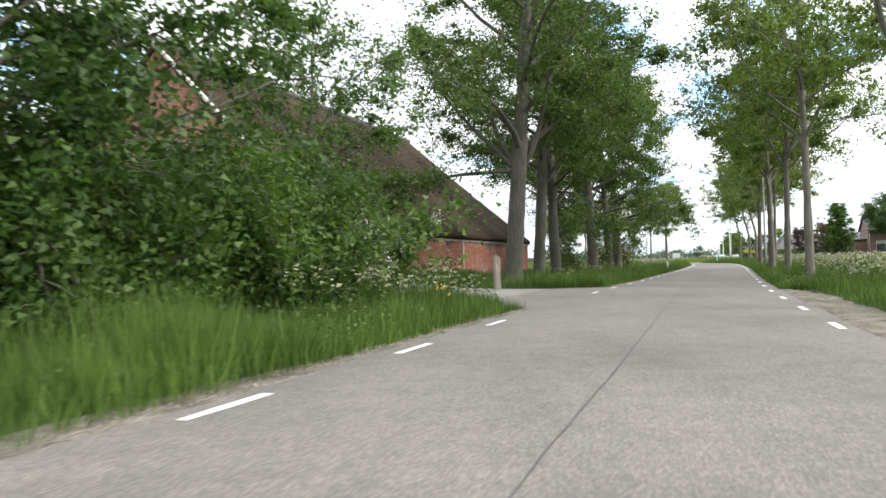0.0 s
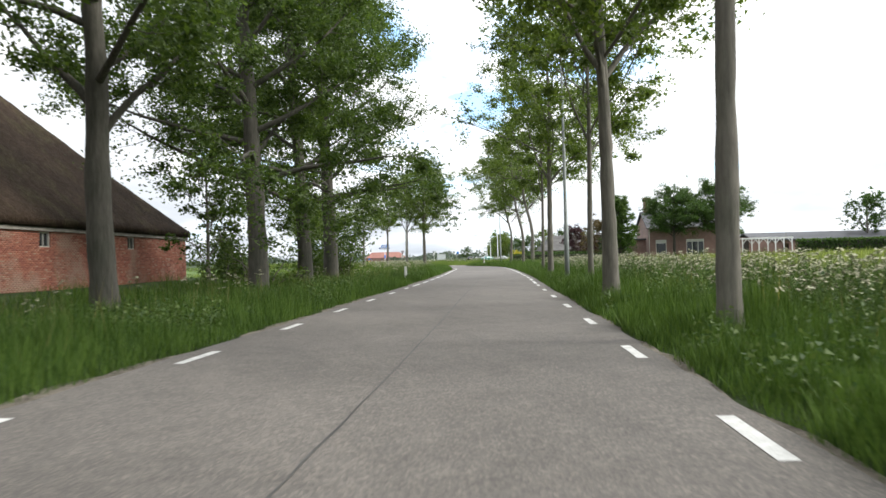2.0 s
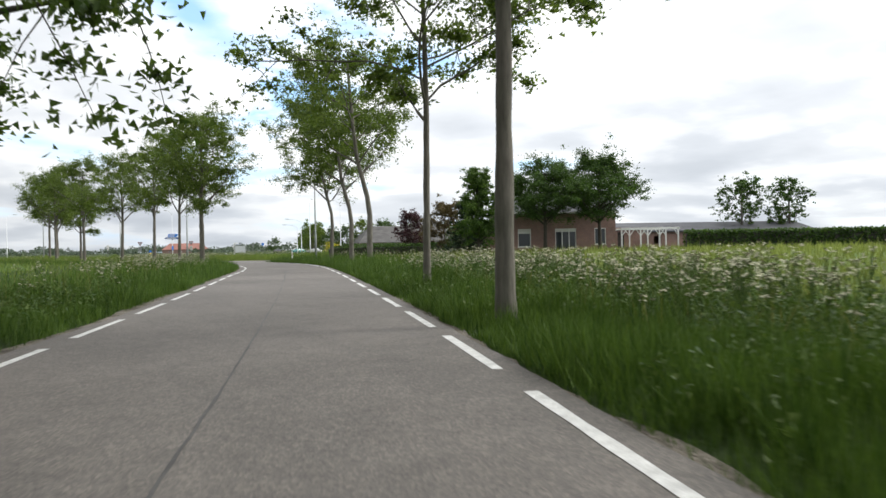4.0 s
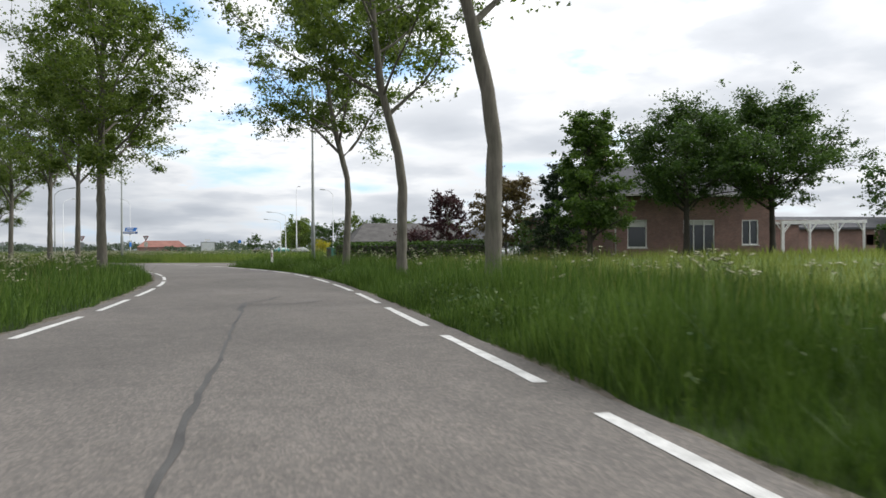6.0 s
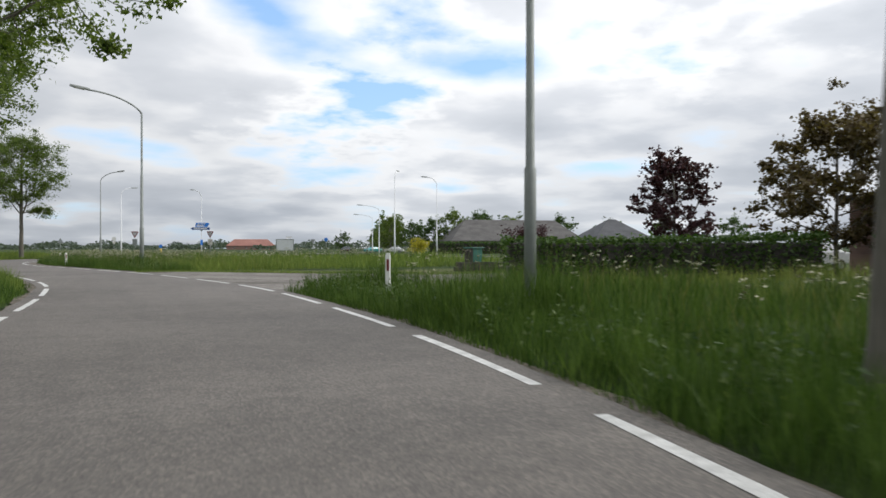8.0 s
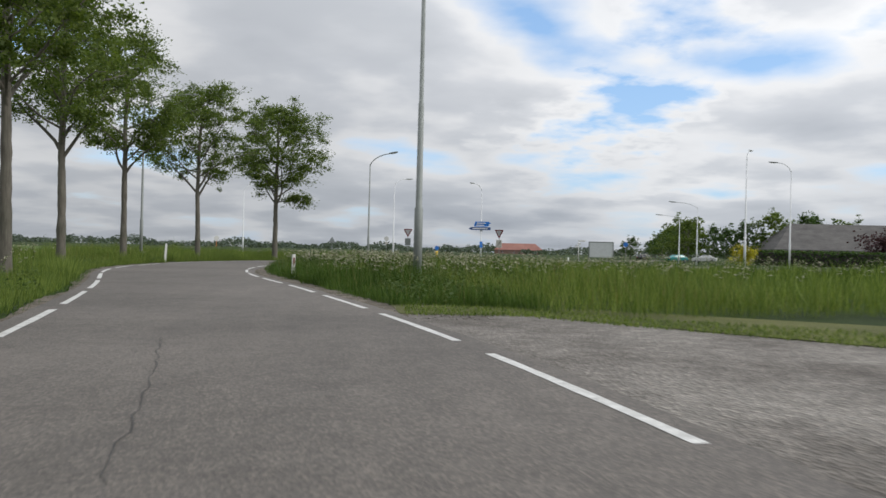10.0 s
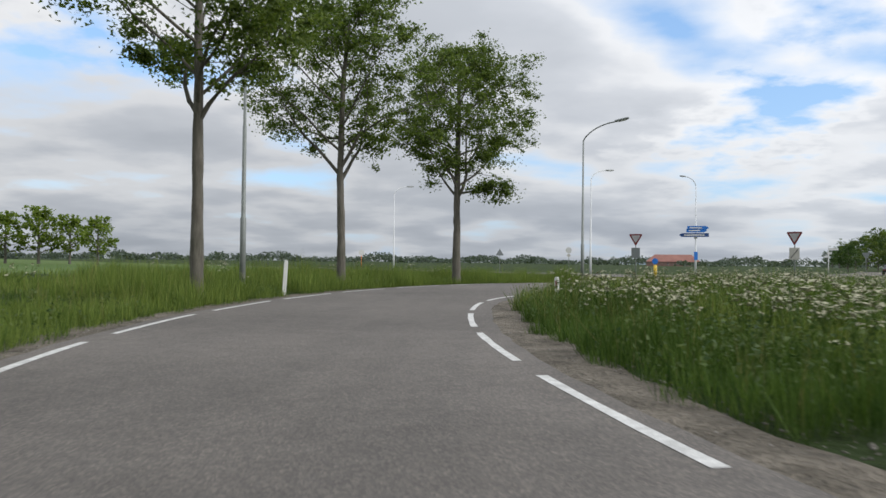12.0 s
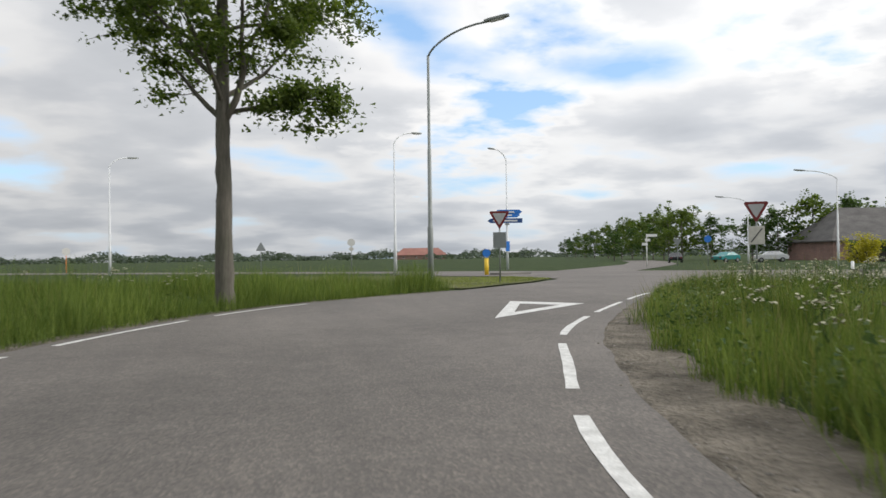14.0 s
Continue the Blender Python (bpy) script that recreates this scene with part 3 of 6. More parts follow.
# bare sandy strips along the edges, wider on the inside of the last bend
in_bend = np.interp(RX[:, 1], [0, 60, 110, 157, 159, 176.5, 178, 190, 196, 203, 213, 222, 228], [0.2, 0.05, 0.08, 0.2, 0.02, 0.02, 0.5, 0.65, 0.75, 0.9, 1.05, 0.9, 0.3])
start_bare = np.interp(LX[:, 1], [0, 33, 46, 50, 180, 200, 225], [0.55, 0.55, 0.5, 0.14, 0.16, 0.7, 0.6])
near_bare = np.interp(RX[:, 1], [0, 40, 50, 58], [0.9, 0.9, 0.8, 0.0])
structure("verge_left", strip("verge_left", left_edge - LN * 0.05, left_edge + LN * (start_bare + ragged(N_ROAD, 0.14, 5, 4))[:, None], -0.012, M_SAND, 2), "bare sandy strip beside the asphalt", "verge")
structure("verge_right", strip("verge_right", right_edge + RN * np.maximum(in_bend + near_bare + ragged(N_ROAD, 0.14, 6, 4) * np.where((RX[:, 1] > 156) & (RX[:, 1] < 178), 0.1, 1.0), 0.0)[:, None], right_edge - RN * 0.05, -0.014, M_SAND, 7, 0.018), "bare sandy strip beside the asphalt", "verge")


def flat_plate(name, outline, z, mat, label, category):
    me = Shape()
    pts = [(x, y, z) for x, y in outline]
    me.add(pts, [tuple(range(len(pts)))])
    return structure(name, me.mesh(name, mat), label, category)


flat_plate("junction", [(54.3, 234.4), (57.0, 237.6), (60.0, 241.2), (63.2, 246.0), (62.8, 252), (57.0, 261.0), (60, 268), (92, 240), (86.0, 233.5), (79, 236.5), (71.5, 238.4), (67.0, 236.9), (63.8, 234.7), (61.2, 232.0)],
           -0.008, M_ASPHALT, "asphalt mouth of the side road", "road")
main_line = np.array([MAIN_AT + MAIN_D * s for s in np.linspace(-420, 420, 60)])
main_mesh = strip("main_road", main_line - MAIN_N * 0.5 + MAIN_N * 7.5, main_line - MAIN_N * 0.5, -0.015, M_ASPHALT)
structure("main_road", main_mesh, "straight asphalt main road across the fields", "road")
cross_a = np.array([(72.0, 262.0), (82.0, 276.0), (96.0, 296.0), (112.0, 325.0), (128.0, 360.0)])
structure("far_road", strip("far_road", cross_a + [-2.8, 1.6], cross_a + [2.8, -1.6], -0.02, M_ASPHALT), "narrow road on the far side of the junction", "road")



def draped(name, corners, mat, label, category, lift=0.02, n=24):
    """A patch between four corners that lies on the land."""
    (a, b, c, d) = [np.array(p, float) for p in corners]
    u, v = np.meshgrid(np.linspace(0, 1, n), np.linspace(0, 1, n), indexing="ij")
    u, v = u[..., None], v[..., None]
    p = (a * (1 - u) + b * u) * (1 - v) + (d * (1 - u) + c * u) * v
    p = p + ragged(n * n, 0.05, 77, 3).reshape(n, n, 1) * np.array([1.0, 0.6])
    z = land(p[..., 0], p[..., 1])[..., None] + lift
    idx = np.arange(n * n).reshape(n, n)
    quads = np.stack([idx[:-1, :-1], idx[1:, :-1], idx[1:, 1:], idx[:-1, 1:]], -1).reshape(-1, 4)
    return structure(name, raw_mesh(name, np.concatenate([p, z], -1).reshape(-1, 3), [quads], mat), label, category)


draped("yard", [(17.15, 50.1), (20.7, 59.0), (-4.0, 78.5), (-16.0, 64.0)], M_CONCRETE, "pale worn concrete farm yard", "yard", 0.05)
flat_plate("apron", [(19.5, 47.2), (21.0, 52.0), (22.4, 56.0), (23.4, 58.8), (24.0, 60.6), (23.3, 60.6), (22.2, 60.2), (20.9, 59.6), (16.0, 56.0), (16.6, 49.6), (17.6, 48.7), (18.4, 48.0), (19.0, 46.6)],
           -0.007, M_ASPHALT, "patched asphalt apron before the yard", "driveway")
flat_plate("gravel_drive", [(57.3, 156.6), (57.2, 164.5), (56.6, 169.0), (55.6, 174.4), (55.2, 177.9), (57.5, 177.7), (60.4, 174.7), (63.2, 171.7), (67.3, 169.3), (76, 167.7), (76.0, 161.0), (66.0, 160.2), (61.5, 158.0), (59.0, 156.8)],
           -0.018, M_GRAVEL, "grey gravel drive beside the road", "driveway")
flat_plate("mown_verge", [(55.3, 177.1), (57.4, 177.3), (60.2, 174.2), (63.0, 171.3), (67.2, 168.9), (78, 167.2), (92.0, 171.0), (84.0, 176.0), (68.0, 175.6), (63.4, 176.0), (59.0, 178.8), (55.2, 179.4)],
           -0.004, M_MOWN, "strip of short mown grass", "lawn")
flat_plate("island_lawn", [(55.6, 236.6), (57.6, 239.2), (60.2, 242.2), (62.7, 246.2), (62.0, 251.0), (57.0, 259.0), (50.0, 262.0), (51.0, 250.0), (53.0, 240.0)],
           -0.002, M_MOWN, "patch of mown hay at the junction corner", "lawn")

# dashed edge lines: one metre dashes on the straight, long dashes in the bends
def dash(line, normal_out, s0, s1):
    s = np.r_[0, np.cumsum(np.linalg.norm(np.diff(line, axis=0), axis=1))]
    steps = np.linspace(s0, s1, max(3, int((s1 - s0) * 2) + 1))
    r = random.Random(round(s0 * 10))
    mid_ = np.stack([np.interp(steps, s, line[:, k]) for k in (0, 1)], 1)
    out_ = np.stack([np.interp(steps, s, normal_out[:, k]) for k in (0, 1)], 1)
    out_ /= np.linalg.norm(out_, axis=1)[:, None]
    w = np.array([[0.058 + r.uniform(-0.007, 0.007)] for _ in steps])
    pts = [(x, y, 0.004) for x, y in np.vstack([mid_ + out_ * w, mid_ - out_ * w])]
    n = len(steps)
    faces = [(i, n + i, n + i + 1, i + 1) for i in range(n - 1)]
    if normal_out is R_NORM:
        faces = [tuple(reversed(f)) for f in faces]
    part("dash", Shape().add(pts, faces), M_PAINT, road)


for k in range(-18, 9):
    dash(R_LINE, R_NORM, 75.9 + 4.12 * k, 77.05 + 4.12 * k)
for k in range(-14, 14):
    at_s = 55.9 + 4.08 * k
    if not 66.5 < at_s < 75:
        dash(L_LINE, L_NORM, at_s, at_s + 1.15)
for k in range(33):
    a, b = np.interp([k, k + 1], [0, 7, 11, 17, 22, 31, 34], [111.2, 139.6, 157.7, 186.9, 212.0, 254.2, 268.4])
    dash(R_LINE, R_NORM, a, b - 1.15)
for k in range(31):
    a, b = np.interp([k, k + 1], [0, 9, 11, 13, 19, 22, 30, 32], [111.5, 148.5, 157.0, 166.5, 195.0, 210.3, 254.3, 265.0])
    dash(L_LINE, L_NORM, a, b - 1.2)

# the give-way triangle painted on the road
ta, tb, tc = Vector((52.2, 222.7, 0.005)), Vector((55.6, 226.2, 0.005)), Vector((54.3, 227.9, 0.005))
give = Shape()
mid = (ta + tb + tc) / 3
outer, inner = [ta, tb, tc], [mid + (p - mid) * 0.52 for p in (ta, tb, tc)]
give.add(outer + inner, [(0, 1, 4, 3), (1, 2, 5, 4), (2, 0, 3, 5)])
part("give_way_marking", give, M_PAINT, road, "white triangle painted on the asphalt")

# the tarred seam along the middle and a few cracks
centre = (resampled(L_LINE, 900) * 0.5 + resampled(R_LINE, 900) * 0.5)
cn = normals_left(centre)
keep = (centre[:, 1] > 10) & (centre[:, 1] < 127)
wob = ragged(900, 0.012, 8, 9)[:, None]
wob = wob * (1 + 2.0 * smoothstep(centre[:, 1], 108, 114))[:, None]
wide = 0.8 + 0.4 * smoothstep(centre[:, 1], 55, 80)[:, None] + 0.9 * smoothstep(centre[:, 1], 108, 114)[:, None]
seam_a = (centre + cn * (wob + wide * 0.006 + wide * 0.010 * np.abs(ragged(900, 1, 9, 3))[:, None]))[keep]
seam_b = (centre + cn * (wob - wide * 0.006 - wide * 0.010 * np.abs(ragged(900, 1, 10, 3))[:, None]))[keep]
part("road_seam", strip("road_seam", seam_a, seam_b, 0.003, M_TAR), None, road, "dark tarred seam along the middle")


def crack(points, width, seed, z=0.005):
    line = smooth_line(points, 0.12)
    n = normals_left(line)
    w = width * (0.6 + np.abs(ragged(len(line), 0.7, seed, 3)))[:, None]
    line = line + n * ragged(len(line), 0.03, seed + 1, 2)[:, None]
    part("crack", strip("crack", line + n * w, line - n * w, z, M_TAR), None, road, "dark crack in the asphalt")


crack([(49.0, 124.8), (49.6, 126.6), (50.2, 127.2), (51.0, 128.4)], 0.034, 20)
crack([(49.4, 126.2), (50.4, 126.0), (51.2, 126.5)], 0.03, 22, 0.0062)
crack([(52.3, 131.7), (54.6, 130.9)], 0.009, 24)
crack([(50.4, 132.7), (52.3, 131.7)], 0.009, 26, 0.0062)
crack([(46.2, 204.4), (46.9, 206.6), (47.3, 209.4), (48.0, 212)], 0.004, 28)
crack([(53.6, 167.5), (53.0, 170.5), (52.4, 173.2)], 0.005, 30)

def yard_joint(points, width, seed):
    line = smooth_line(points, 0.15)
    n = normals_left(line)
    w = width * (0.7 + np.abs(ragged(len(line), 0.6, seed, 3)))[:, None]
    line = line + n * ragged(len(line), 0.025, seed + 1, 2)[:, None]
    rows = np.stack([line + n * w, line - n * w], 1)
    z = land(rows[..., 0], rows[..., 1])[..., None] + 0.062
    idx = np.arange(len(line) * 2).reshape(-1, 2)
    q = np.stack([idx[:-1, 0], idx[:-1, 1], idx[1:, 1], idx[1:, 0]], -1)
    structure("yard_joint", raw_mesh("yard_joint", np.concatenate([rows, z], -1).reshape(-1, 3), [q], M_TAR), "dark weedy joint between concrete slabs", "joint")


yard_joint([(10.5, 56.6), (13.0, 55.5), (15.6, 54.5), (18.3, 53.4)], 0.03, 40)
yard_joint([(8.0, 62.5), (12.0, 60.2), (16.0, 58.0), (19.8, 56.4)], 0.025, 42)

# low loose field surfaces
draped("grain_field", [(37.5, 58.0), (92.0, 58.0), (118.0, 124.0), (66.0, 149.0)], M_FIELD, "field of young yellow-green grain", "field", 0.03)
flat_plate("meadow", [(-400, 110), (20, 110), (38, 150), (38, 230), (20, 300), (-400, 800)], 0.02, M_FIELD, "wide flat green meadow", "field")


# ---- trees ----
def tube_arrays(paths, k):
    """Tubes along polylines: list of (points, radii)."""
    verts, quads, at = [], [], 0
    ang = 2 * np.pi * np.arange(k) / k
    for pts, rad in paths:
        pts, rad = np.asarray(pts, float), np.asarray(rad, float)
        d = np.gradient(pts, axis=0)
        d /= np.linalg.norm(d, axis=1)[:, None] + 1e-9
        ref = np.where(np.abs(d[:, 2:3]) > 0.7, [[1.0, 0.2, 0.0]], [[0.0, 0.0, 1.0]])
        a = np.cross(d, ref)
        a /= np.linalg.norm(a, axis=1)[:, None] + 1e-9
        b = np.cross(d, a)
        ring = pts[:, None] + rad[:, None, None] * (np.cos(ang)[None, :, None] * a[:, None] + np.sin(ang)[None, :, None] * b[:, None])
        n = len(pts)
        idx = at + np.arange(n * k).reshape(n, k)
        nxt = np.roll(idx, -1, axis=1)
        quads.append(np.stack([idx[:-1], nxt[:-1], nxt[1:], idx[1:]], -1).reshape(-1, 4))
        verts.append(ring.reshape(-1, 3))
        at += n * k
    return np.concatenate(verts), np.concatenate(quads)


def leaf_arrays(centres, size, rng, droop=0.0):
    """One pointed leaf at each centre; the larger ones are bent along their middle."""
    n = len(centres)
    d = rng.normal(size=(n, 3))
    d[:, 2] = d[:, 2] * 0.6 - droop
    d /= np.linalg.norm(d, axis=1)[:, None]
    a = np.cross(d, rng.normal(size=(n, 3)))
    a /= np.linalg.norm(a, axis=1)[:, None]
    up = np.cross(d, a)
    s = (size * rng.uniform(0.65, 1.3, n))[:, None]
    if size < 0.15:  # small leaves: one pointed face each
        v = np.stack([centres - d * s * 0.42 - a * s * 0.40, centres - d * s * 0.42 + a * s * 0.40, centres + d * s * 0.7 + up * s * 0.08], 1)
        return v.reshape(-1, 3), np.arange(3 * n).reshape(n, 3)
    v = np.stack([centres - d * s * 0.5, centres + a * s * 0.36 + up * s * 0.08, centres + d * s * 0.5, centres - a * s * 0.36 + up * s * 0.08], 1)
    q = np.arange(4 * n).reshape(n, 4)
    return v.reshape(-1, 3), q


def bent(start, heading, length, rng, n=6, wander=0.12, lift=0.0):
    pts, d = [np.array(start, float)], np.array(heading, float)
    d /= np.linalg.norm(d)
    for _ in range(n - 1):
        d = d + rng.normal(size=3) * wander + np.array([0, 0, lift])
        d /= np.linalg.norm(d)
        pts.append(pts[-1] + d * length / (n - 1))
    return np.array(pts)


def tree(name, label, category, seed, height, radius, clear, crown, leaves, leaf, mats, fork=0, limbs=15, lean=(0, 0), low=0.0, spread=0.75, m=None, group="", extra=(), fill=0, bends=None, clump=0.085):
    """A tree: a tapered trunk with limbs and twigs, and a crown of single leaves in clumps at the twigs."""
    rng = np.random.RandomState(seed)
    ob = thing(name, label, category, group, m)
    n = 12
    z = np.linspace(-0.15, height * 0.88, n)
    u = z / height
    sway = np.cumsum(rng.normal(size=(n, 2)) * (0.009 if radius > 0.25 else 0.0035) * height, axis=0) * np.clip(u, 0, 1)[:, None]
    trunk = np.stack([lean[0] * u * height + sway[:, 0], lean[1] * u * height + sway[:, 1], z], 1)
    if bends:  # the trunk's wander: heights, and how far it strays east and north
        zs, xs, ys = zip(*bends)
        trunk = np.stack([np.interp(z, zs, xs), np.interp(z, zs, ys), z], 1)
    rad = radius * (1 - 0.72 * np.clip(u, 0, 1))
    fine_z = np.linspace(-0.15, height * 0.88, 34)
    trunk_f = np.stack([np.interp(fine_z, z, trunk[:, i]) for i in range(3)], 1)
    rad_f = np.interp(fine_z, z, rad) * (1 + 0.035 * rng.normal(size=34))
    rad_f *= 1 + 0.28 * np.exp(-np.maximum(fine_z, 0) / 0.3)
    paths = [(trunk_f, rad_f)]
    tips = []
    thin = []
    for i in range(limbs + fork):
        f = (i + rng.uniform(0, 0.9)) / (limbs + fork)
        zz = clear + (height * 0.86 - clear) * f ** 1.15
        base = np.array([np.interp(zz, z, trunk[:, k]) for k in range(3)])
        r0 = np.interp(zz, z, rad)
        az = i * 2.4 + rng.uniform(-0.5, 0.5)
        shape = math.sin(math.pi * min(1, 0.28 + 0.62 * f)) if low == 0 else (1 - 0.55 * f)
        ln = crown * max(0.42, shape) * rng.uniform(0.8, 1.15)
        slope = rng.uniform(0.25, 0.75) + (0.5 if i < fork else 0.0) + 0.5 * f - low
        limb = bent(base, (math.cos(az) * spread, math.sin(az) * spread, slope * spread), ln, rng, 7, 0.13, 0.03 - 0.03 * low)
        lr = min(r0 * (0.62 if i < fork else 0.45), 0.03 + 0.022 * ln)
        paths.append((limb, np.linspace(lr, 0.015, 7)))
        for j in range(2, 7):
            for _ in range(2):
                t = limb[j] + rng.normal(size=3) * 0.05
                h = (limb[j] - limb[j - 1]) / (np.linalg.norm(limb[j] - limb[j - 1]) + 1e-6) + rng.normal(size=3) * 0.75
                tw = bent(t, h, ln * rng.uniform(0.22, 0.42), rng, 4, 0.2, 0.03)
                thin.append((tw, np.linspace(0.018, 0.006, 4)))
                tips += [(tw[2], 0.8), (tw[3], 1.0)]
        tips.append((limb[-1], 1.0))
    for zz, deg, ln, slope in extra:
        base = np.array([np.interp(zz, z, trunk[:, k]) for k in range(3)])
        limb = bent(base, (math.cos(radians(deg)), math.sin(radians(deg)), slope), ln, rng, 8, 0.09, 0.02)
        paths.append((limb, np.linspace(0.03 + 0.016 * ln, 0.02, 8)))
        for j in range(3, 8):
            for _ in range(3):
                tw = bent(limb[j], limb[j] - limb[j - 1] + rng.normal(size=3) * 0.7, ln * rng.uniform(0.15, 0.3), rng, 4, 0.2)
                thin.append((tw, np.linspace(0.018, 0.006, 4)))
                tips += [(tw[2], 0.8), (tw[3], 1.0), (tw[3], 1.0)]
    lobes = rng.uniform(0.72, 1.08, 9)
    for k in range(fill):
        az, h = rng.uniform(0, 2 * math.pi), rng.uniform(-0.95, 1.0)
        reach = math.sqrt(max(0.0, 1 - h * h)) * rng.uniform(0.35, 1.0) ** 0.5 * lobes[int(az / 6.2832 * 8.99)] * (1.0 if h > -0.4 else 0.85)
        zc = clear + 0.1 * height + (h + 1) / 2 * (height * 0.95 - clear - 0.1 * height)
        at_ = np.array([np.interp(zc, z, trunk[:, i]) for i in range(3)])
        tips += [(np.array([at_[0] + math.cos(az) * reach * crown * 0.86, at_[1] + math.sin(az) * reach * crown * 0.86, zc]), 1.0)] * 2
    for k in range(10):
        tips.append((trunk[-1] + rng.normal(size=3) * np.array([0.9, 0.9, 1.0]) * crown * 0.22 + np.array([0, 0, 0.4]), 1.0))
    v0, q0 = tube_arrays(paths[:1], 14)
    knots = 1 + 0.07 * rng.normal(size=(34, 14))
    axis_ = np.repeat(trunk_f, 14, axis=0)
    v0 = axis_ + (v0 - axis_) * (0.5 * knots + 0.25 * np.roll(knots, 1, 1) + 0.25 * np.roll(knots, -1, 1)).reshape(-1, 1)
    part("trunk", raw_mesh("trunk", v0, [q0], mats[0], True), None, ob)
    v1, q1 = tube_arrays(paths[1:], 6)
    v2, q2 = tube_arrays(thin[::6] if leaf > 0.35 else thin, 3)
    br = part("branchwork", raw_mesh("branchwork", np.vstack([v1, v2]), [np.vstack([q1, q2 + len(v1)])], mats[0], True), None, ob)
    tagged(br, kind="stuff")
    # sprays of leaves round the twigs, some full and some sparse, with gaps between them
    c = np.array([t for t, _ in tips])
    share = np.exp(rng.normal(size=len(c)) * 0.75)
    pick = rng.choice(len(c), leaves, p=share / share.sum())
    rad_c = crown * clump * rng.uniform(0.55, 1.5, len(c)) * np.clip(share, 0.6, 1.7) ** 0.4
    off = rng.normal(size=(leaves, 3))
    off *= (np.abs(rng.normal(size=leaves)).clip(0, 1.7) ** 0.8 * rad_c[pick] / (np.linalg.norm(off, axis=1) + 1e-6))[:, None]
    off[:, 2] *= 0.62
    off[:, 2] -= 0.10 * rad_c[pick] * rng.uniform(0, 1, leaves)
    lv, lq = leaf_arrays(c[pick] + off, leaf, rng, 0.3)
    part("crown", raw_mesh("crown", lv, [lq], mats[1]), None, ob)
    return ob


def shrub(name, label, seed, size, leaves, leaf, mats, m, category="shrub", group="", stems=16):
    """A bush: many stems from the ground with leaves in uneven clumps."""
    rng = np.random.RandomState(seed)
    sx, sy, sz = size
    ob = thing(name, label, category, group, m)
    paths, tips = [], []
    for i in range(stems):
        start = np.array([rng.uniform(-0.6, 0.6) * sx, rng.uniform(-0.6, 0.6) * sy, -0.1])
        st = bent(start, (rng.normal() * 0.4, rng.normal() * 0.4, 1.0), sz * rng.uniform(0.7, 1.02), rng, 7, 0.16)
        paths.append((st, np.linspace(0.03 + 0.008 * sz, 0.008, 7)))
        tips += list(st[2:])
        for j in range(1, 7):
            tw = bent(st[j], rng.normal(size=3) * (1, 1, 0.45), 0.35 * max(sx, sy, 1.0) * rng.uniform(0.4, 1.0), rng, 4, 0.2)
            paths.append((tw, np.linspace(0.014, 0.005, 4)))
            tips += [tw[2], tw[3]]
    tv, tq = tube_arrays(paths, 5)
    tagged(part("branchwork", raw_mesh("branchwork", tv, [tq], mats[0], True), None, ob), kind="stuff")
    c = np.array(tips)
    c[:, 2] = np.maximum(c[:, 2], 0.15)
    pick = rng.randint(0, len(c), leaves)
    rad_c = 0.13 * (sx + sy + sz) / 3 * rng.uniform(0.6, 1.7, len(c)) + 0.08
    off = rng.normal(size=(leaves, 3)) * rad_c[pick][:, None] * 0.6
    p = c[pick] + off
    p[:, 2] = np.maximum(p[:, 2], 0.03)
    lv, lq = leaf_arrays(p, leaf, rng, 0.1)
    part("foliage", raw_mesh("foliage", lv, [lq], mats[1]), None, ob)
    return ob


def on_land(x, y, turn=0.0, scale=1.0):
    return Matrix.Translation((x, y, float(land(x, y)))) @ Matrix.Rotation(turn, 4, "Z") @ Matrix.Scale(scale, 4)


POPLAR_LABEL = "tall old poplar with rough grey bark in the verge"
poplars = [
    tree("poplar", "old forked poplar with a broad grey trunk beside the barn", "tree", 11, 19, 0.44, 4.8, 7.6, 52000, 0.135, (M_BARK_POPLAR, M_POPLAR), fork=3, fill=45, limbs=15, m=on_land(19.76, 65.8), group="poplars by the barn", lean=(0.07, -0.02), extra=((5.3, 182, 6.4, 0.02), (5.2, 168, 7.0, 1.1), (5.6, 20, 5.0, 1.2))),
    tree("poplar", POPLAR_LABEL, "tree", 12, 20, 0.34, 5.0, 6.4, 46000, 0.135, (M_BARK_POPLAR, M_POPLAR), fork=1, fill=45, limbs=16, m=on_land(21.6, 71.4), group="poplars by the barn", lean=(0.045, -0.015)),
    tree("poplar", POPLAR_LABEL, "tree", 13, 19, 0.34, 4.2, 7.0, 46000, 0.135, (M_BARK_POPLAR, M_POPLAR), fork=2, fill=45, limbs=15, m=on_land(23.4, 77.4), group="poplars by the barn", lean=(-0.05, 0.015)),
    tree("poplar", POPLAR_LABEL, "tree", 14, 19, 0.40, 3.9, 6.8, 80000, 0.125, (M_BARK_POPLAR, M_POPLAR), fork=0, fill=60, limbs=22, m=on_land(27.5, 88.1), group="poplars by the barn", low=0.08),
]
for x, y, turn, sc in ((29.9, 93.9, 0.25, 0.9), (32.0, 100.5, -0.3, 1.04)):
    copy_thing(poplars[3], on_land(x, y, turn, sc))

ROAD_TREE = "slender roadside tree with a bare grey trunk and airy crown"
# how far each leaning trunk strays, across the line of sight from the road
def strayed(*steps):
    return [(z, 0.87 * d, -0.49 * d) for z, d in steps]


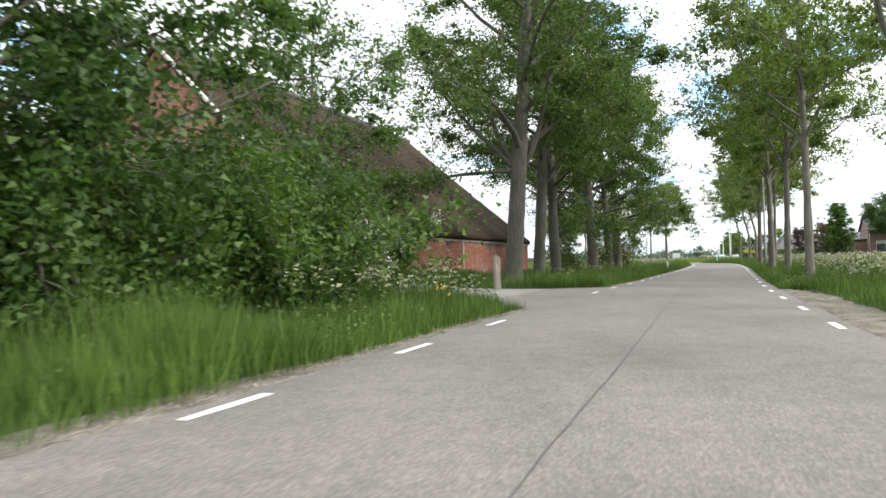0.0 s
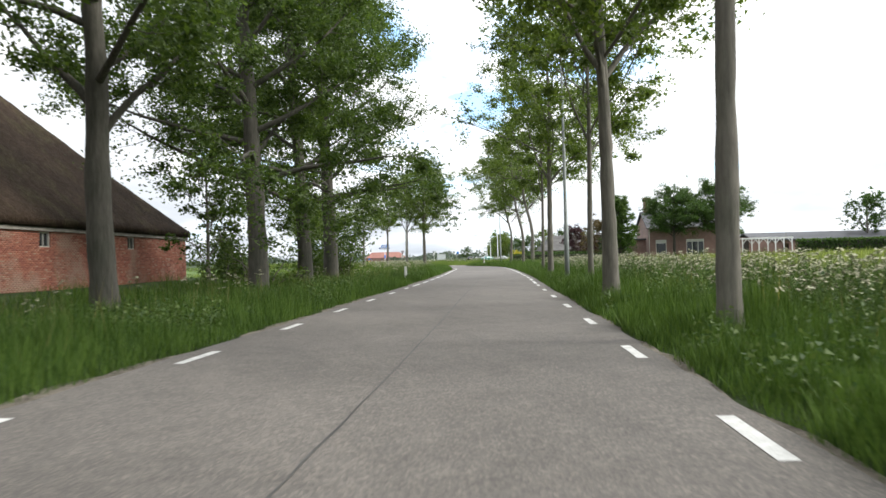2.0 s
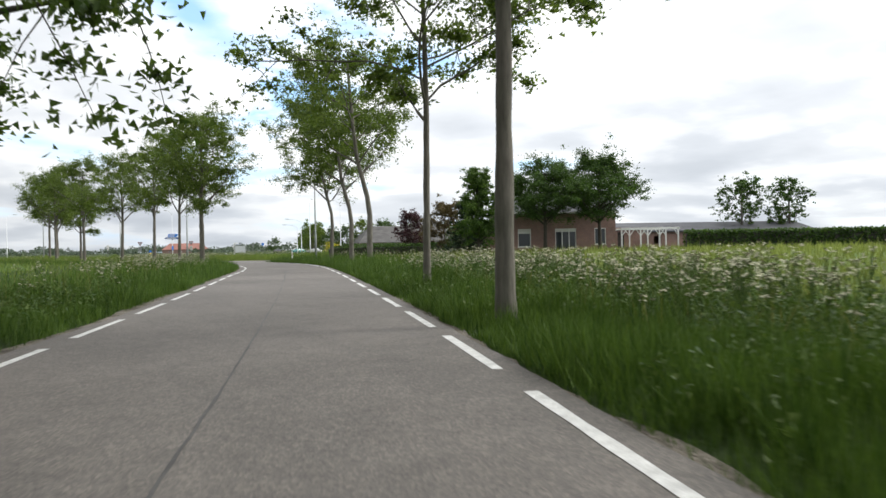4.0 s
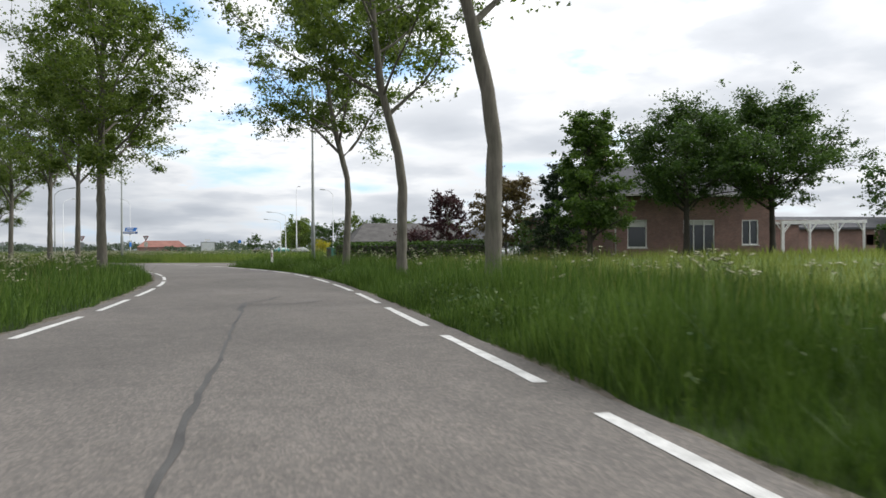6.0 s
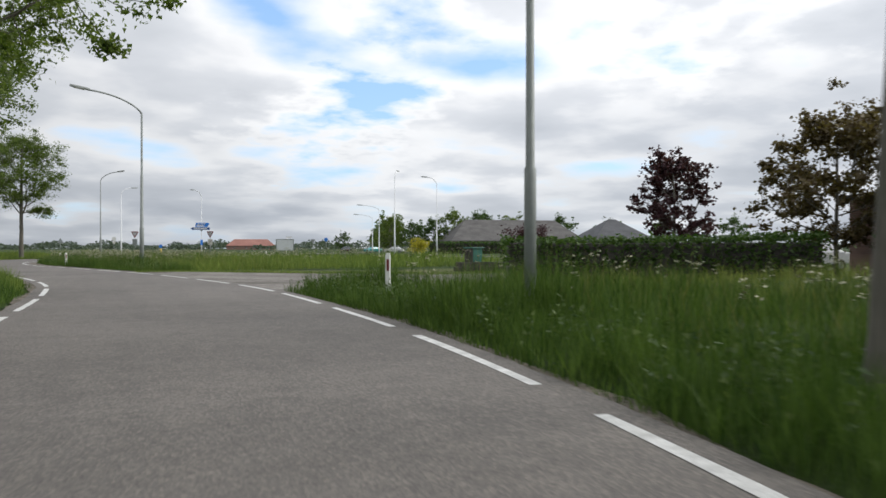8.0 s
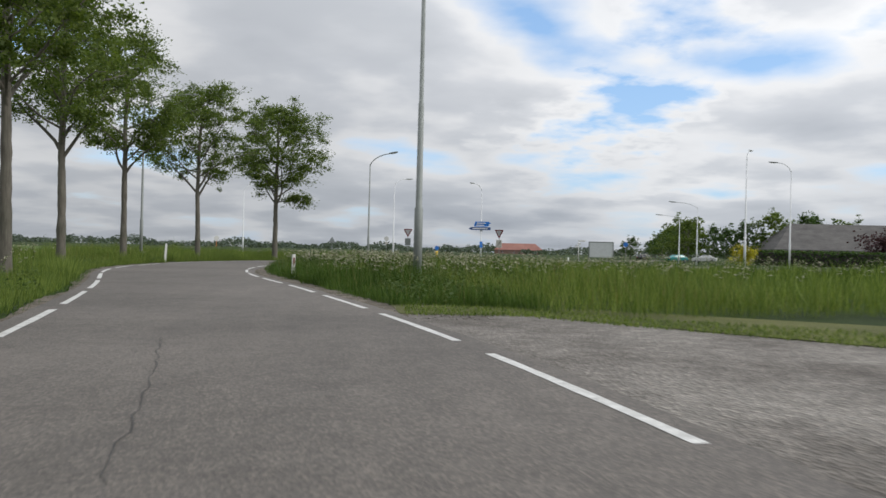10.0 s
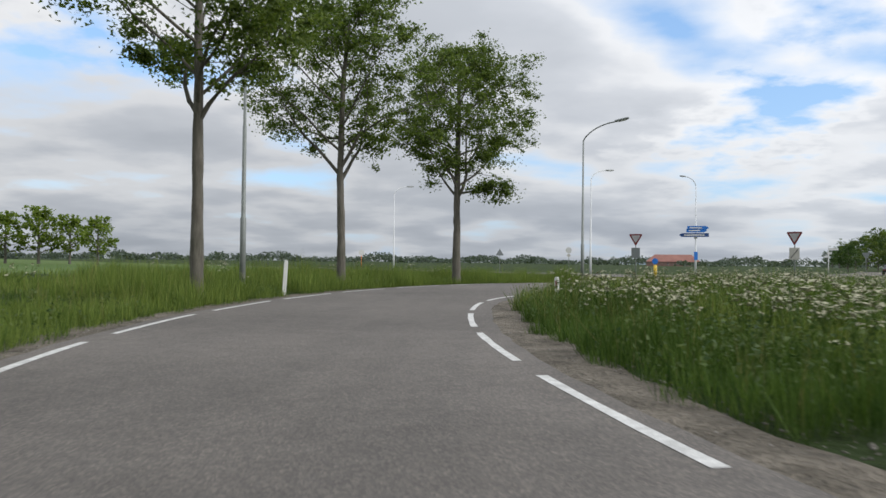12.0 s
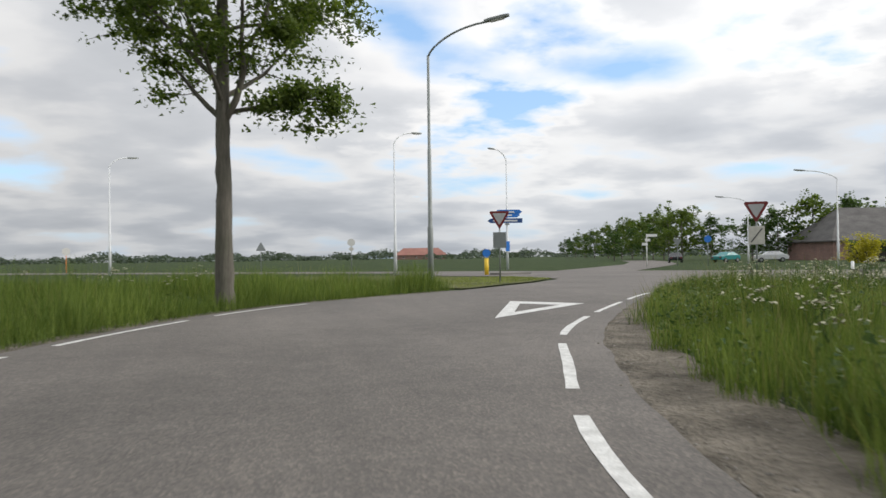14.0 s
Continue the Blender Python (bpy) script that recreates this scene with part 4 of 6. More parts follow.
row = [
    tree("roadside_tree", ROAD_TREE, "tree", 21, 13.0, 0.155, 4.7, 4.7, 27000, 0.115, (M_BARK, M_MAPLE), fork=3, fill=45, limbs=14, m=on_land(32.2, 65.0), group="trees along the road"),
    tree("roadside_tree", ROAD_TREE, "tree", 22, 12.6, 0.105, 4.5, 4.5, 27000, 0.115, (M_BARK, M_MAPLE), fork=3, fill=40, limbs=13, m=on_land(38.19, 80.83), group="trees along the road"),
    tree("roadside_tree", "roadside tree whose bare grey trunk kinks under the crown", "tree", 23, 12.8, 0.155, 4.7, 4.6, 26000, 0.115, (M_BARK, M_MAPLE), fork=3, fill=40, limbs=13, m=on_land(58.4, 142.0), group="trees along the road",
         bends=strayed((-0.2, 0.0), (1.8, 0.1), (3.6, 0.19), (4.4, 0.04), (5.4, -0.25), (7.2, -0.6), (12.0, -0.95))),
    tree("roadside_tree", ROAD_TREE, "tree", 24, 12.8, 0.22, 4.3, 4.7, 42000, 0.115, (M_BARK, M_MAPLE), fork=1, fill=150, limbs=19, m=on_land(47.2, 228.2), group="trees along the road", extra=((4.7, -15, 2.4, 0.15),)),
    tree("roadside_tree", ROAD_TREE, "tree", 25, 12.8, 0.195, 4.4, 4.6, 28000, 0.115, (M_BARK, M_MAPLE), fork=4, fill=45, limbs=13, m=on_land(41.82, 198.33), group="trees along the road"),
    tree("roadside_tree", ROAD_TREE, "tree", 26, 12.6, 0.185, 4.6, 4.4, 28000, 0.115, (M_BARK, M_MAPLE), fork=3, fill=55, limbs=14, m=on_land(41.5, 207.8), group="trees along the road", spread=0.68),
    tree("roadside_tree", "roadside tree whose bare grey trunk leans away under the crown", "tree", 27, 12.8, 0.17, 5.2, 4.6, 26000, 0.115, (M_BARK, M_MAPLE), fork=2, fill=40, limbs=13, m=on_land(56.5, 133.28), group="trees along the road",
         bends=strayed((-0.2, 0.02), (1.4, 0.0), (2.6, 0.06), (3.6, 0.02), (4.5, -0.2), (6.0, -0.6), (8.0, -0.8), (12.0, -1.1))),
]
for i, (x, y, sc, src) in enumerate([
        (25.6, 44.6, 1.02, 0), (29.85, 57.7, 1.06, 0), (34.6, 72.6, 1.0, 5), (41.9, 92.7, 0.98, 0), (44.9, 100.7, 0.95, 1),
        (54.0, 124.6, 1.05, 6),
        (49.9, 149.0, 1.0, 3), (49.8, 158.0, 0.95, 0), (49.1, 167.2, 0.96, 5), (47.2, 176.4, 0.95, 4), (44.3, 187.6, 1.02, 5),
        (43.15, 218.55, 0.95, 4)]):
    copy_thing(row[src], on_land(x, y, 0.25 if 120 < y < 140 else 0.9 + 1.7 * i, sc))

# the overgrown edge at the start of the walk
BUSH = "dense green elder bush in the tall grass"
lilac = shrub("lilac_bush", "lilac bush with pale blossom beside the yard", 33, (1.1, 1.1, 2.9), 15000, 0.11, (M_BARK, M_SHRUB), on_land(14.3, 46.7), group="bushes by the yard", stems=24)
rng_l = np.random.RandomState(133)
lc = np.stack([rng_l.normal(0.7, 0.5, 46), rng_l.normal(0.1, 0.7, 46), rng_l.uniform(0.8, 2.3, 46)], 1)
lv_, lq_ = leaf_arrays(np.repeat(lc, 26, axis=0) + rng_l.normal(size=(46 * 26, 3)) * (0.055, 0.055, 0.1), 0.05, rng_l)
part("blossom", raw_mesh("blossom", lv_, [lq_], M_LILAC), None, lilac, "pale lilac blossom")
for seed, x, y, turn, size, leaves, leaf_mat in ((31, 12.9, 44.4, 0.0, (1.8, 1.8, 3.5), 29000, M_SHRUB), (32, 10.6, 46.8, 1.0, (1.9, 2.0, 4.7), 24000, M_DARKLEAF), (34, 10.9, 41.0, 2.0, (1.8, 2.0, 3.4), 27000, M_SHRUB),
                                                (35, 7.8, 39.0, 2.6, (2.0, 2.2, 4.2), 20000, M_DARKLEAF), (42, 7.8, 43.6, 0.6, (2.0, 2.2, 4.8), 20000, M_DARKLEAF), (43, 13.2, 48.6, 1.7, (1.6, 1.5, 4.3), 26000, M_SHRUB)):
    shrub("elder_bush", BUSH, seed, size, leaves, 0.12, (M_BARK, leaf_mat), on_land(x, y, turn), group="bushes by the yard", stems=28)
tree("ash_tree", "broad ash tree with dark leaves hanging low over the bushes", "tree", 36, 8.2, 0.22, 1.7, 4.6, 42000, 0.12, (M_BARK, M_DARKLEAF), fork=2, fill=150, limbs=22, m=on_land(10.4, 40.2), low=0.3)
tree("rowan_tree", "slight young tree with feathery leaves", "tree", 37, 7.6, 0.07, 3.3, 2.7, 11000, 0.09, (M_BARK, M_SHRUB), fork=2, limbs=11, m=on_land(13.4, 48.9))
shrub("undergrowth", "suckers and low leafy growth round the poplars", 38, (2.2, 2.0, 2.6), 2600, 0.14, (M_BARK, M_POPLAR), on_land(27.0, 92.5), group="growth under the poplars", stems=12)
shrub("undergrowth", "suckers and low leafy growth round the poplars", 39, (2.2, 2.4, 3.6), 6000, 0.14, (M_BARK, M_POPLAR), on_land(32.3, 103.4), group="growth under the poplars", stems=12)
tree("young_tree", "thin young tree between the poplars", "tree", 40, 6.0, 0.09, 1.2, 2.2, 3200, 0.15, (M_BARK, M_POPLAR), fork=1, limbs=11, m=on_land(25.6, 91.6))
shrub("undergrowth", "suckers and low leafy growth round the poplars", 44, (1.8, 2.0, 2.6), 2600, 0.15, (M_BARK, M_POPLAR), on_land(27.2, 98.5), group="growth under the poplars", stems=12)

# garden trees by the brick house
tree("garden_tree", "columnar dark green tree at the house corner", "tree", 51, 7.9, 0.16, 0.8, 2.7, 34000, 0.14, (M_BARK_DARK, M_SHRUB), fork=1, fill=110, limbs=24, m=on_land(73.7, 144.2), low=-0.1)
tree("garden_tree", "round dark maple in front of the brick house", "tree", 52, 8.8, 0.2, 2.5, 4.9, 40000, 0.145, (M_BARK_DARK, M_DARKLEAF), fork=2, fill=150, limbs=24, m=on_land(81.6, 144.6), group="maples at the house", low=0.18)
tree("garden_tree", "round dark maple in front of the brick house", "tree", 53, 9.2, 0.2, 2.5, 5.0, 40000, 0.145, (M_BARK_DARK, M_DARKLEAF), fork=2, fill=150, limbs=24, m=on_land(86.6, 142.4), group="maples at the house", low=0.18)
tree("plum_tree", "small purple-leaved plum tree in the garden", "tree", 54, 5.6, 0.09, 1.0, 2.3, 7500, 0.18, (M_BARK, M_PURPLE), fork=2, fill=60, limbs=13, m=on_land(79.0, 168.0))
tree("cherry_tree", "small russet-leaved ornamental tree in the garden", "tree", 55, 5.8, 0.09, 0.8, 3.0, 15000, 0.16, (M_BARK, M_RUSSET), fork=2, fill=70, limbs=13, m=on_land(78.2, 158.4))
tree("fir_tree", "small dark fir at the corner of the brick house", "tree", 59, 5.6, 0.1, 0.3, 1.9, 15000, 0.12, (M_BARK_DARK, M_FIR), fork=0, fill=60, limbs=26, m=on_land(75.4, 149.0), low=0.35, spread=0.7)
shrub("garden_bush", "dark green garden bush beside the house", 56, (2.4, 2.2, 2.6), 4200, 0.17, (M_BARK, M_DARKLEAF), on_land(77.6, 152.8), stems=14)
tree("field_tree", "lone round tree behind the clipped hedge", "tree", 57, 9.0, 0.2, 2.6, 3.8, 3800, 0.3, (M_BARK, M_DARKLEAF), fill=60, limbs=14, m=on_land(121.0, 154.0), group="trees behind the hedge")
tree("field_tree", "lone round tree behind the clipped hedge", "tree", 58, 9.2, 0.2, 2.0, 3.6, 3800, 0.3, (M_BARK, M_DARKLEAF), fill=60, limbs=14, m=on_land(128.0, 152.0), group="trees behind the hedge")

# trees round the junction and beyond
far = tree("avenue_tree", "broad green tree beyond the junction", "tree", 61, 10.4, 0.2, 0.9, 5.6, 3200, 0.47, (M_BARK, M_MAPLE), fill=70, limbs=14, m=on_land(133.0, 350.0), group="trees beyond the junction")
far2 = tree("avenue_tree", "broad dark tree beyond the junction", "tree", 62, 9.6, 0.2, 0.8, 5.4, 3200, 0.47, (M_BARK, M_DARKLEAF), fill=70, limbs=14, m=on_land(150.0, 324.0), group="trees beyond the junction")
light_tree = tree("meadow_tree", "bright green tree out in the meadow, coloured as sunlit", "tree", 63, 9.0, 0.25, 1.6, 4.2, 3200, 0.42, (M_BARK, M_LIGHTLEAF), fill=60, limbs=14, m=on_land(-45, 319), group="trees in the meadow")
for i, (x, y, sc, src) in enumerate([
        (139.0, 349.0, 0.85, far2), (137.0, 362.0, 1.0, far), (141.0, 371.0, 0.95, far2), (145.5, 384.0, 1.05, far), (150.0, 397.0, 1.0, far2), (154.0, 411.0, 1.1, far), (162.0, 433.0, 1.05, far2), (173.0, 465.0, 1.1, far),
        (185.0, 502.0, 1.1, far2), (198.0, 540.0, 1.1, far), (212.0, 582.0, 1.1, far2), (228.0, 630.0, 1.1, far2),
        (156, 334, 0.9, far2), (162, 331, 0.95, far), (130.5, 324, 0.72, far2), (134, 322, 0.85, far2), (138.5, 319, 0.98, far), (145, 318, 1.0, far2), (168, 316, 0.95, far2), (172, 300, 0.8, far2), (119.4, 352.7, 0.55, far2), (178, 286, 0.85, far2), (186, 272, 0.8, far2)]):
    copy_thing(src, on_land(x, y, 0.7 * i, sc))
for i, (x, y, sc) in enumerate([(-36, 316, 0.95), (-30, 316, 1.05), (-25, 317, 0.90), (-32, 300, 1.05), (-42, 296, 0.95), (-13, 304, 0.8), (-56, 300, 1.1), (-66, 306, 1.0)]):
    copy_thing(light_tree, on_land(x, y, 1.1 * i, sc))
shrub("yellow_bush", "bright yellow flowering bush by the main road", 64, (1.6, 1.6, 3.4), 3000, 0.2, (M_BARK, M_YELLOW), on_land(112.6, 279.2), stems=12)
shrub("purple_bush", "big dark purple bush before the grey roof", 65, (4.0, 3.4, 7.0), 5000, 0.4, (M_BARK, M_PURPLE), on_land(140.0, 284.0), stems=16)


# far woods along the horizon, their distance haze carried by the leaf colour
def far_woods():
    rng = np.random.RandomState(70)
    centres = []
    for az in np.arange(-75, 95, 0.22):
        if rng.uniform() < 0.14:
            continue
        d = rng.uniform(560, 980)
        a = math.radians(az + rng.uniform(-0.1, 0.1))
        h = (3.5 + 6 * abs(math.sin(az * 0.9) * math.cos(az * 0.37)) + rng.uniform(-1, 2)) * d / 780
        x, y = 50 + d * math.sin(a), 150 + d * math.cos(a)
        k = 110
        w = rng.uniform(5, 10)
        r, turn = np.sqrt(rng.uniform(0, 1, k)), rng.uniform(0, 6.283, k)
        top = h * np.sqrt(1.02 - r * r) * rng.uniform(0.15, 1.0, k) ** 0.5
        centres.append(np.stack([x + w * r * np.cos(turn), y + w * r * np.sin(turn), top + rng.normal(size=k) * 0.2], 1))
    c = np.concatenate(centres)
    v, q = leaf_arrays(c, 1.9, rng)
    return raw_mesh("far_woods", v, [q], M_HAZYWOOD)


stuff("far_woods", far_woods(), "low line of woods and hedgerows on the horizon, haze in its colour", "woods")


# ---- the barn ----
def wall_frame(origin, along):
    """x along the wall, y into the building, z up."""
    ux, uy = along
    return Matrix(((ux, -uy, 0, origin[0]), (uy, ux, 0, origin[1]), (0, 0, 1, origin[2]), (0, 0, 0, 1)))


BARN = wall_frame((24.2, 103.1, 0.28), BARN_U)
BARN_LEN, BARN_DEEP, EAVE, RIDGE, RIDGE_IN = 42.6, 16.4, 2.36, 11.3, 8.2


def build_barn():
    ob = thing("barn", "long brick barn with a huge mossy thatched roof", "barn")
    wall = Shape()
    t = 0.35
    openings = [(-40.75, -39.85), (-35.65, -34.8), (-30.4, -29.6), (-25.2, -24.4), (-15.2, -14.4), (-7.6, -6.8)]
    x = -BARN_LEN
    w_lo, w_hi = 1.62, 2.2
    for a, b in openings + [(0.0, 0.0)]:
        wall.box((x, 0, -0.5), (a, t, EAVE), BARN)
        if b > a:
            wall.box((a, 0, -0.5), (b, t, w_lo), BARN)
            wall.box((a, 0, w_hi), (b, t, EAVE), BARN)
        x = b
    wall.box((-t, t, -0.5), (0, BARN_DEEP, EAVE), BARN)
    wall.box((-BARN_LEN + t, BARN_DEEP - t, -0.5), (-t, BARN_DEEP, EAVE), BARN)
    part("wall", wall, M_BARNBRICK, ob, "weathered red brick wall")
    gable = Shape()
    gx = -BARN_LEN
    d0, d1, dh = 1.35, 4.6, 2.15
    gable.box((gx, t, -0.5), (gx + t, d0, EAVE), BARN)
    gable.box((gx, d0, dh), (gx + t, d1, EAVE), BARN)
    gable.box((gx, d1, -0.5), (gx + t, BARN_DEEP - t, EAVE), BARN)
    tri = [(t, EAVE), (BARN_DEEP - t, EAVE), (RIDGE_IN + 0.001, RIDGE - 0.35)]
    pts = [BARN @ Vector((gx + dx, y, z)) for dx in (0.0, t) for y, z in tri]
    gable.add(pts, [(0, 1, 2), (5, 4, 3), (0, 3, 4, 1), (1, 4, 5, 2), (2, 5, 3, 0)])
    part("gable", gable, M_GABLEBRICK, ob, "red brick gable wall")
    door = Shape()
    door.box((gx + 0.12, d0, -0.3), (gx + 0.2, d1, dh), BARN)
    for k in range(9):
        y = d0 + 0.02 + k * (d1 - d0) / 9
        door.box((gx + 0.09, y, -0.3), (gx + 0.12, y + (d1 - d0) / 9 - 0.02, dh), BARN)
    part("barn_door", door, M_DARKBLUE, ob, "wide dark blue sliding door")
    for a, b in openings:
        win = part("window", Shape().box((a, 0.12, w_lo), (b, 0.14, w_hi), BARN), M_GLASS, ob, "small old stable window")
        fr = Shape()
        for lo, hi in (((a, 0.05, w_lo), (b, 0.13, w_lo + 0.05)), ((a, 0.05, w_hi - 0.05), (b, 0.13, w_hi)), ((a, 0.05, w_lo + 0.05), (a + 0.05, 0.13, w_hi - 0.05)), ((b - 0.05, 0.05, w_lo + 0.05), (b, 0.13, w_hi - 0.05)), (((a + b) / 2 - 0.02, 0.06, w_lo + 0.05), ((a + b) / 2 + 0.02, 0.125, w_hi - 0.05))):
            fr.box(lo, hi, BARN)
        f = part("window_frame", fr, M_CREAM, win)
    # the roof: thick thatch, a hip at the far end
    roof_n = (64, 22)
    rng = np.random.RandomState(5)

    def slope(lower_a, lower_b, upper_a, upper_b, n, name):
        u, v = np.meshgrid(np.linspace(0, 1, n[0]), np.linspace(0, 1, n[1]), indexing="ij")
        u, v = u[..., None], v[..., None]
        low = np.array(lower_a) * (1 - u) + np.array(lower_b) * u
        top = np.array(upper_a) * (1 - u) + np.array(upper_b) * u
        p = low * (1 - v) + top * v
        sag = -0.14 * np.sin(np.pi * v[..., 0]) + 0.035 * rng.normal(size=v.shape[:2]) * np.sin(np.pi * np.clip(v[..., 0], 0.04, 1))
        p[..., 2] += sag
        thick = p.copy()
        thick[..., 2] -= 0.3
        pts = np.concatenate([p.reshape(-1, 3), thick.reshape(-1, 3)])
        pts = pts @ np.array(BARN.to_3x3()).T + np.array(BARN.translation)
        idx = np.arange(n[0] * n[1]).reshape(n)
        q = np.stack([idx[:-1, :-1], idx[1:, :-1], idx[1:, 1:], idx[:-1, 1:]], -1).reshape(-1, 4)
        off = n[0] * n[1]
        sides = []
        for e in (idx[:, 0], idx[::-1, -1], idx[0, ::-1], idx[-1, :]):
            sides.append(np.stack([e[1:], e[:-1], e[:-1] + off, e[1:] + off], -1))
        return raw_mesh(name, pts, [np.vstack([q, q[:, ::-1] + off] + sides)], M_THATCH, False)
    ov = 0.2
    e_z = EAVE + 0.3
    hip = -9.5
    x0, x1 = -BARN_LEN - 0.12, ov
    part("roof", slope((x0, -ov, e_z), (x1, -ov, e_z), (x0, RIDGE_IN, RIDGE), (hip, RIDGE_IN, RIDGE), roof_n, "roof"), None, ob, "dark mossy thatched slope")
    part("roof", slope((x1, BARN_DEEP + ov, e_z), (x0, BARN_DEEP + ov, e_z), (hip, RIDGE_IN, RIDGE), (x0, RIDGE_IN, RIDGE), roof_n, "roof"), None, ob)
    part("roof", slope((x1, -ov, e_z), (x1, BARN_DEEP + ov, e_z), (hip, RIDGE_IN, RIDGE), (hip, RIDGE_IN + 0.02, RIDGE), (24, 22), "roof"), None, ob, "hipped thatched end")
    ridge = Shape().tube([BARN @ Vector((x0 - 0.02, RIDGE_IN, RIDGE + 0.02)), BARN @ Vector((hip, RIDGE_IN, RIDGE + 0.02))], 0.2, 8)
    part("ridge_cap", ridge, M_ROOFGREY, ob, "grey ridge tiles")
    gut = Shape().box((-BARN_LEN - 0.05, -0.13, EAVE - 0.15), (0.05, -0.012, EAVE + 0.02), BARN)
    part("fascia", gut, M_GREYBOARD, ob, "grey weathered eaves board", bevel=0.02)
    verge = Shape()
    a, b = BARN @ Vector((x0 - 0.05, -0.3, EAVE - 0.02)), BARN @ Vector((x0 - 0.05, RIDGE_IN, RIDGE - 0.1))
    verge.tube([a, b], 0.11, 6)
    part("bargeboard", verge, M_CREAM, ob, "white board along the gable edge")
    for px in (-BARN_LEN + 0.1, -21.8):
        pipe = Shape().tube([BARN @ Vector((px, -0.09, z)) for z in (-0.25, 1.0, EAVE - 0.12)], 0.055, 10)
        part("drainpipe", pipe, M_CREAM, ob, "cream drainpipe", smooth=True)
    return ob


barn = build_barn()
barn_wall = [o for o in barn.children if o.name.startswith("wall")][0]


# ---- the brick house ----
HOUSE = wall_frame((82.51, 150.51, 0.42), HOUSE_U)


def window_in(parent, m, x0, x1, z0, z1, mats=(M_WHITE, M_GLASS), bars=1, blind=0.0, y=0.0):
    win = part("window", Shape().box((x0, y + 0.10, z0), (x1, y + 0.12, z1), m), mats[1], parent, "window with a white frame")
    fr = Shape()
    t = 0.07
    fr.box((x0, y + 0.03, z0), (x1, y + 0.11, z0 + t), m).box((x0, y + 0.03, z1 - t), (x1, y + 0.11, z1), m)
    fr.box((x0, y + 0.03, z0 + t), (x0 + t, y + 0.11, z1 - t), m).box((x1 - t, y + 0.03, z0 + t), (x1, y + 0.11, z1 - t), m)
    for k in range(bars):
        xm = x0 + (x1 - x0) * (k + 1) / (bars + 1)
        fr.box((xm - t / 2, y + 0.035, z0 + t), (xm + t / 2, y + 0.11, z1 - t), m)
    part("window_frame", fr, mats[0], win)
    if blind:
        part("blind", Shape().box((x0 + t, y + 0.085, z1 - t - (z1 - z0) * blind), (x1 - t, y + 0.098, z1 - t), m), M_BLIND, win)
    part("sill", Shape().box((x0 - 0.05, y - 0.06, z0 - 0.08), (x1 + 0.05, y + 0.1, z0), m), M_CREAM, win)
    return win


def walled(m, length, deep, height, holes, t=0.3):
    """Four walls; holes (x0, x1, z0, z1) pierce the front."""
    sh = Shape()
    x = 0.0
    for a, b, z0, z1 in sorted(holes):
        sh.box((x, 0, -0.6), (a, t, height), m)
        sh.box((a, 0, -0.6), (b, t, z0), m).box((a, 0, z1), (b, t, height), m)
        x = b
    sh.box((x, 0, -0.6), (length, t, height), m)
    sh.box((0, t, -0.6), (t, deep - t, height), m).box((length - t, t, -0.6), (length, deep - t, height), m).box((0, deep - t, -0.6), (length, deep, height), m)
    return sh


def pitched(m, x0, x1, y0, y1, z0, z1, hip=0.0, thick=0.18):
    """A gabled roof, or a hipped one, as one thick shell."""
    ym = (y0 + y1) / 2
    a = [(x0, y0, z0), (x1, y0, z0), (x1, y1, z0), (x0, y1, z0), (x0 + hip, ym, z1), (x1 - hip, ym, z1)]
    b = [(x, y, z - thick) for x, y, z in a]
    pts = [m @ Vector(p) for p in a + b]
    top = [(0, 1, 5, 4), (2, 3, 4, 5), (3, 0, 4), (1, 2, 5)]
    if hip == 0:
        top = top[:2]
        edges = [(0, 1), (1, 5), (5, 2), (2, 3), (3, 4), (4, 0)]
    else:
        edges = [(0, 1), (1, 2), (2, 3), (3, 0)]
    faces = top + [tuple(i + 6 for i in reversed(f)) for f in top] + [(i, i + 6, j + 6, j) for i, j in edges]
    return Shape().add(pts, faces)


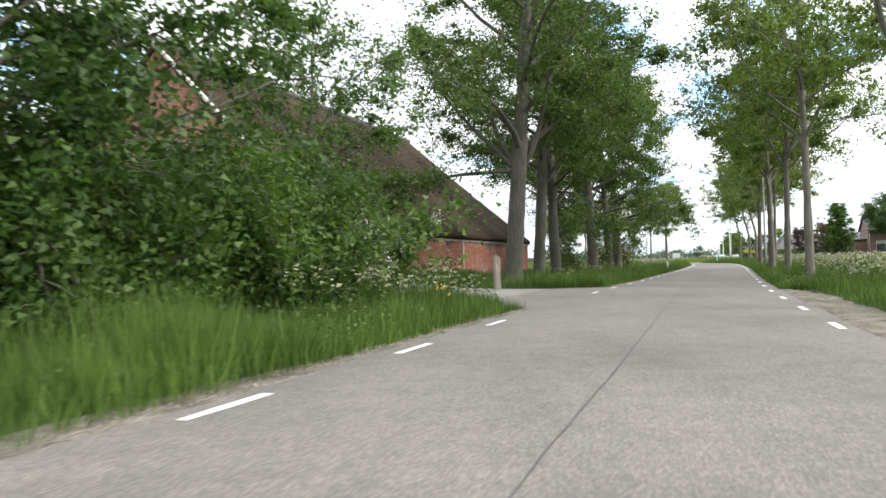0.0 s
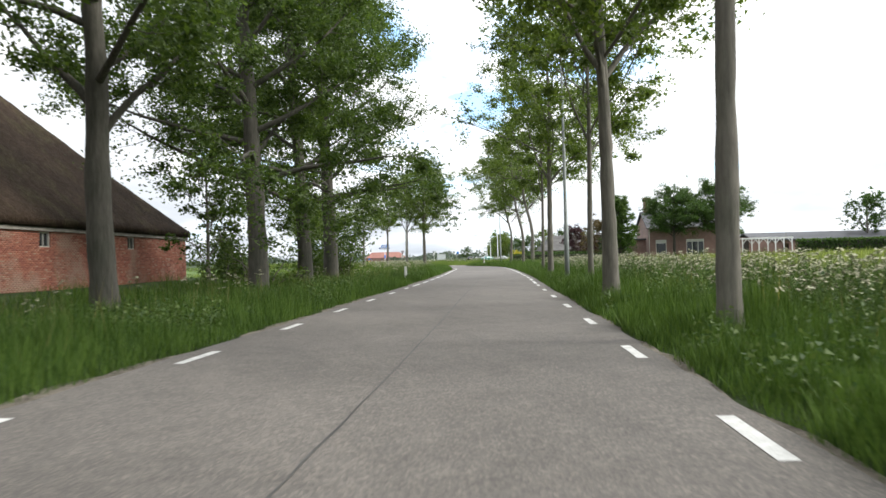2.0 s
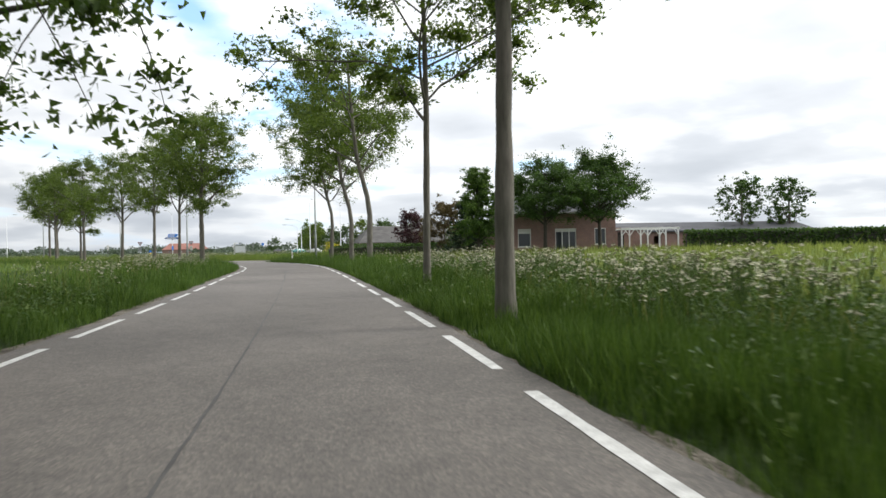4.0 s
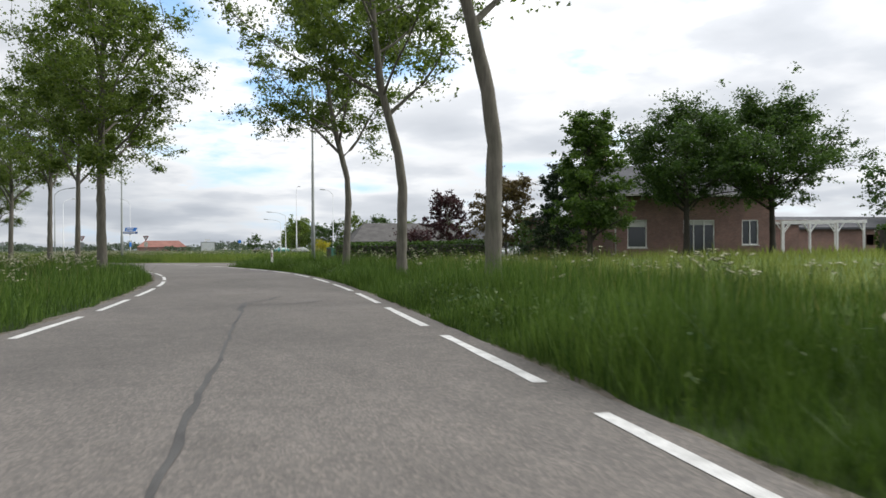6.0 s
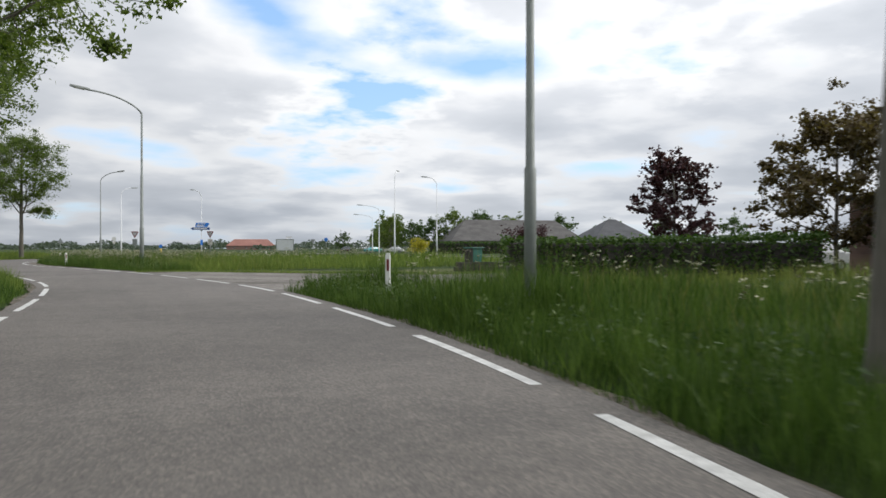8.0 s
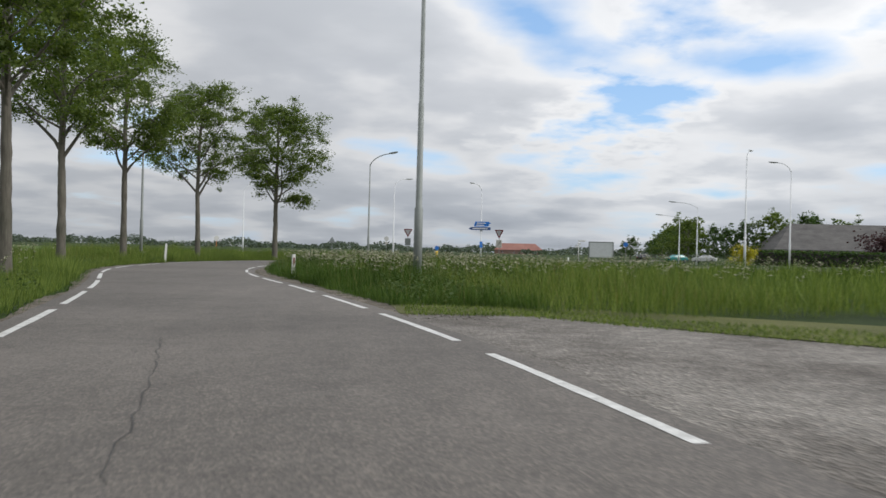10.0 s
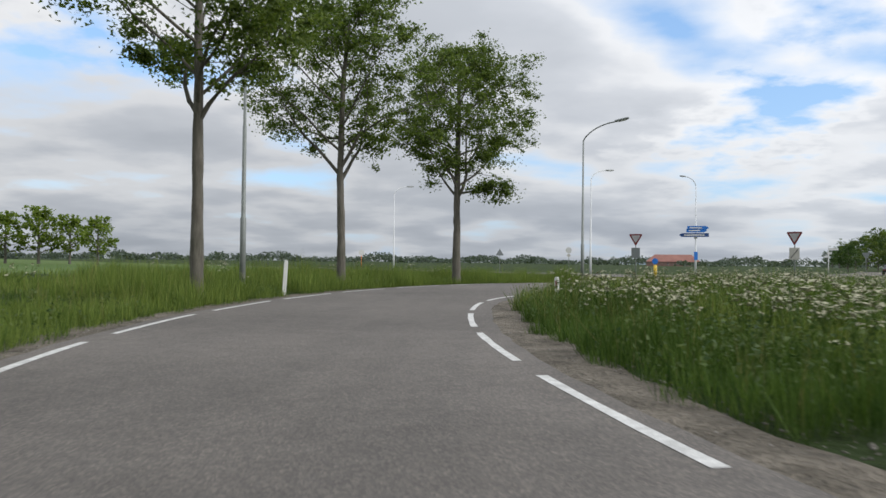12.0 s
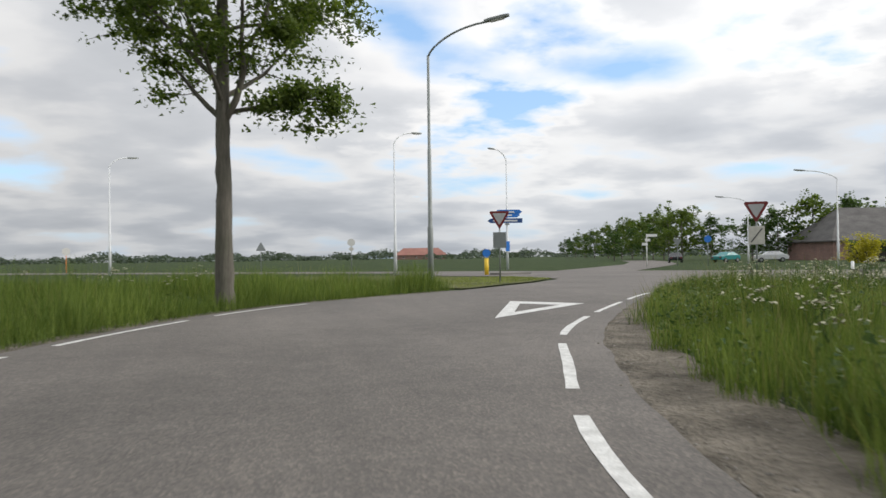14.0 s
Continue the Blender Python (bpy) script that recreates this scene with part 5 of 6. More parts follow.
def build_house():
    ob = thing("brick_house", "brown brick house with white-framed windows behind trees", "house")
    m = HOUSE @ Matrix.Translation((-1.0, 0, 0))
    holes = [(1.0, 2.4, 0.55, 2.42), (5.05, 7.35, 0.1, 2.42), (9.4, 10.65, 0.7, 2.42)]
    part("wall", walled(m, 11.75, 8.6, 4.15, holes), M_HOUSEBRICK, ob, "brown brick wall")
    window_in(ob, m, *holes[0], bars=0, blind=0.22)
    window_in(ob, m, *holes[1], bars=2, blind=0.12)
    window_in(ob, m, *holes[2], bars=1)
    for x in (0.0, 11.45):
        g = Shape()
        g.add([m @ Vector((x + dx, y, z)) for dx in (0, 0.3) for y, z in ((0.02, 4.15), (8.58, 4.15), (4.3, 6.15))], [(0, 2, 1), (3, 4, 5), (0, 1, 4, 3), (1, 2, 5, 4), (2, 0, 3, 5)])
        part("gable", g, M_HOUSEBRICK, ob)
    part("roof", pitched(m, -0.25, 12.0, -0.35, 8.95, 4.12, 6.5), M_ROOFDARK, ob, "dark tiled roof")
    chim = Shape().box((0.3, 3.8, 5.5), (1.1, 4.8, 8.25), m).box((0.22, 3.72, 8.25), (1.18, 4.88, 8.42), m)
    part("chimney", chim, M_HOUSEBRICK, ob, "brick chimney stack")
    part("gutter", Shape().box((-0.2, -0.42, 4.0), (11.95, -0.3, 4.12), m), M_CREAM, ob)
    part("drainpipe", Shape().tube([m @ Vector((0.12, -0.08, z)) for z in (0, 2, 4.0)], 0.05, 8), M_CREAM, ob, smooth=True)
    annex = walled(m @ Matrix.Translation((-4.2, 1.6, 0)), 4.2, 6.0, 2.5, [(0.7, 1.7, 0.0, 2.1)])
    part("annex_wall", annex, M_HOUSEBRICK, ob, "low brick side building")
    part("annex_roof", Shape().box((-4.4, 1.4, 2.5), (0.0, 7.8, 2.7), m), M_ROOFDARK, ob)
    part("door", Shape().box((-3.5, 1.72, 0.0), (-2.5, 1.8, 2.1), m), M_WHITE, ob, "white side door")
    return ob


build_house()


def pergola():
    ob = thing("pergola", "white timber pergola with braced posts beside the house", "pergola")
    m = HOUSE @ Matrix.Translation((11.2, -0.2, 0))
    for i in range(4):
        for y in (0.0, 3.0):
            x = 0.1 + 2.15 * i
            part("post", Shape().box((x, y, -0.2), (x + 0.13, y + 0.13, 2.2), m), M_WHITE, ob)
            if i < 3:
                part("brace", Shape().tube([m @ Vector((x + 0.1, y + 0.06, 1.55)), m @ Vector((x + 0.62, y + 0.06, 2.2))], 0.05, 6), M_WHITE, ob)
                part("brace", Shape().tube([m @ Vector((x + 2.2, y + 0.06, 1.55)), m @ Vector((x + 1.7, y + 0.06, 2.2))], 0.05, 6), M_WHITE, ob)
    for y in (0.0, 3.0):
        part("beam", Shape().box((0.0, y - 0.02, 2.2), (6.8, y + 0.14, 2.34), m), M_WHITE, ob)
    for i in range(8):
        part("rafter", Shape().box((0.1 + 0.92 * i, -0.25, 2.34), (0.15 + 0.92 * i, 3.4, 2.42), m), M_WHITE, ob)
    return ob


pergola()
shed = thing("garden_shed", "low red-brown shed behind the pergola", "shed")
sm = HOUSE @ Matrix.Translation((11.8, 5.0, 0))
part("wall", walled(sm, 4.5, 3.0, 2.2, [(1.2, 2.0, 0.1, 2.0)]), M_HOUSEBRICK, shed)
part("roof", Shape().box((-0.2, -0.2, 2.2), (4.7, 3.2, 2.36), sm), M_ROOFDARK, shed)
part("door", Shape().box((1.2, 0.12, 0.1), (2.0, 0.18, 2.0), sm), M_DARKWOOD, shed)

long_roof = thing("farm_shed", "long low shed with a grey roof behind the hedge", "shed")
lm = HOUSE @ Matrix.Translation((17.5, 14.0, -0.3))
part("wall", walled(lm, 26.0, 9.0, 2.6, [(4, 5, 0.9, 1.9), (12, 13, 0.9, 1.9)]), M_HOUSEBRICK, long_roof)
part("roof", pitched(lm, -0.4, 26.4, -0.4, 9.4, 2.55, 3.7), M_ROOFDARK, long_roof, "grey corrugated roof")


def hedge(name, label, a, b, width, height, leaves, leaf, seed, mat):
    rng = np.random.RandomState(seed)
    a, b = np.array(a, float), np.array(b, float)
    ln = np.linalg.norm(b - a)
    d = (b - a) / ln
    n = np.array([-d[1], d[0]])
    ob = thing(name, label, "hedge")
    s, w, z = rng.uniform(0, ln, leaves), rng.uniform(-1, 1, leaves), rng.uniform(0.05, 1.0, leaves)
    face = rng.randint(0, 3, leaves)
    w = np.where(face == 0, -1 + 0.12 * rng.normal(size=leaves), np.where(face == 1, 1 + 0.12 * rng.normal(size=leaves), w))
    z = np.where(face == 2, 1 + 0.05 * rng.normal(size=leaves), z)
    p = a + d * s[:, None] + n * (w * width / 2)[:, None]
    base = land(p[:, 0], p[:, 1])
    v, q = leaf_arrays(np.concatenate([p, (base + z * height)[:, None]], 1), leaf, rng)
    part("foliage", raw_mesh("foliage", v, [q], mat), None, ob)
    core = Shape()
    ang = math.atan2(d[1], d[0])
    core.box((0.2, -width * 0.42, 0.0), (ln - 0.2, width * 0.42, height * 0.94), Matrix.Translation((a[0], a[1], float(land(*a)))) @ Matrix.Rotation(ang, 4, "Z"))
    part("inner_growth", core, M_DARKWOOD, ob, "dense dark inner branches", bevel=0.15)
    return ob


hedge("clipped_hedge", "long clipped dark green hedge beside the field", (98.6, 142.8), (122.0, 131.0), 1.2, 1.8, 11000, 0.28, 81, M_DARKLEAF)
hedge("garden_hedge", "low clipped hedge round the garden", (66.0, 161.5), (76.5, 157.5), 0.9, 1.4, 6000, 0.14, 82, M_DARKLEAF)
hedge("garden_hedge", "low clipped hedge at the garden edge", (72.5, 173.0), (78.5, 171.5), 1.3, 1.35, 4000, 0.2, 83, M_DARKLEAF)
hedge("garden_hedge", "dark hedge before the grey-roofed house", (118.0, 288.0), (160.0, 268.0), 1.6, 2.3, 6000, 0.4, 84, M_DARKLEAF)


def far_house(name, label, m, size, eave, ridge, hip, wall_mat, roof_mat, windows):
    ob = thing(name, label, "house")
    lx, ly = size
    part("wall", walled(m, lx, ly, eave, [(x, x + 1.2, 0.8, 2.1) for x in windows]), wall_mat, ob)
    for x in windows:
        window_in(ob, m, x, x + 1.2, 0.8, 2.1)
    part("roof", pitched(m, -0.5, lx + 0.5, -0.5, ly + 0.5, eave - 0.05, ridge, hip), roof_mat, ob)
    return ob


far_house("bungalow", "wide house under a large grey hipped roof", wall_frame((132.9, 308.0, 0), (0.987, -0.16)), (34, 13), 3.0, 8.2, 5.5, M_HOUSEBRICK, M_ROOFGREY, (4, 10, 18, 26))
far_house("dark_roofed_house", "house with a steep dark pyramid roof", wall_frame((142.5, 264.0, 0), (0.987, -0.16)), (13, 11), 2.6, 6.9, 6.2, M_SIGNGREY, M_ROOFDARK, (3, 8))
far_house("red_roofed_farm", "far farm under a red tiled roof", wall_frame((150.0, 752.0, 0), (0.98, -0.2)), (36, 14), 3.2, 8.2, 6.0, M_HOUSEBRICK, M_ROOFRED, (5, 14, 24))


# ---- posts, lamps and signs ----
def marker_post():
    ob = thing("marker_post", "white plastic roadside marker post with a red reflector", "marker post", "marker posts", on_land(52.2, 192.2))
    body = Shape()
    outline = [(-0.06, -0.02), (-0.045, -0.045), (0.045, -0.045), (0.06, -0.02), (0.06, 0.045), (-0.06, 0.045)]
    body.prism(outline, -0.1, 0.80)
    body.prism([(x * 0.8, y * 0.8) for x, y in outline], 0.80, 0.84)
    part("body", body, M_WHITE, ob)
    part("reflector", Shape().box((-0.028, -0.053, 0.50), (0.028, -0.0455, 0.72)), M_RED, ob, "dark red reflector")
    return ob


mp = marker_post()
mp.matrix_basis = Matrix.Translation((52.1, 192.2, -0.02)) @ Matrix.Rotation(0.25, 4, "Z")
for x, y, top, turn, lean_y in ((34.92, 94.55, 0.76, 2.8, 0), (59.75, 155.6, 0.98, -0.4, 0), (51.25, 210.83, 0.72, -0.35, -1), (42.45, 212.85, 1.12, 3.3, -3)):
    foot = float(land(x, y))
    copy_thing(mp, Matrix.Translation((x, y, foot)) @ Matrix.Rotation(turn, 4, "Z") @ Matrix.Rotation(radians(lean_y), 4, "Y") @ Matrix.Diagonal((1, 1, (top - foot) / 0.84, 1)))

for s0, s1, off in ((-39.2, -36.2, -0.9), (-38.0, -33.6, -1.55)):
    kerb = thing("edging_stone", "long pale edging stone lying in the grass by the barn", "stone", "edging stones")
    part("stone", Shape().box((s0, off - 0.09, -0.25), (s1, off + 0.09, 0.09), BARN), M_CONCRETE, kerb, bevel=0.02)

gate_post = thing("gate_post", "weathered square oak gate post at the yard entrance", "post")
gm = Matrix.Translation((18.67, 59.6, 0.0)) @ Matrix.Rotation(0.3, 4, "Z")
part("post", Shape().box((-0.11, -0.11, -0.1), (0.11, 0.11, 1.26), gm).prism([(-0.11, -0.11), (0.02, -0.11), (0.02, 0.11), (-0.11, 0.11)], 1.262, 1.34, gm), M_WOODPOST, gate_post, bevel=0.015)


def street_lamp(name, label, x, y, height, arm, toward, r=0.075, mat=None, head="long", rise=0.35, joint=None, group="street lamps", z=None):
    """A tapered mast with a curved arm; toward is the arm's direction in plan, in degrees from +x."""
    mat = mat or M_STEEL
    ob = thing(name, label, "street lamp", group, Matrix.Translation((x, y, float(land(x, y)) if z is None else z)))
    mast = Shape()
    j = joint or height * 0.24
    mast.tube([(0, 0, -0.1), (0, 0, j), (0, 0, j + 0.04), (0, 0, height * 0.55), (0, 0, height * 0.551), (0, 0, height * 0.92)], [r * 1.35, r * 1.3, r, r * 0.85, r * 0.68, r * 0.6], 12)
    part("mast", mast, mat, ob, smooth=True)
    c, s = math.cos(radians(toward)), math.sin(radians(toward))
    path = []
    for u in np.linspace(0, 1, 10):
        o = arm * (1 - math.cos(u * math.pi / 2)) if u < 1 else arm
        path.append((c * arm * u ** 1.5, s * arm * u ** 1.5, height * 0.915 + (height * 0.085 + rise * 0.3) * math.sin(u * math.pi / 2)))
    part("arm", Shape().tube(path, r * 0.5, 8), mat, ob, smooth=True)
    end = Vector(path[-1])
    hm = Matrix.Translation(end) @ Matrix.Rotation(radians(toward), 4, "Z") @ Matrix.Rotation(radians(-4), 4, "Y")
    ln = 0.95 if head == "long" else 0.6
    hd = Shape()
    hd.prism([(-0.1, -0.06), (0.12, -0.12), (ln * 0.8, -0.11), (ln, -0.04), (ln, 0.04), (ln * 0.8, 0.11), (0.12, 0.12), (-0.1, 0.06)], -0.02, 0.09, hm)
    lamp = part("lamp_head", hd, M_STEEL, ob, "flat grey lamp head", bevel=0.02)
    part("lamp_glass", Shape().prism([(0.16, -0.08), (ln * 0.75, -0.08), (ln * 0.75, 0.08), (0.16, 0.08)], -0.055, -0.021, hm), M_BLIND, lamp)
    return ob


LAMP = "tall grey street lamp with a curved arm over the road"
street_lamp("street_lamp", LAMP, 39.0, 84.48, 9.6, 1.6, 160, 0.07)
street_lamp("street_lamp", LAMP, 59.75, 149.1, 10.0, 2.2, 170, 0.075)
street_lamp("street_lamp", LAMP, 56.13, 185.98, 9.6, 3.1, 205, 0.095)
street_lamp("street_lamp", LAMP, 40.95, 213.1, 10.0, 2.2, 5, 0.075)
street_lamp("street_lamp", LAMP, 54.7, 238.5, 9.9, 2.6, -45, 0.085)
street_lamp("street_lamp", LAMP, 36.6, 279.5, 10.0, 1.8, 40, 0.085, M_PALEPOLE)
street_lamp("street_lamp", LAMP, 57.8, 262.4, 10.0, 1.9, 35, 0.085, M_PALEPOLE)
street_lamp("street_lamp", LAMP, 90.2, 235.0, 11.3, 0.9, 50, 0.085, M_PALEPOLE)
street_lamp("street_lamp", LAMP, 102.5, 249.0, 12.0, 1.5, 160, 0.085, M_PALEPOLE)
street_lamp("street_lamp", LAMP, 100.4, 269.5, 8.6, 3.0, 165, 0.085, M_PALEPOLE)
street_lamp("street_lamp", LAMP, 107.0, 292.0, 8.0, 3.0, 165, 0.085, M_PALEPOLE)


def facing(x, y, z, px, py):
    """A pose whose -y side faces the point (px, py)."""
    a = math.atan2(py - y, px - x) + math.pi / 2
    return Matrix.Translation((x, y, z)) @ Matrix.Rotation(a, 4, "Z")


def rounded_triangle(side, r=0.06):
    h = side * math.sqrt(3) / 2
    corners = [(-side / 2, h / 3), (side / 2, h / 3), (0, -2 * h / 3)]
    out = []
    for i, (cx, cy) in enumerate(corners):
        d = math.hypot(cx, cy)
        bx, by = cx * (1 - 2 * r / d), cy * (1 - 2 * r / d)
        a0 = math.atan2(cy, cx)
        for k in (-60, -20, 20, 60):
            a = a0 - radians(k)
            out.append((bx + r * math.cos(a), by + r * math.sin(a)))
    return out


def yield_sign(x, y, z, px, py, plate, back_mat, group="give way signs"):
    ob = thing("give_way_sign", "red-bordered white give way triangle on a grey pole", "traffic sign", group, facing(x, y, 0.0, px, py))
    flat = Matrix.Translation((0, 0, z)) @ Matrix.Rotation(radians(90), 4, "X")
    part("pole", Shape().tube([(0, 0.05, -0.1), (0, 0.05, z + 0.3)], 0.035, 10), M_STEEL, ob, smooth=True)
    out, inn = rounded_triangle(0.95), rounded_triangle(0.62, 0.03)
    red = part("plate", Shape().prism(out, -0.012, 0.012, flat), M_RED, ob, "red triangular plate")
    part("face", Shape().prism(inn, 0.0125, 0.016, flat), M_SIGNSHADED, red, "white inner triangle")
    if plate:
        part("under_plate", Shape().box((-0.29, -0.012, z - 1.36), (0.29, 0.012, z - 0.66)), back_mat, ob, "plate under the triangle", bevel=0.01)
    return ob


def sign_frames():
    yield_sign(58.6, 241.7, 2.9, 47.5, 208.9, True, M_SIGNGREY)
    s2 = yield_sign(66.6, 234.75, 2.85, 47.5, 208.9, True, M_CREAM)
    part("symbol", Shape().tube([(-0.2, -0.016, 1.58), (0.2, -0.016, 2.1)], 0.022, 4), M_DARKGREY, s2, "dark diagonal symbol")
    s3 = thing("give_way_sign", "back of a far give way sign on a pole", "traffic sign", "give way signs", facing(92.0, 283.0, 0, 60, 230))
    part("pole", Shape().tube([(0, 0.05, -0.1), (0, 0.05, 2.7)], 0.035, 8), M_STEEL, s3, smooth=True)
    part("plate", Shape().prism(rounded_triangle(0.95), -0.012, 0.012, Matrix.Translation((0, 0, 2.5)) @ Matrix.Rotation(radians(90), 4, "X")), M_STEEL, s3)


sign_frames()

# the blue direction sign on its lamp mast
blue = street_lamp("sign_mast", "pale lamp mast that carries blue direction signs", 71.0, 277.0, 10.9, 1.3, 190, 0.085, M_PALEPOLE, "short", group="signs at the junction")
inv = blue.matrix_basis.inverted()


def direction_board(z, x0, x1, tip, rot, film=M_BLUE):
    loc = inv @ Matrix.Translation((71.0, 277.0, 0)) @ Matrix.Rotation(rot, 4, "Z")
    h = 0.21
    if tip > 0:
        outline = [(x0, -h), (x1, -h), (x1 + 0.3, 0), (x1, h), (x0, h)]
    else:
        outline = [(x0, -h), (x1, -h), (x1, h), (x0, h), (x0 - 0.3, 0)]
    pm = loc @ Matrix.Translation((0, -0.14, z)) @ Matrix.Rotation(radians(90), 4, "X")
    board = part("direction_board", Shape().prism(outline, -0.03, 0.03, pm), film, blue, "blue direction board with white lines of writing")
    part("writing_bar", Shape().prism([(x0 + 0.25, -0.07), (x1 - 0.45, -0.07), (x1 - 0.45, 0.06), (x0 + 0.25, 0.06)], 0.0305, 0.034, pm), M_WHITE, board, "white bar of unreadable writing")


direction_board(5.25, -0.9, 1.1, 1, -0.25)
direction_board(4.95, -1.0, 0.9, 1, -0.25)
direction_board(4.45, -1.5, 1.4, -1, -0.3, M_DEEPBLUE)
part("bracket", Shape().box((-0.16, -0.16, 4.1), (0.16, 0.16, 4.25)), M_STEEL, blue)
part("route_plate", Shape().box((-0.2, -0.13, 1.7), (0.2, -0.1, 2.6)), M_BLUE, blue, "small blue plate with a white field")


def round_sign(name, label, x, y, z, face_mat, px, py, pole_mat=M_STEEL, r=0.3, under=None):
    ob = thing(name, label, "traffic sign", "signs at the junction", facing(x, y, 0, px, py))
    part("pole", Shape().tube([(0, 0.04, -0.1), (0, 0.04, z)], 0.04, 10), pole_mat, ob, smooth=True)
    flat = Matrix.Translation((0, 0, z)) @ Matrix.Rotation(radians(90), 4, "X")
    part("plate", Shape().prism([(r * math.cos(k * math.pi / 14), r * math.sin(k * math.pi / 14)) for k in range(28)], -0.012, 0.012, flat), face_mat, ob)
    if under:
        part("under_plate", Shape().prism([(0.26, 0), (0, 0.26), (-0.26, 0), (0, -0.26)], -0.012, 0.012, Matrix.Translation((0, 0, z - 0.62)) @ Matrix.Rotation(radians(90), 4, "X")), under, ob)
    return ob


round_sign("bus_stop_sign", "pale round sign on an orange post by the main road", 28.6, 302.0, 2.35, M_BLIND, 50, 200, M_ORANGE, 0.42)
round_sign("route_sign", "pale round sign over a small diamond plate", 57.4, 282.8, 2.7, M_BLIND, 50, 200, M_STEEL, 0.36, M_CREAM)
round_sign("cycle_sign", "round blue cycle path sign on a pole", 93.7, 280.0, 2.7, M_BLUE, 60, 230, M_STEEL, 0.36)
tri_sign = thing("warning_sign", "back of a triangular warning sign", "traffic sign", "signs at the junction", facing(49.1, 285.5, 0, 50, 200))
part("pole", Shape().tube([(0, 0.04, -0.1), (0, 0.04, 2.6)], 0.04, 8), M_STEEL, tri_sign, smooth=True)
part("plate", Shape().prism([(-x, -y) for x, y in rounded_triangle(1.0)], -0.012, 0.012, Matrix.Translation((0, 0, 2.3)) @ Matrix.Rotation(radians(90), 4, "X")), M_SIGNGREY, tri_sign)

boll = thing("bollard", "yellow traffic bollard with a blue arrow plate", "bollard", "", facing(62.9, 257.5, 0, 47.5, 209))
part("body", Shape().tube([(0, 0, -0.05), (0, 0, 1.05)], 0.14, 12), M_YELLOWPAINT, boll, smooth=True)
part("arrow_plate", Shape().prism([(0.26 * math.cos(k * math.pi / 10), 0.26 * math.sin(k * math.pi / 10)) for k in range(20)], -0.012, 0.012, Matrix.Translation((0, -0.1, 1.4)) @ Matrix.Rotation(radians(90), 4, "X")), M_BLUE, boll, "round blue plate")
part("bracket", Shape().tube([(0, -0.05, 1.0), (0, -0.05, 1.5)], 0.03, 6), M_STEEL, boll)
islet = thing("traffic_islet", "low pale kerbed traffic islet", "kerb", "", Matrix.Translation((64.4, 257.0, 0)))
part("kerb", Shape().prism([(-1.6, -0.5), (-1.0, -0.8), (1.4, 0.0), (1.6, 0.5), (0.6, 0.8), (-1.2, 0.2)], -0.05, 0.14), M_CONCRETE, islet, bevel=0.03)

wsign = thing("name_sign", "white pole with small white way signs", "signpost", "signs at the junction", facing(86.0, 278.6, 0, 60, 230))
part("pole", Shape().tube([(0, 0, -0.1), (0, 0, 3.2)], 0.05, 8), M_WHITE, wsign, smooth=True)
for z, x0, x1 in ((3.05, -0.05, 1.0), (2.6, -0.15, 0.35), (2.2, -0.45, 0.1)):
    part("sign_plate", Shape().box((x0, -0.07, z - 0.13), (x1, -0.052, z + 0.13)), M_WHITE, wsign)

board = thing("information_stand", "blank pale board in a steel frame in the grass", "stand", "", facing(73.6, 226.2, 0, 54, 168))
part("panel", Shape().box((-0.92, -0.03, 0.85), (0.92, 0.03, 2.05)), M_PALEPOLE, board, "blank pale panel", bevel=0.01)
for x in (-1.0, 0.92):
    part("post", Shape().box((x, -0.05, -0.1), (x + 0.08, 0.05, 2.12)), M_STEEL, board)
part("rail", Shape().box((-0.92, -0.05, 2.052), (0.92, 0.05, 2.12)), M_STEEL, board)


# ---- cars far off, bins and timber by the drive ----
def parked_car(label, m, paint, group="parked cars"):
    ob = thing("parked_car", label, "car", group, m)
    side = [(-2.0, 0.35), (-2.05, 0.75), (-1.9, 0.9), (-1.0, 0.98), (-0.35, 1.38), (0.9, 1.42), (1.55, 1.0), (2.0, 0.92), (2.05, 0.4)]
    body = Shape()
    n = len(side)
    pts = []
    for y, inset in ((-0.84, 0.0), (0.84, 0.0)):
        pts += [(x, y * (0.82 if z > 1.1 else 1.0), z) for x, z in side]
    body.add(pts, [tuple(range(n)), tuple(reversed(range(n, 2 * n)))] + [(i, n + i, n + (i + 1) % n, (i + 1) % n) for i in range(n)])
    part("body", body, paint, ob, bevel=0.05)
    for y in (-0.845, 0.845):
        part("side_window", Shape().add([(-0.85, y * 0.93, 1.0), (-0.3, y * 0.85, 1.33), (0.85, y * 0.85, 1.36), (1.35, y * 0.93, 1.02)], [(0, 1, 2, 3)] if y > 0 else [(3, 2, 1, 0)]), M_GLASS, ob)
    for x in (-1.25, 1.3):
        for y in (-0.82, 0.82):
            tyre = part("wheel", Shape().tube([(x, y - 0.1, 0.31), (x, y + 0.1, 0.31)], 0.31, 16), M_RUBBER, ob)
            part("rim", Shape().tube([(x, y - 0.11, 0.31), (x, y + 0.11, 0.31)], 0.18, 12), M_STEEL, tyre)
    for x, mat in ((-2.06, M_RED), (2.06, M_WHITE)):
        for y in (-0.62, 0.62):
            part("light", Shape().box((x - 0.03, y - 0.14, 0.62), (x + 0.03, y + 0.14, 0.76)), mat, ob)
    return ob


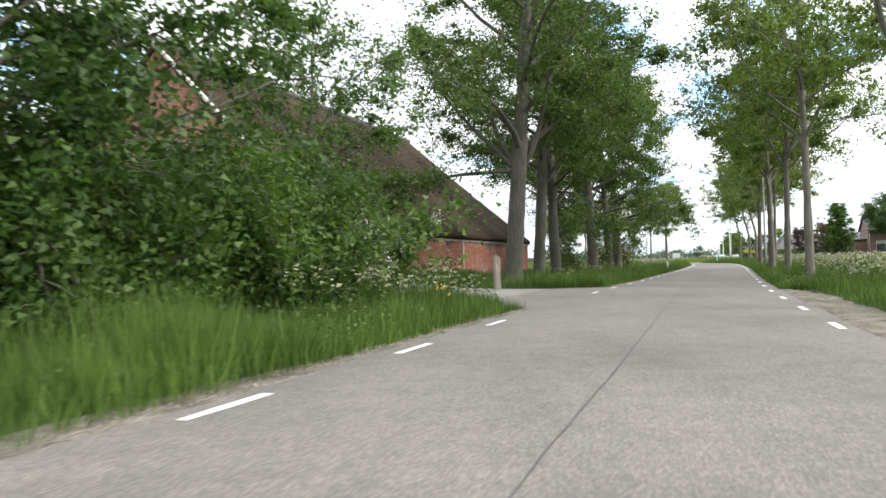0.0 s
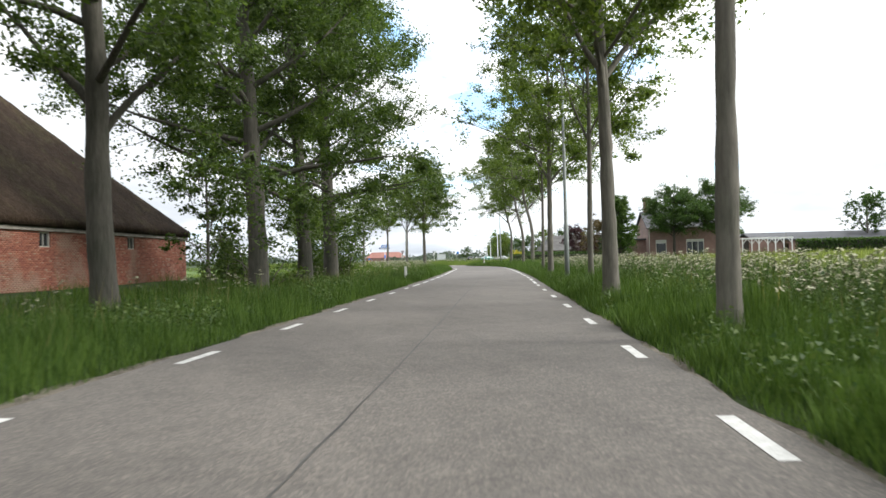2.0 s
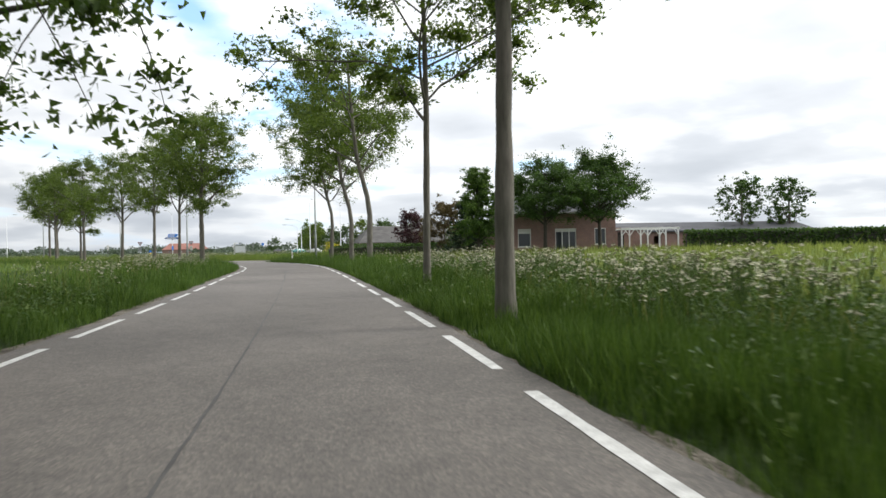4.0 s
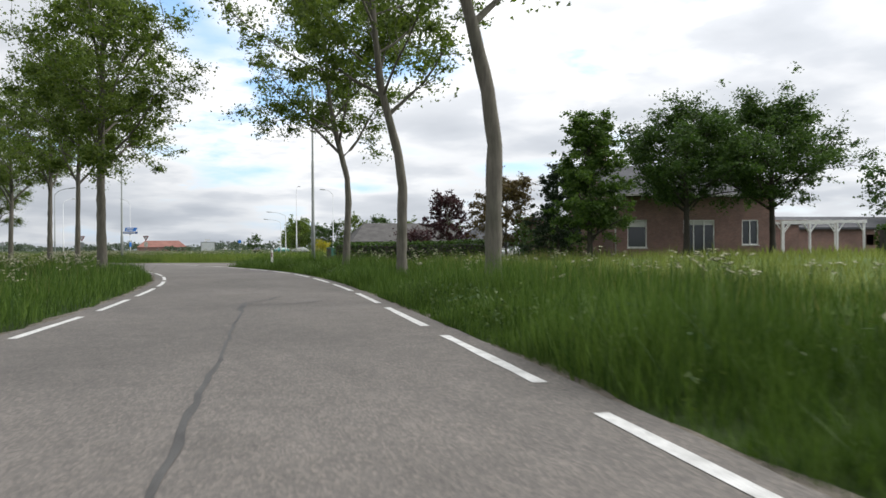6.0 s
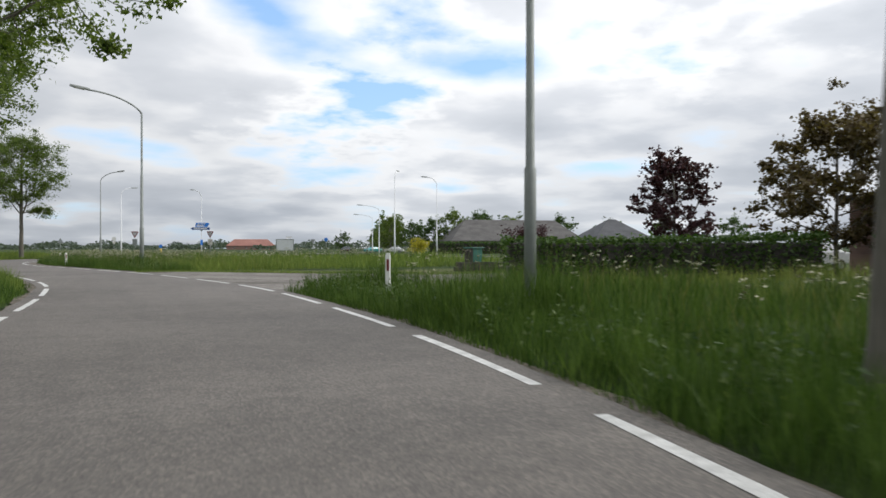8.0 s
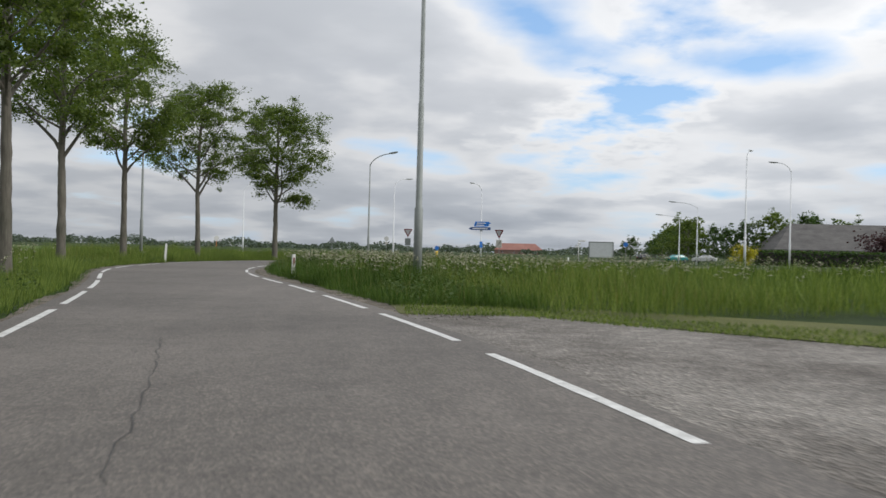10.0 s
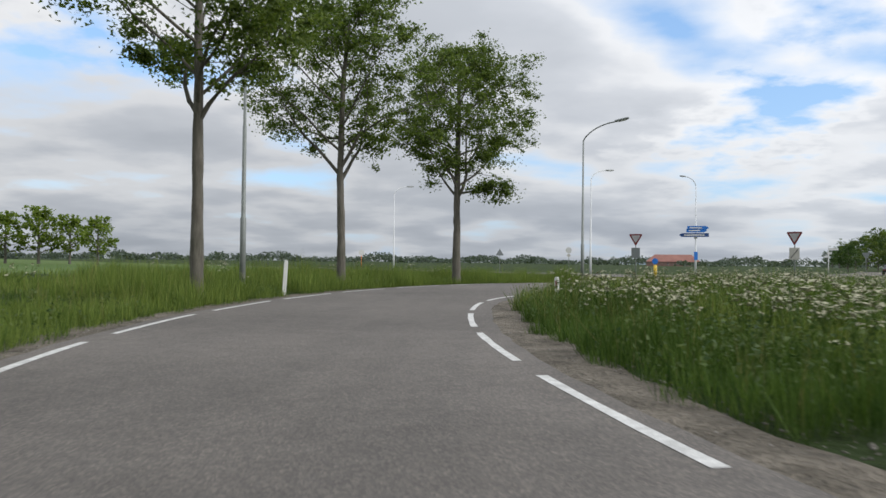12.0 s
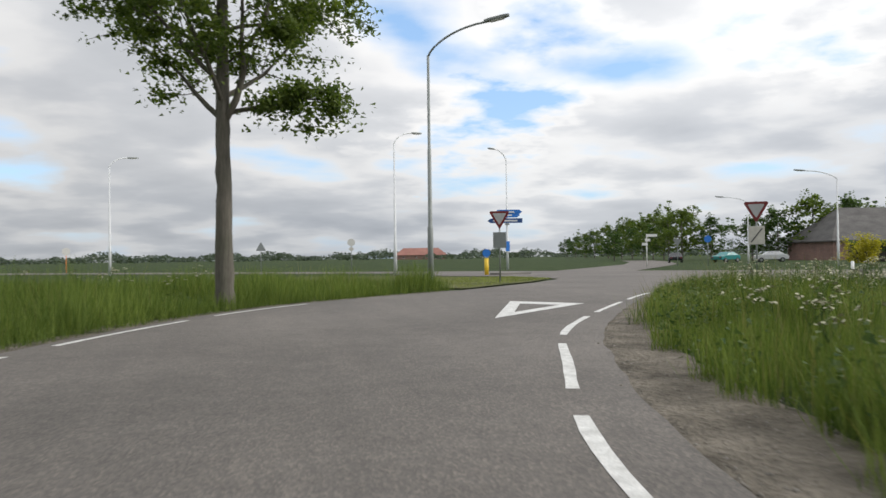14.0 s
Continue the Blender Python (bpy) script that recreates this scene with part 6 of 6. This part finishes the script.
parked_car("dark parked car beyond the junction", Matrix.Translation((106.2, 307.4, 0)) @ Matrix.Rotation(radians(62), 4, "Z"), M_CARDARK)
parked_car("teal parked car beyond the junction", Matrix.Translation((110.6, 302.0, 0)) @ Matrix.Rotation(radians(20), 4, "Z"), M_CARTEAL)
parked_car("silver car parked by the main road", Matrix.Translation((113.5, 296.5, 0)) @ Matrix.Rotation(radians(-30), 4, "Z"), M_CARWHITE)
parked_car("silver car parked in front of the garden hedge", Matrix.Translation((86.0, 166.5, float(land(86.0, 166.5)))) @ Matrix.Rotation(radians(-12), 4, "Z"), M_CARWHITE)

bin_ = thing("waste_bin", "green plastic waste bin on the timber stack", "bin", "", on_land(70.4, 172.3, 0.2))
part("body", Shape().prism([(-0.28, -0.3), (0.28, -0.3), (0.32, 0.34), (-0.32, 0.34)], 0.42, 1.12), M_GREENBIN, bin_, bevel=0.03)
part("lid", Shape().box((-0.36, -0.36, 1.121), (0.36, 0.4, 1.18)), M_GREENBIN, bin_, bevel=0.02)
part("leg", Shape().box((-0.34, -0.3, -0.05), (-0.29, 0.3, 1.1)), M_DARKWOOD, bin_)
timber = thing("timber_stack", "low stack of dark old beams beside the drive", "timber")
for i, (x, y, z, ln) in enumerate(((70.6, 171.2, 0.14, 3.4), (70.9, 171.65, 0.15, 3.2), (70.7, 171.4, 0.36, 3.3))):
    part("beam", Shape().box((-ln / 2, -0.12, -0.11), (ln / 2, 0.12, 0.11), Matrix.Translation((x, y, z - 0.03)) @ Matrix.Rotation(-0.1 + 0.04 * i, 4, "Z")), M_DARKWOOD, timber, bevel=0.02)
box2 = thing("white_post", "short white and red post by the main road", "marker post", "", Matrix.Translation((74.0, 238.2, 0)))
part("body", Shape().tube([(0, 0, -0.1), (0, 0, 0.75)], 0.07, 10), M_WHITE, box2, smooth=True)
box3 = thing("concrete_block", "small grey concrete block in the verge", "block", "", Matrix.Translation((73.4, 237.2, 0)))
part("block", Shape().box((-0.25, -0.2, -0.05), (0.25, 0.2, 0.42)), M_CONCRETE, box3, bevel=0.02)


# ---- grass and flowers ----
def blades(points, height, width, rng, lean=0.5):
    n = len(points)
    z = land(points[:, 0], points[:, 1])
    base = np.concatenate([points, z[:, None] - 0.02], 1)
    az = rng.uniform(0, 2 * np.pi, n)
    side = np.stack([np.cos(az), np.sin(az), np.zeros(n)], 1)
    bend_az = rng.uniform(0, 2 * np.pi, n)
    bend = np.stack([np.cos(bend_az), np.sin(bend_az), np.zeros(n)], 1) * (np.abs(rng.normal(size=n)) * lean * height)[:, None]
    h = height[:, None] * np.array([[0, 0, 1.0]])
    w = width[:, None]
    v = np.stack([base, base + (h + bend) * 0.42 + side * w * 0.8, base + h + bend], 1)
    return v.reshape(-1, 3), np.arange(3 * n).reshape(n, 3)


def along_verge(line, norm, y0, y1, d0, d1, density, rng, power=1.0):
    """Random points beside a line, between two distances from it."""
    sel = np.where((line[:, 1] >= y0) & (line[:, 1] <= y1))[0]
    n = int(len(sel) * 0.5 * (d1 - d0) * density)
    i = rng.choice(sel, n)
    u = rng.uniform(0, 1, n)
    d = d0 + (d1 - d0) * rng.uniform(0, 1, n) ** power
    p = line[i] + np.gradient(line, axis=0)[i] * (u - 0.5)[:, None] + norm[i] * d[:, None]
    return p, d


def clear_of_surfaces(p):
    """Keeps what stands on no road, yard, drive or wall."""
    x, y = p[:, 0], p[:, 1]
    dr, dl = nearest(p, R_LINE), nearest(p, L_LINE)
    ok = (np.minimum(dr, dl) > 0.32) & ~((y > 196) & (y < 218) & (dl < dr) & (dl < 0.62 + 0.15 * np.sin(y * 1.9)))
    yard_far = 59.6 + np.maximum(20.9 - x, 0) * 0.79
    yard_near = np.where(x > 17.6, 48.4 - (x - 17.6) * 0.9, 48.6 + (17.6 - x) * 0.9)
    yard_near = np.minimum(yard_near, 48.6 + np.maximum(17.6 - x, 0) * 0.46 + 0.6)
    ok &= ~((x < 24.0) & (y > yard_near) & (y < yard_far) & (x > -20))
    ok &= ~((x > 54.6) & (x < 78) & (y > 159.5 - 0.02 * x) & (y < 179.0 - np.clip((x - 57.0) * 1.0, 0, 7.6) + np.clip((x - 60) * 0.25, 0, 2)))
    ok &= ~((x > 51) & (x < 63.4) & (y > 236) & (y < 262))
    bare = np.interp(y, [170, 176, 180, 188, 196, 203, 212, 222, 229], [2.0, 1.6, 0.62, 0.8, 0.95, 1.2, 1.4, 1.25, 0.6])
    ok &= ~((y > 172) & (dr < dl) & (dr < bare * (1 + 0.12 * np.sin(y * 2.1) + 0.1 * np.sin(y * 5.3 + x))))
    for px, py in ((52.1, 192.2), (34.92, 94.55), (59.75, 155.6), (51.25, 210.83), (42.45, 212.85)):
        ok &= (x - px) ** 2 + (y - py) ** 2 > 0.45 + 0.8 * ((y < py) & (y > 180))
    bu = np.array(BARN_U)
    rel = p - np.array([24.2, 103.1])
    s, t = rel @ bu, rel @ np.array([-bu[1], bu[0]])
    ok &= ~((s > -43) & (s < 0.2) & (t > -0.25))
    mn = (p - MAIN_AT) @ MAIN_N
    ok &= ~((mn > -0.8) & (mn < 7.3))
    ok &= ~((x > 61 + 0 * y) & (y > 231) & (mn > -19) & (y < 262) & (x < 64 + np.clip((y - 234) * 2.2, 0, 30)))
    return ok


def tufted(p):
    """Where the grass stands in tufts (towards 1) and between them (towards -1)."""
    x, y = p[:, 0], p[:, 1]
    return 0.6 * np.sin(x * 9.1 + 1.7 * np.sin(y * 4.3)) * np.sin(y * 8.3 + 1.9 * np.sin(x * 3.7)) + 0.6 * np.sin(x * 3.3 + 1.5 * np.sin(y * 2.1)) * np.sin(y * 2.9 + 1.4 * np.sin(x * 1.7))


def grass_object(name, sets, label, mat, seed, category="grass"):
    """sets: (line, norm, y0, y1, d0, d1, density, mean height, blade width)"""
    rng = np.random.RandomState(seed)
    vs, faces, at = [], [], 0
    for line, norm, y0, y1, d0, d1, density, height, width in sets:
        p, d = along_verge(line, norm, y0, y1, d0, d1, density, rng)
        keep_ = clear_of_surfaces(p) & (rng.uniform(0, 1, len(p)) < np.where(tufted(p) > -0.1, 1.0, 0.32))
        p, d = p[keep_], d[keep_]
        patch = 0.68 + 0.5 * (0.5 + 0.5 * np.sin(p[:, 0] * 1.7 + 2 * np.sin(p[:, 1] * 0.9))) * (0.5 + 0.5 * np.cos(p[:, 1] * 1.3 + p[:, 0]))
        patch = patch * (1 + 0.38 * tufted(p))
        h = height * patch * rng.uniform(0.55, 1.25, len(p)) * (0.55 + 0.45 * smoothstep(d, 0.3, 1.0)) * (1 + 0.25 * np.sin(p[:, 0] * 0.83 + p[:, 1] * 0.57))
        v, a = blades(p, h, width * rng.uniform(0.7, 1.4, len(p)), rng, 0.34)
        vs.append(v)
        faces.append(a + at)
        at += len(v)
    return stuff(name, raw_mesh(name, np.concatenate(vs), [np.concatenate(faces)], mat), label, category)


def short_grass(name, count, inside, label, seed, tall=(0.05, 0.15), mat=M_WHEAT):
    rng = np.random.RandomState(seed)
    p = inside(rng, count)
    v, a = blades(p, rng.uniform(*tall, len(p)), rng.uniform(0.012, 0.025, len(p)), rng, 0.7 if tall[1] < 0.3 else 0.35)
    v[:, 2] += 0.05
    return stuff(name, raw_mesh(name, v, [a], mat), label, "grass")


def beside_drive(rng, n):
    x = rng.uniform(55.4, 80, n)
    y = 176.9 - np.clip((x - 57.3) * 1.05, 0, 8.9) + rng.uniform(0.0, 1.0, n) ** 1.3 * (2.2 + np.clip((x - 60) * 0.2, 0, 2))
    return np.stack([x, np.nan_to_num(y, nan=177.0)], 1)


def on_island(rng, n):
    u, v = rng.uniform(0, 1, n), rng.uniform(0, 1, n)
    x = 55.4 + 7.4 * u * (1 - 0.15 * v)
    return np.stack([x, 236.6 + (x - 55.4) * 1.28 + v * (14 - (x - 55.4) * 1.2)], 1)


short_grass("mown_grass", 16000, beside_drive, "short mown grass beside the gravel", 98, (0.03, 0.10), M_DRIER_SUNLIT_GRASS)
def along_barn(rng, n):
    s, t = rng.uniform(-42.5, -24.0, n), -0.12 - 1.9 * rng.uniform(0, 1, n) ** 1.3
    u = np.array(BARN_U)
    return np.array([24.2, 103.1]) + s[:, None] * u + t[:, None] * np.array([-u[1], u[0]])


short_grass("rough_grass", 6500, along_barn, "rough dry-tipped grass along the barn wall", 100, (0.15, 0.5), M_GRASS)
short_grass("mown_grass", 6000, on_island, "short pale grass at the junction corner", 99)
RL, RNm, LL, LNm = R_LINE, R_NORM, L_LINE, L_NORM
grass_object("tall_grass", [
    (LL, LNm, 30, 60, 0.5, 3.2, 900, 0.62, 0.011),
    (LL, LNm, 58, 110, 0.45, 3.0, 640, 0.46, 0.011),
    (LL, LNm, 110, 160, 0.45, 3.0, 260, 0.55, 0.013),
    (LL, LNm, 30, 60, 3.2, 7.0, 200, 0.7, 0.016),
    (LL, LNm, 58, 110, 3.0, 9.5, 130, 0.48, 0.016),
    (LL, LNm, 110, 204, 3.0, 8.0, 90, 0.5, 0.02)],
    "tall fresh green grass along the verge", M_GRASS, 91)
grass_object("tall_grass", [
    (RL, RNm, 30, 56, 1.2, 3.2, 300, 0.5, 0.011),
    (RL, RNm, 54, 110, 0.32, 2.4, 950, 0.52, 0.011), (RL, RNm, 54, 110, 2.4, 3.2, 500, 0.45, 0.011),
    (RL, RNm, 110, 160, 0.32, 3.0, 720, 0.60, 0.011),
    (RL, RNm, 30, 110, 3.0, 8.5, 150, 0.42, 0.015),
    (RL, RNm, 110, 160, 3.0, 9.0, 150, 0.65, 0.015),
    (RL, RNm, 176, 206, 0.5, 3.4, 800, 0.54, 0.010)],
    "tall fresh green grass along the verge", M_GRASS, 92)
grass_object("tall_grass", [
    (LL, LNm, 160, 204, 0.6, 3.2, 600, 0.52, 0.010),
    (LL, LNm, 204, 238, 0.6, 4.2, 680, 0.70, 0.010), (LL, LNm, 217, 237, 0.36, 0.95, 400, 0.8, 0.008),
    (LL, LNm, 204, 240, 4.0, 10.0, 150, 0.68, 0.016),
    (RL, RNm, 205, 236, 0.5, 3.4, 800, 0.54, 0.010),
    (RL, RNm, 176, 236, 3.4, 9.5, 170, 0.65, 0.015)],
    "tall yellow-green grass along the last bend", M_DRIER_SUNLIT_GRASS, 192)
grass_object("verge_grass", [(RL, RNm, 54, 160, 0.3, 1.1, 640, 0.42, 0.009), (RL, RNm, 176, 236, 0.42, 1.1, 420, 0.3, 0.009), (LL, LNm, 62, 236, 0.4, 0.9, 220, 0.28, 0.009)],
    "short ragged grass at the road edge", M_GRASS, 191)
grass_object("grass_heads", [
    (LL, LNm, 30, 200, 1.5, 8.0, 4, 0.8, 0.012), (LL, LNm, 200, 238, 0.9, 6.0, 14, 0.85, 0.010), (RL, RNm, 50, 110, 2.0, 11.0, 6, 0.85, 0.012), (RL, RNm, 110, 160, 2.4, 11.0, 13, 0.8, 0.008), (RL, RNm, 176, 200, 0.9, 10.0, 20, 0.8, 0.008), (RL, RNm, 200, 236, 0.8, 6.0, 70, 0.72, 0.007)],
    "pale seed heads standing over the grass", M_DRYGRASS, 93)
grass_object("field_grain", [(RL, RNm, 62, 158, 8.0, 18.0, 70, 0.46, 0.02), (RL, RNm, 62, 150, 18.0, 48.0, 12, 0.5, 0.05)],
             "young grain standing yellow-green in the field", M_WHEAT, 94)
grass_object("meadow_grass", [(RL, RNm, 176, 236, 9.5, 20.0, 85, 0.58, 0.024), (RL, RNm, 176, 236, 20.0, 34.0, 12, 0.7, 0.06), (LL, LNm, 110, 236, 8.0, 26.0, 6, 0.4, 0.05)],
             "rough meadow grass", M_DRIER_SUNLIT_GRASS, 95)


def herb_layer(name, sets, label, seed):
    """Broad-leaved weeds between the grass: a few leaf pairs up each stem."""
    rng = np.random.RandomState(seed)
    cs = []
    for line, norm, y0, y1, d0, d1, density, height in sets:
        p, d = along_verge(line, norm, y0, y1, d0, d1, density, rng)
        p = p[clear_of_surfaces(p)]
        p = p[np.sin(p[:, 0] * 0.9 + 1.3 * np.sin(p[:, 1] * 0.6)) + np.cos(p[:, 1] * 0.8) + rng.uniform(-0.7, 0.7, len(p)) > -0.2]
        h = height * rng.uniform(0.5, 1.15, len(p))
        base = np.concatenate([p, land(p[:, 0], p[:, 1])[:, None]], 1)
        for k in range(11):
            u = 0.2 + 0.08 * k
            off = rng.normal(size=(len(p), 3)) * 0.05 * (1.35 - 0.8 * u)
            off[:, 2] = h * u + 0.02 * rng.normal(size=len(p))
            cs.append(base + off)
    v, q = leaf_arrays(np.concatenate(cs), 0.055, rng, 0.35)
    return stuff(name, raw_mesh(name, v, [q], M_HERB), label, "weeds")


herb_layer("weeds", [(LL, LNm, 30, 48, 0.8, 3.4, 8, 0.6), (LL, LNm, 58, 112, 0.8, 4.0, 12, 0.5), (RL, RNm, 54, 160, 0.55, 2.2, 11, 0.5), (RL, RNm, 54, 112, 2.0, 7.0, 20, 0.72), (RL, RNm, 184, 233, 1.8, 7.5, 12, 0.66), (RL, RNm, 178, 234, 1.0, 3.4, 11, 0.55), (LL, LNm, 112, 234, 0.8, 3.0, 5, 0.4)],
           "nettles and broad-leaved weeds among the verge grass", 106)


def cow_parsley(name, sets, label, seed):
    """White umbels on thin stalks."""
    rng = np.random.RandomState(seed)
    petals, stalks = [], []
    for line, norm, y0, y1, d0, d1, density, height in sets:
        p, d = along_verge(line, norm, y0, y1, d0, d1, density, rng)
        p = p[clear_of_surfaces(p)]
        patchy = np.sin(p[:, 0] * 0.55 + p[:, 1] * 0.31) + np.cos(p[:, 1] * 0.47) + rng.uniform(-0.8, 0.8, len(p)) > -0.5
        p = p[patchy] if density < 6 else p
        z = land(p[:, 0], p[:, 1])
        for (x, y), zz in zip(p, z):
            h = height * rng.uniform(0.75, 1.2)
            lean = rng.normal(size=2) * 0.08
            stem = np.array([[x, y, zz], [x + lean[0], y + lean[1], zz + h * 0.6], [x + 1.6 * lean[0], y + 1.6 * lean[1], zz + h]])
            stalks.append((stem, np.array([0.008, 0.006, 0.004])))
            for _ in range(rng.randint(4, 8)):
                a, r = rng.uniform(0, 6.28), rng.uniform(0.02, 0.24)
                c = stem[2] + np.array([math.cos(a) * r, math.sin(a) * r, rng.uniform(-0.22, 0.06)])
                stalks.append((np.array([stem[1], c]), np.array([0.004, 0.003])))
                k = rng.randint(5, 9)
                ang, rr = rng.uniform(0, 6.28, k), 0.045 * np.sqrt(rng.uniform(0, 1, k))
                petals.append(c + np.stack([np.cos(ang) * rr, np.sin(ang) * rr, 0.012 * rng.normal(size=k)], 1))
    c = np.concatenate(petals)
    n = len(c)
    az = rng.uniform(0, 6.28, n)
    tilt = rng.normal(size=(n, 2)) * 0.35
    a = np.stack([np.cos(az), np.sin(az), tilt[:, 0]], 1) * 0.015
    b = np.stack([-np.sin(az), np.cos(az), tilt[:, 1]], 1) * 0.015
    v = np.stack([c - a - b, c + a - b, c + a + b, c - a + b], 1).reshape(-1, 3)
    flowers = stuff(name, raw_mesh(name, v, [np.arange(4 * n).reshape(n, 4)], M_FLOWER), label, "flowers")
    sv, sq = tube_arrays(stalks, 3)
    st = new("stalks", raw_mesh("stalks", sv, [sq], M_GRASS))
    st.parent = flowers
    return flowers


cow_parsley("cow_parsley", [(RL, RNm, 50, 112, 2.0, 6.2, 5.0, 0.96), (RL, RNm, 50, 112, 6.2, 8.0, 1.4, 0.8), (RL, RNm, 112, 158, 2.5, 9.0, 0.45, 0.9), (RL, RNm, 184, 205, 1.7, 8.0, 3.6, 0.88), (RL, RNm, 205, 233, 2.1, 8.0, 1.4, 0.88), (RL, RNm, 182, 233, 8.0, 16, 0.8, 0.8), (RL, RNm, 182, 212, 17, 28, 0.7, 1.0)],
            "white cow parsley in flower over the tall grass", 96)
cow_parsley("cow_parsley", [(LL, LNm, 41.6, 43.8, 2.0, 3.3, 10.0, 1.08), (LL, LNm, 43.8, 46.8, 1.3, 3.0, 6.5, 1.0), (LL, LNm, 58, 108, 1.5, 6.0, 0.25, 0.8), (LL, LNm, 110, 165, 2.2, 7.0, 1.2, 0.85), (LL, LNm, 165, 232, 2.0, 8.0, 0.25, 0.8)],
            "scattered white cow parsley in the verge", 97)


def buttercups():
    rng = np.random.RandomState(105)
    c = np.stack([rng.normal(16.75, 0.2, 13), rng.normal(43.6, 0.3, 13), rng.uniform(0.5, 0.72, 13)], 1)
    v, q = leaf_arrays(np.repeat(c, 4, axis=0) + rng.normal(size=(52, 3)) * 0.012, 0.03, rng)
    st, sq = tube_arrays([(np.array([[x, y, -0.05], [x + 0.02, y, z]]), np.array([0.004, 0.003])) for x, y, z in c], 3)
    ob = stuff("buttercups", raw_mesh("buttercups", v, [q], M_YELLOWPAINT), "small yellow buttercups in the tall grass", "flowers")
    s = new("stalks", raw_mesh("stalks", st, [sq], M_GRASS))
    s.parent = ob


buttercups()


def loose_stones(name, sets, label, seed):
    """Small flattened angular stones and clods."""
    rng = np.random.RandomState(seed)
    pts = np.concatenate([along_verge(line, norm, y0, y1, d0, d1, density, rng)[0] for line, norm, y0, y1, d0, d1, density in sets])
    n = len(pts)
    unit = np.array([(1, 0, 0), (0, 1, 0), (-1, 0, 0), (0, -1, 0), (0, 0, 0.8), (0, 0, -0.5)], float)
    faces = np.array([(0, 1, 4), (1, 2, 4), (2, 3, 4), (3, 0, 4), (1, 0, 5), (2, 1, 5), (3, 2, 5), (0, 3, 5)])
    size = 0.008 + 0.02 * rng.uniform(0, 1, n) ** 3
    az = rng.uniform(0, 6.28, n)
    v = unit[None] * (1 + 0.35 * rng.normal(size=(n, 6, 1))) * size[:, None, None]
    c, s = np.cos(az)[:, None], np.sin(az)[:, None]
    v = np.stack([v[..., 0] * c - v[..., 1] * s, v[..., 0] * s + v[..., 1] * c, v[..., 2]], -1)
    v[..., 0] += pts[:, 0, None]
    v[..., 1] += pts[:, 1, None]
    v[..., 2] -= 0.012
    f = (faces[None] + 6 * np.arange(n)[:, None, None]).reshape(-1, 3)
    return stuff(name, raw_mesh(name, v.reshape(-1, 3), [f], M_STONES), label, "stones")


loose_stones("loose_stones", [(RL, RNm, 176, 226, 0.35, 1.7, 80), (RL, RNm, 30, 56, 0.3, 1.2, 40), (LL, LNm, 32, 47, 0.35, 0.9, 60), (LL, LNm, 195, 228, 0.35, 0.85, 50)], "loose grit and clods at the road edge", 103)
grass_object("dry_tufts", [(RL, RNm, 178, 226, 0.7, 1.5, 60, 0.16, 0.008), (LL, LNm, 196, 230, 0.45, 0.9, 60, 0.14, 0.008), (LL, LNm, 32, 48, 0.5, 1.0, 60, 0.2, 0.008)], "short dry tufts at the edge of the bare strip", M_DRYGRASS, 104)


# ---- bricks of the barn's long wall: the nearest as pieces, the rest joined ----
def barn_bricks():
    rng = np.random.RandomState(101)
    lo_z, row_h, bw, bh = -0.05, 0.0663, 0.208, 0.055
    box = Shape().box((0, -0.009, 0), (bw, 0.03, bh))
    half = Shape().box((0, -0.009, 0), (bw / 2, 0.03, bh))
    meshes = {1: box.mesh("brick", M_BRICK_PIECE), 0: half.mesh("brick", M_BRICK_PIECE)}
    windows = [(-40.75, -39.85), (-35.65, -34.8), (-30.4, -29.6), (-25.2, -24.4), (-15.2, -14.4), (-7.6, -6.8)]
    verts, count = [], 0
    for r in range(33):
        z = lo_z + r * row_h
        x = -BARN_LEN + (0.0 if r % 2 else -0.0)
        first = True
        while x < -0.25:
            full = not (first and r % 2)
            first = False
            w = bw if full else bw / 2
            hit = any(a - 0.005 < x + w and x < b + 0.005 for a, b in windows) and 1.62 - bh < z < 2.2
            if not hit:
                if x < -BARN_LEN + 1.75 and count < 300:
                    ob = new("brick", meshes[1 if full else 0])
                    ob.parent = barn_wall
                    ob.matrix_basis = BARN @ Matrix.Translation((x, rng.uniform(-0.002, 0.002), z)) @ Matrix.Rotation(rng.uniform(-0.006, 0.006), 4, "Y")
                    count += 1
                else:
                    y0 = -0.009 + rng.uniform(-0.003, 0.003)
                    zz, hh = z + rng.uniform(-0.002, 0.002), bh + rng.uniform(-0.002, 0.002)
                    verts.append([(x, y0, zz), (x + w, y0, zz), (x + w, y0, zz + hh), (x, y0, zz + hh), (x, 0.02, zz), (x + w, 0.02, zz), (x + w, 0.02, zz + hh), (x, 0.02, zz + hh)])
            x += w + 0.012
    v = np.array(verts).reshape(-1, 3) @ np.array(BARN.to_3x3()).T + np.array(BARN.translation)
    n = len(verts)
    base = np.arange(n)[:, None] * 8
    quads = np.concatenate([base + f for f in ([0, 1, 2, 3], [4, 0, 3, 7], [1, 5, 6, 2], [3, 2, 6, 7], [4, 5, 1, 0])])
    rest = part("brick_courses", raw_mesh("brick_courses", v, [quads], M_BRICK_REST), None, barn_wall, "the further courses of old red brick")
    tagged(rest, kind="stuff")


barn_bricks()
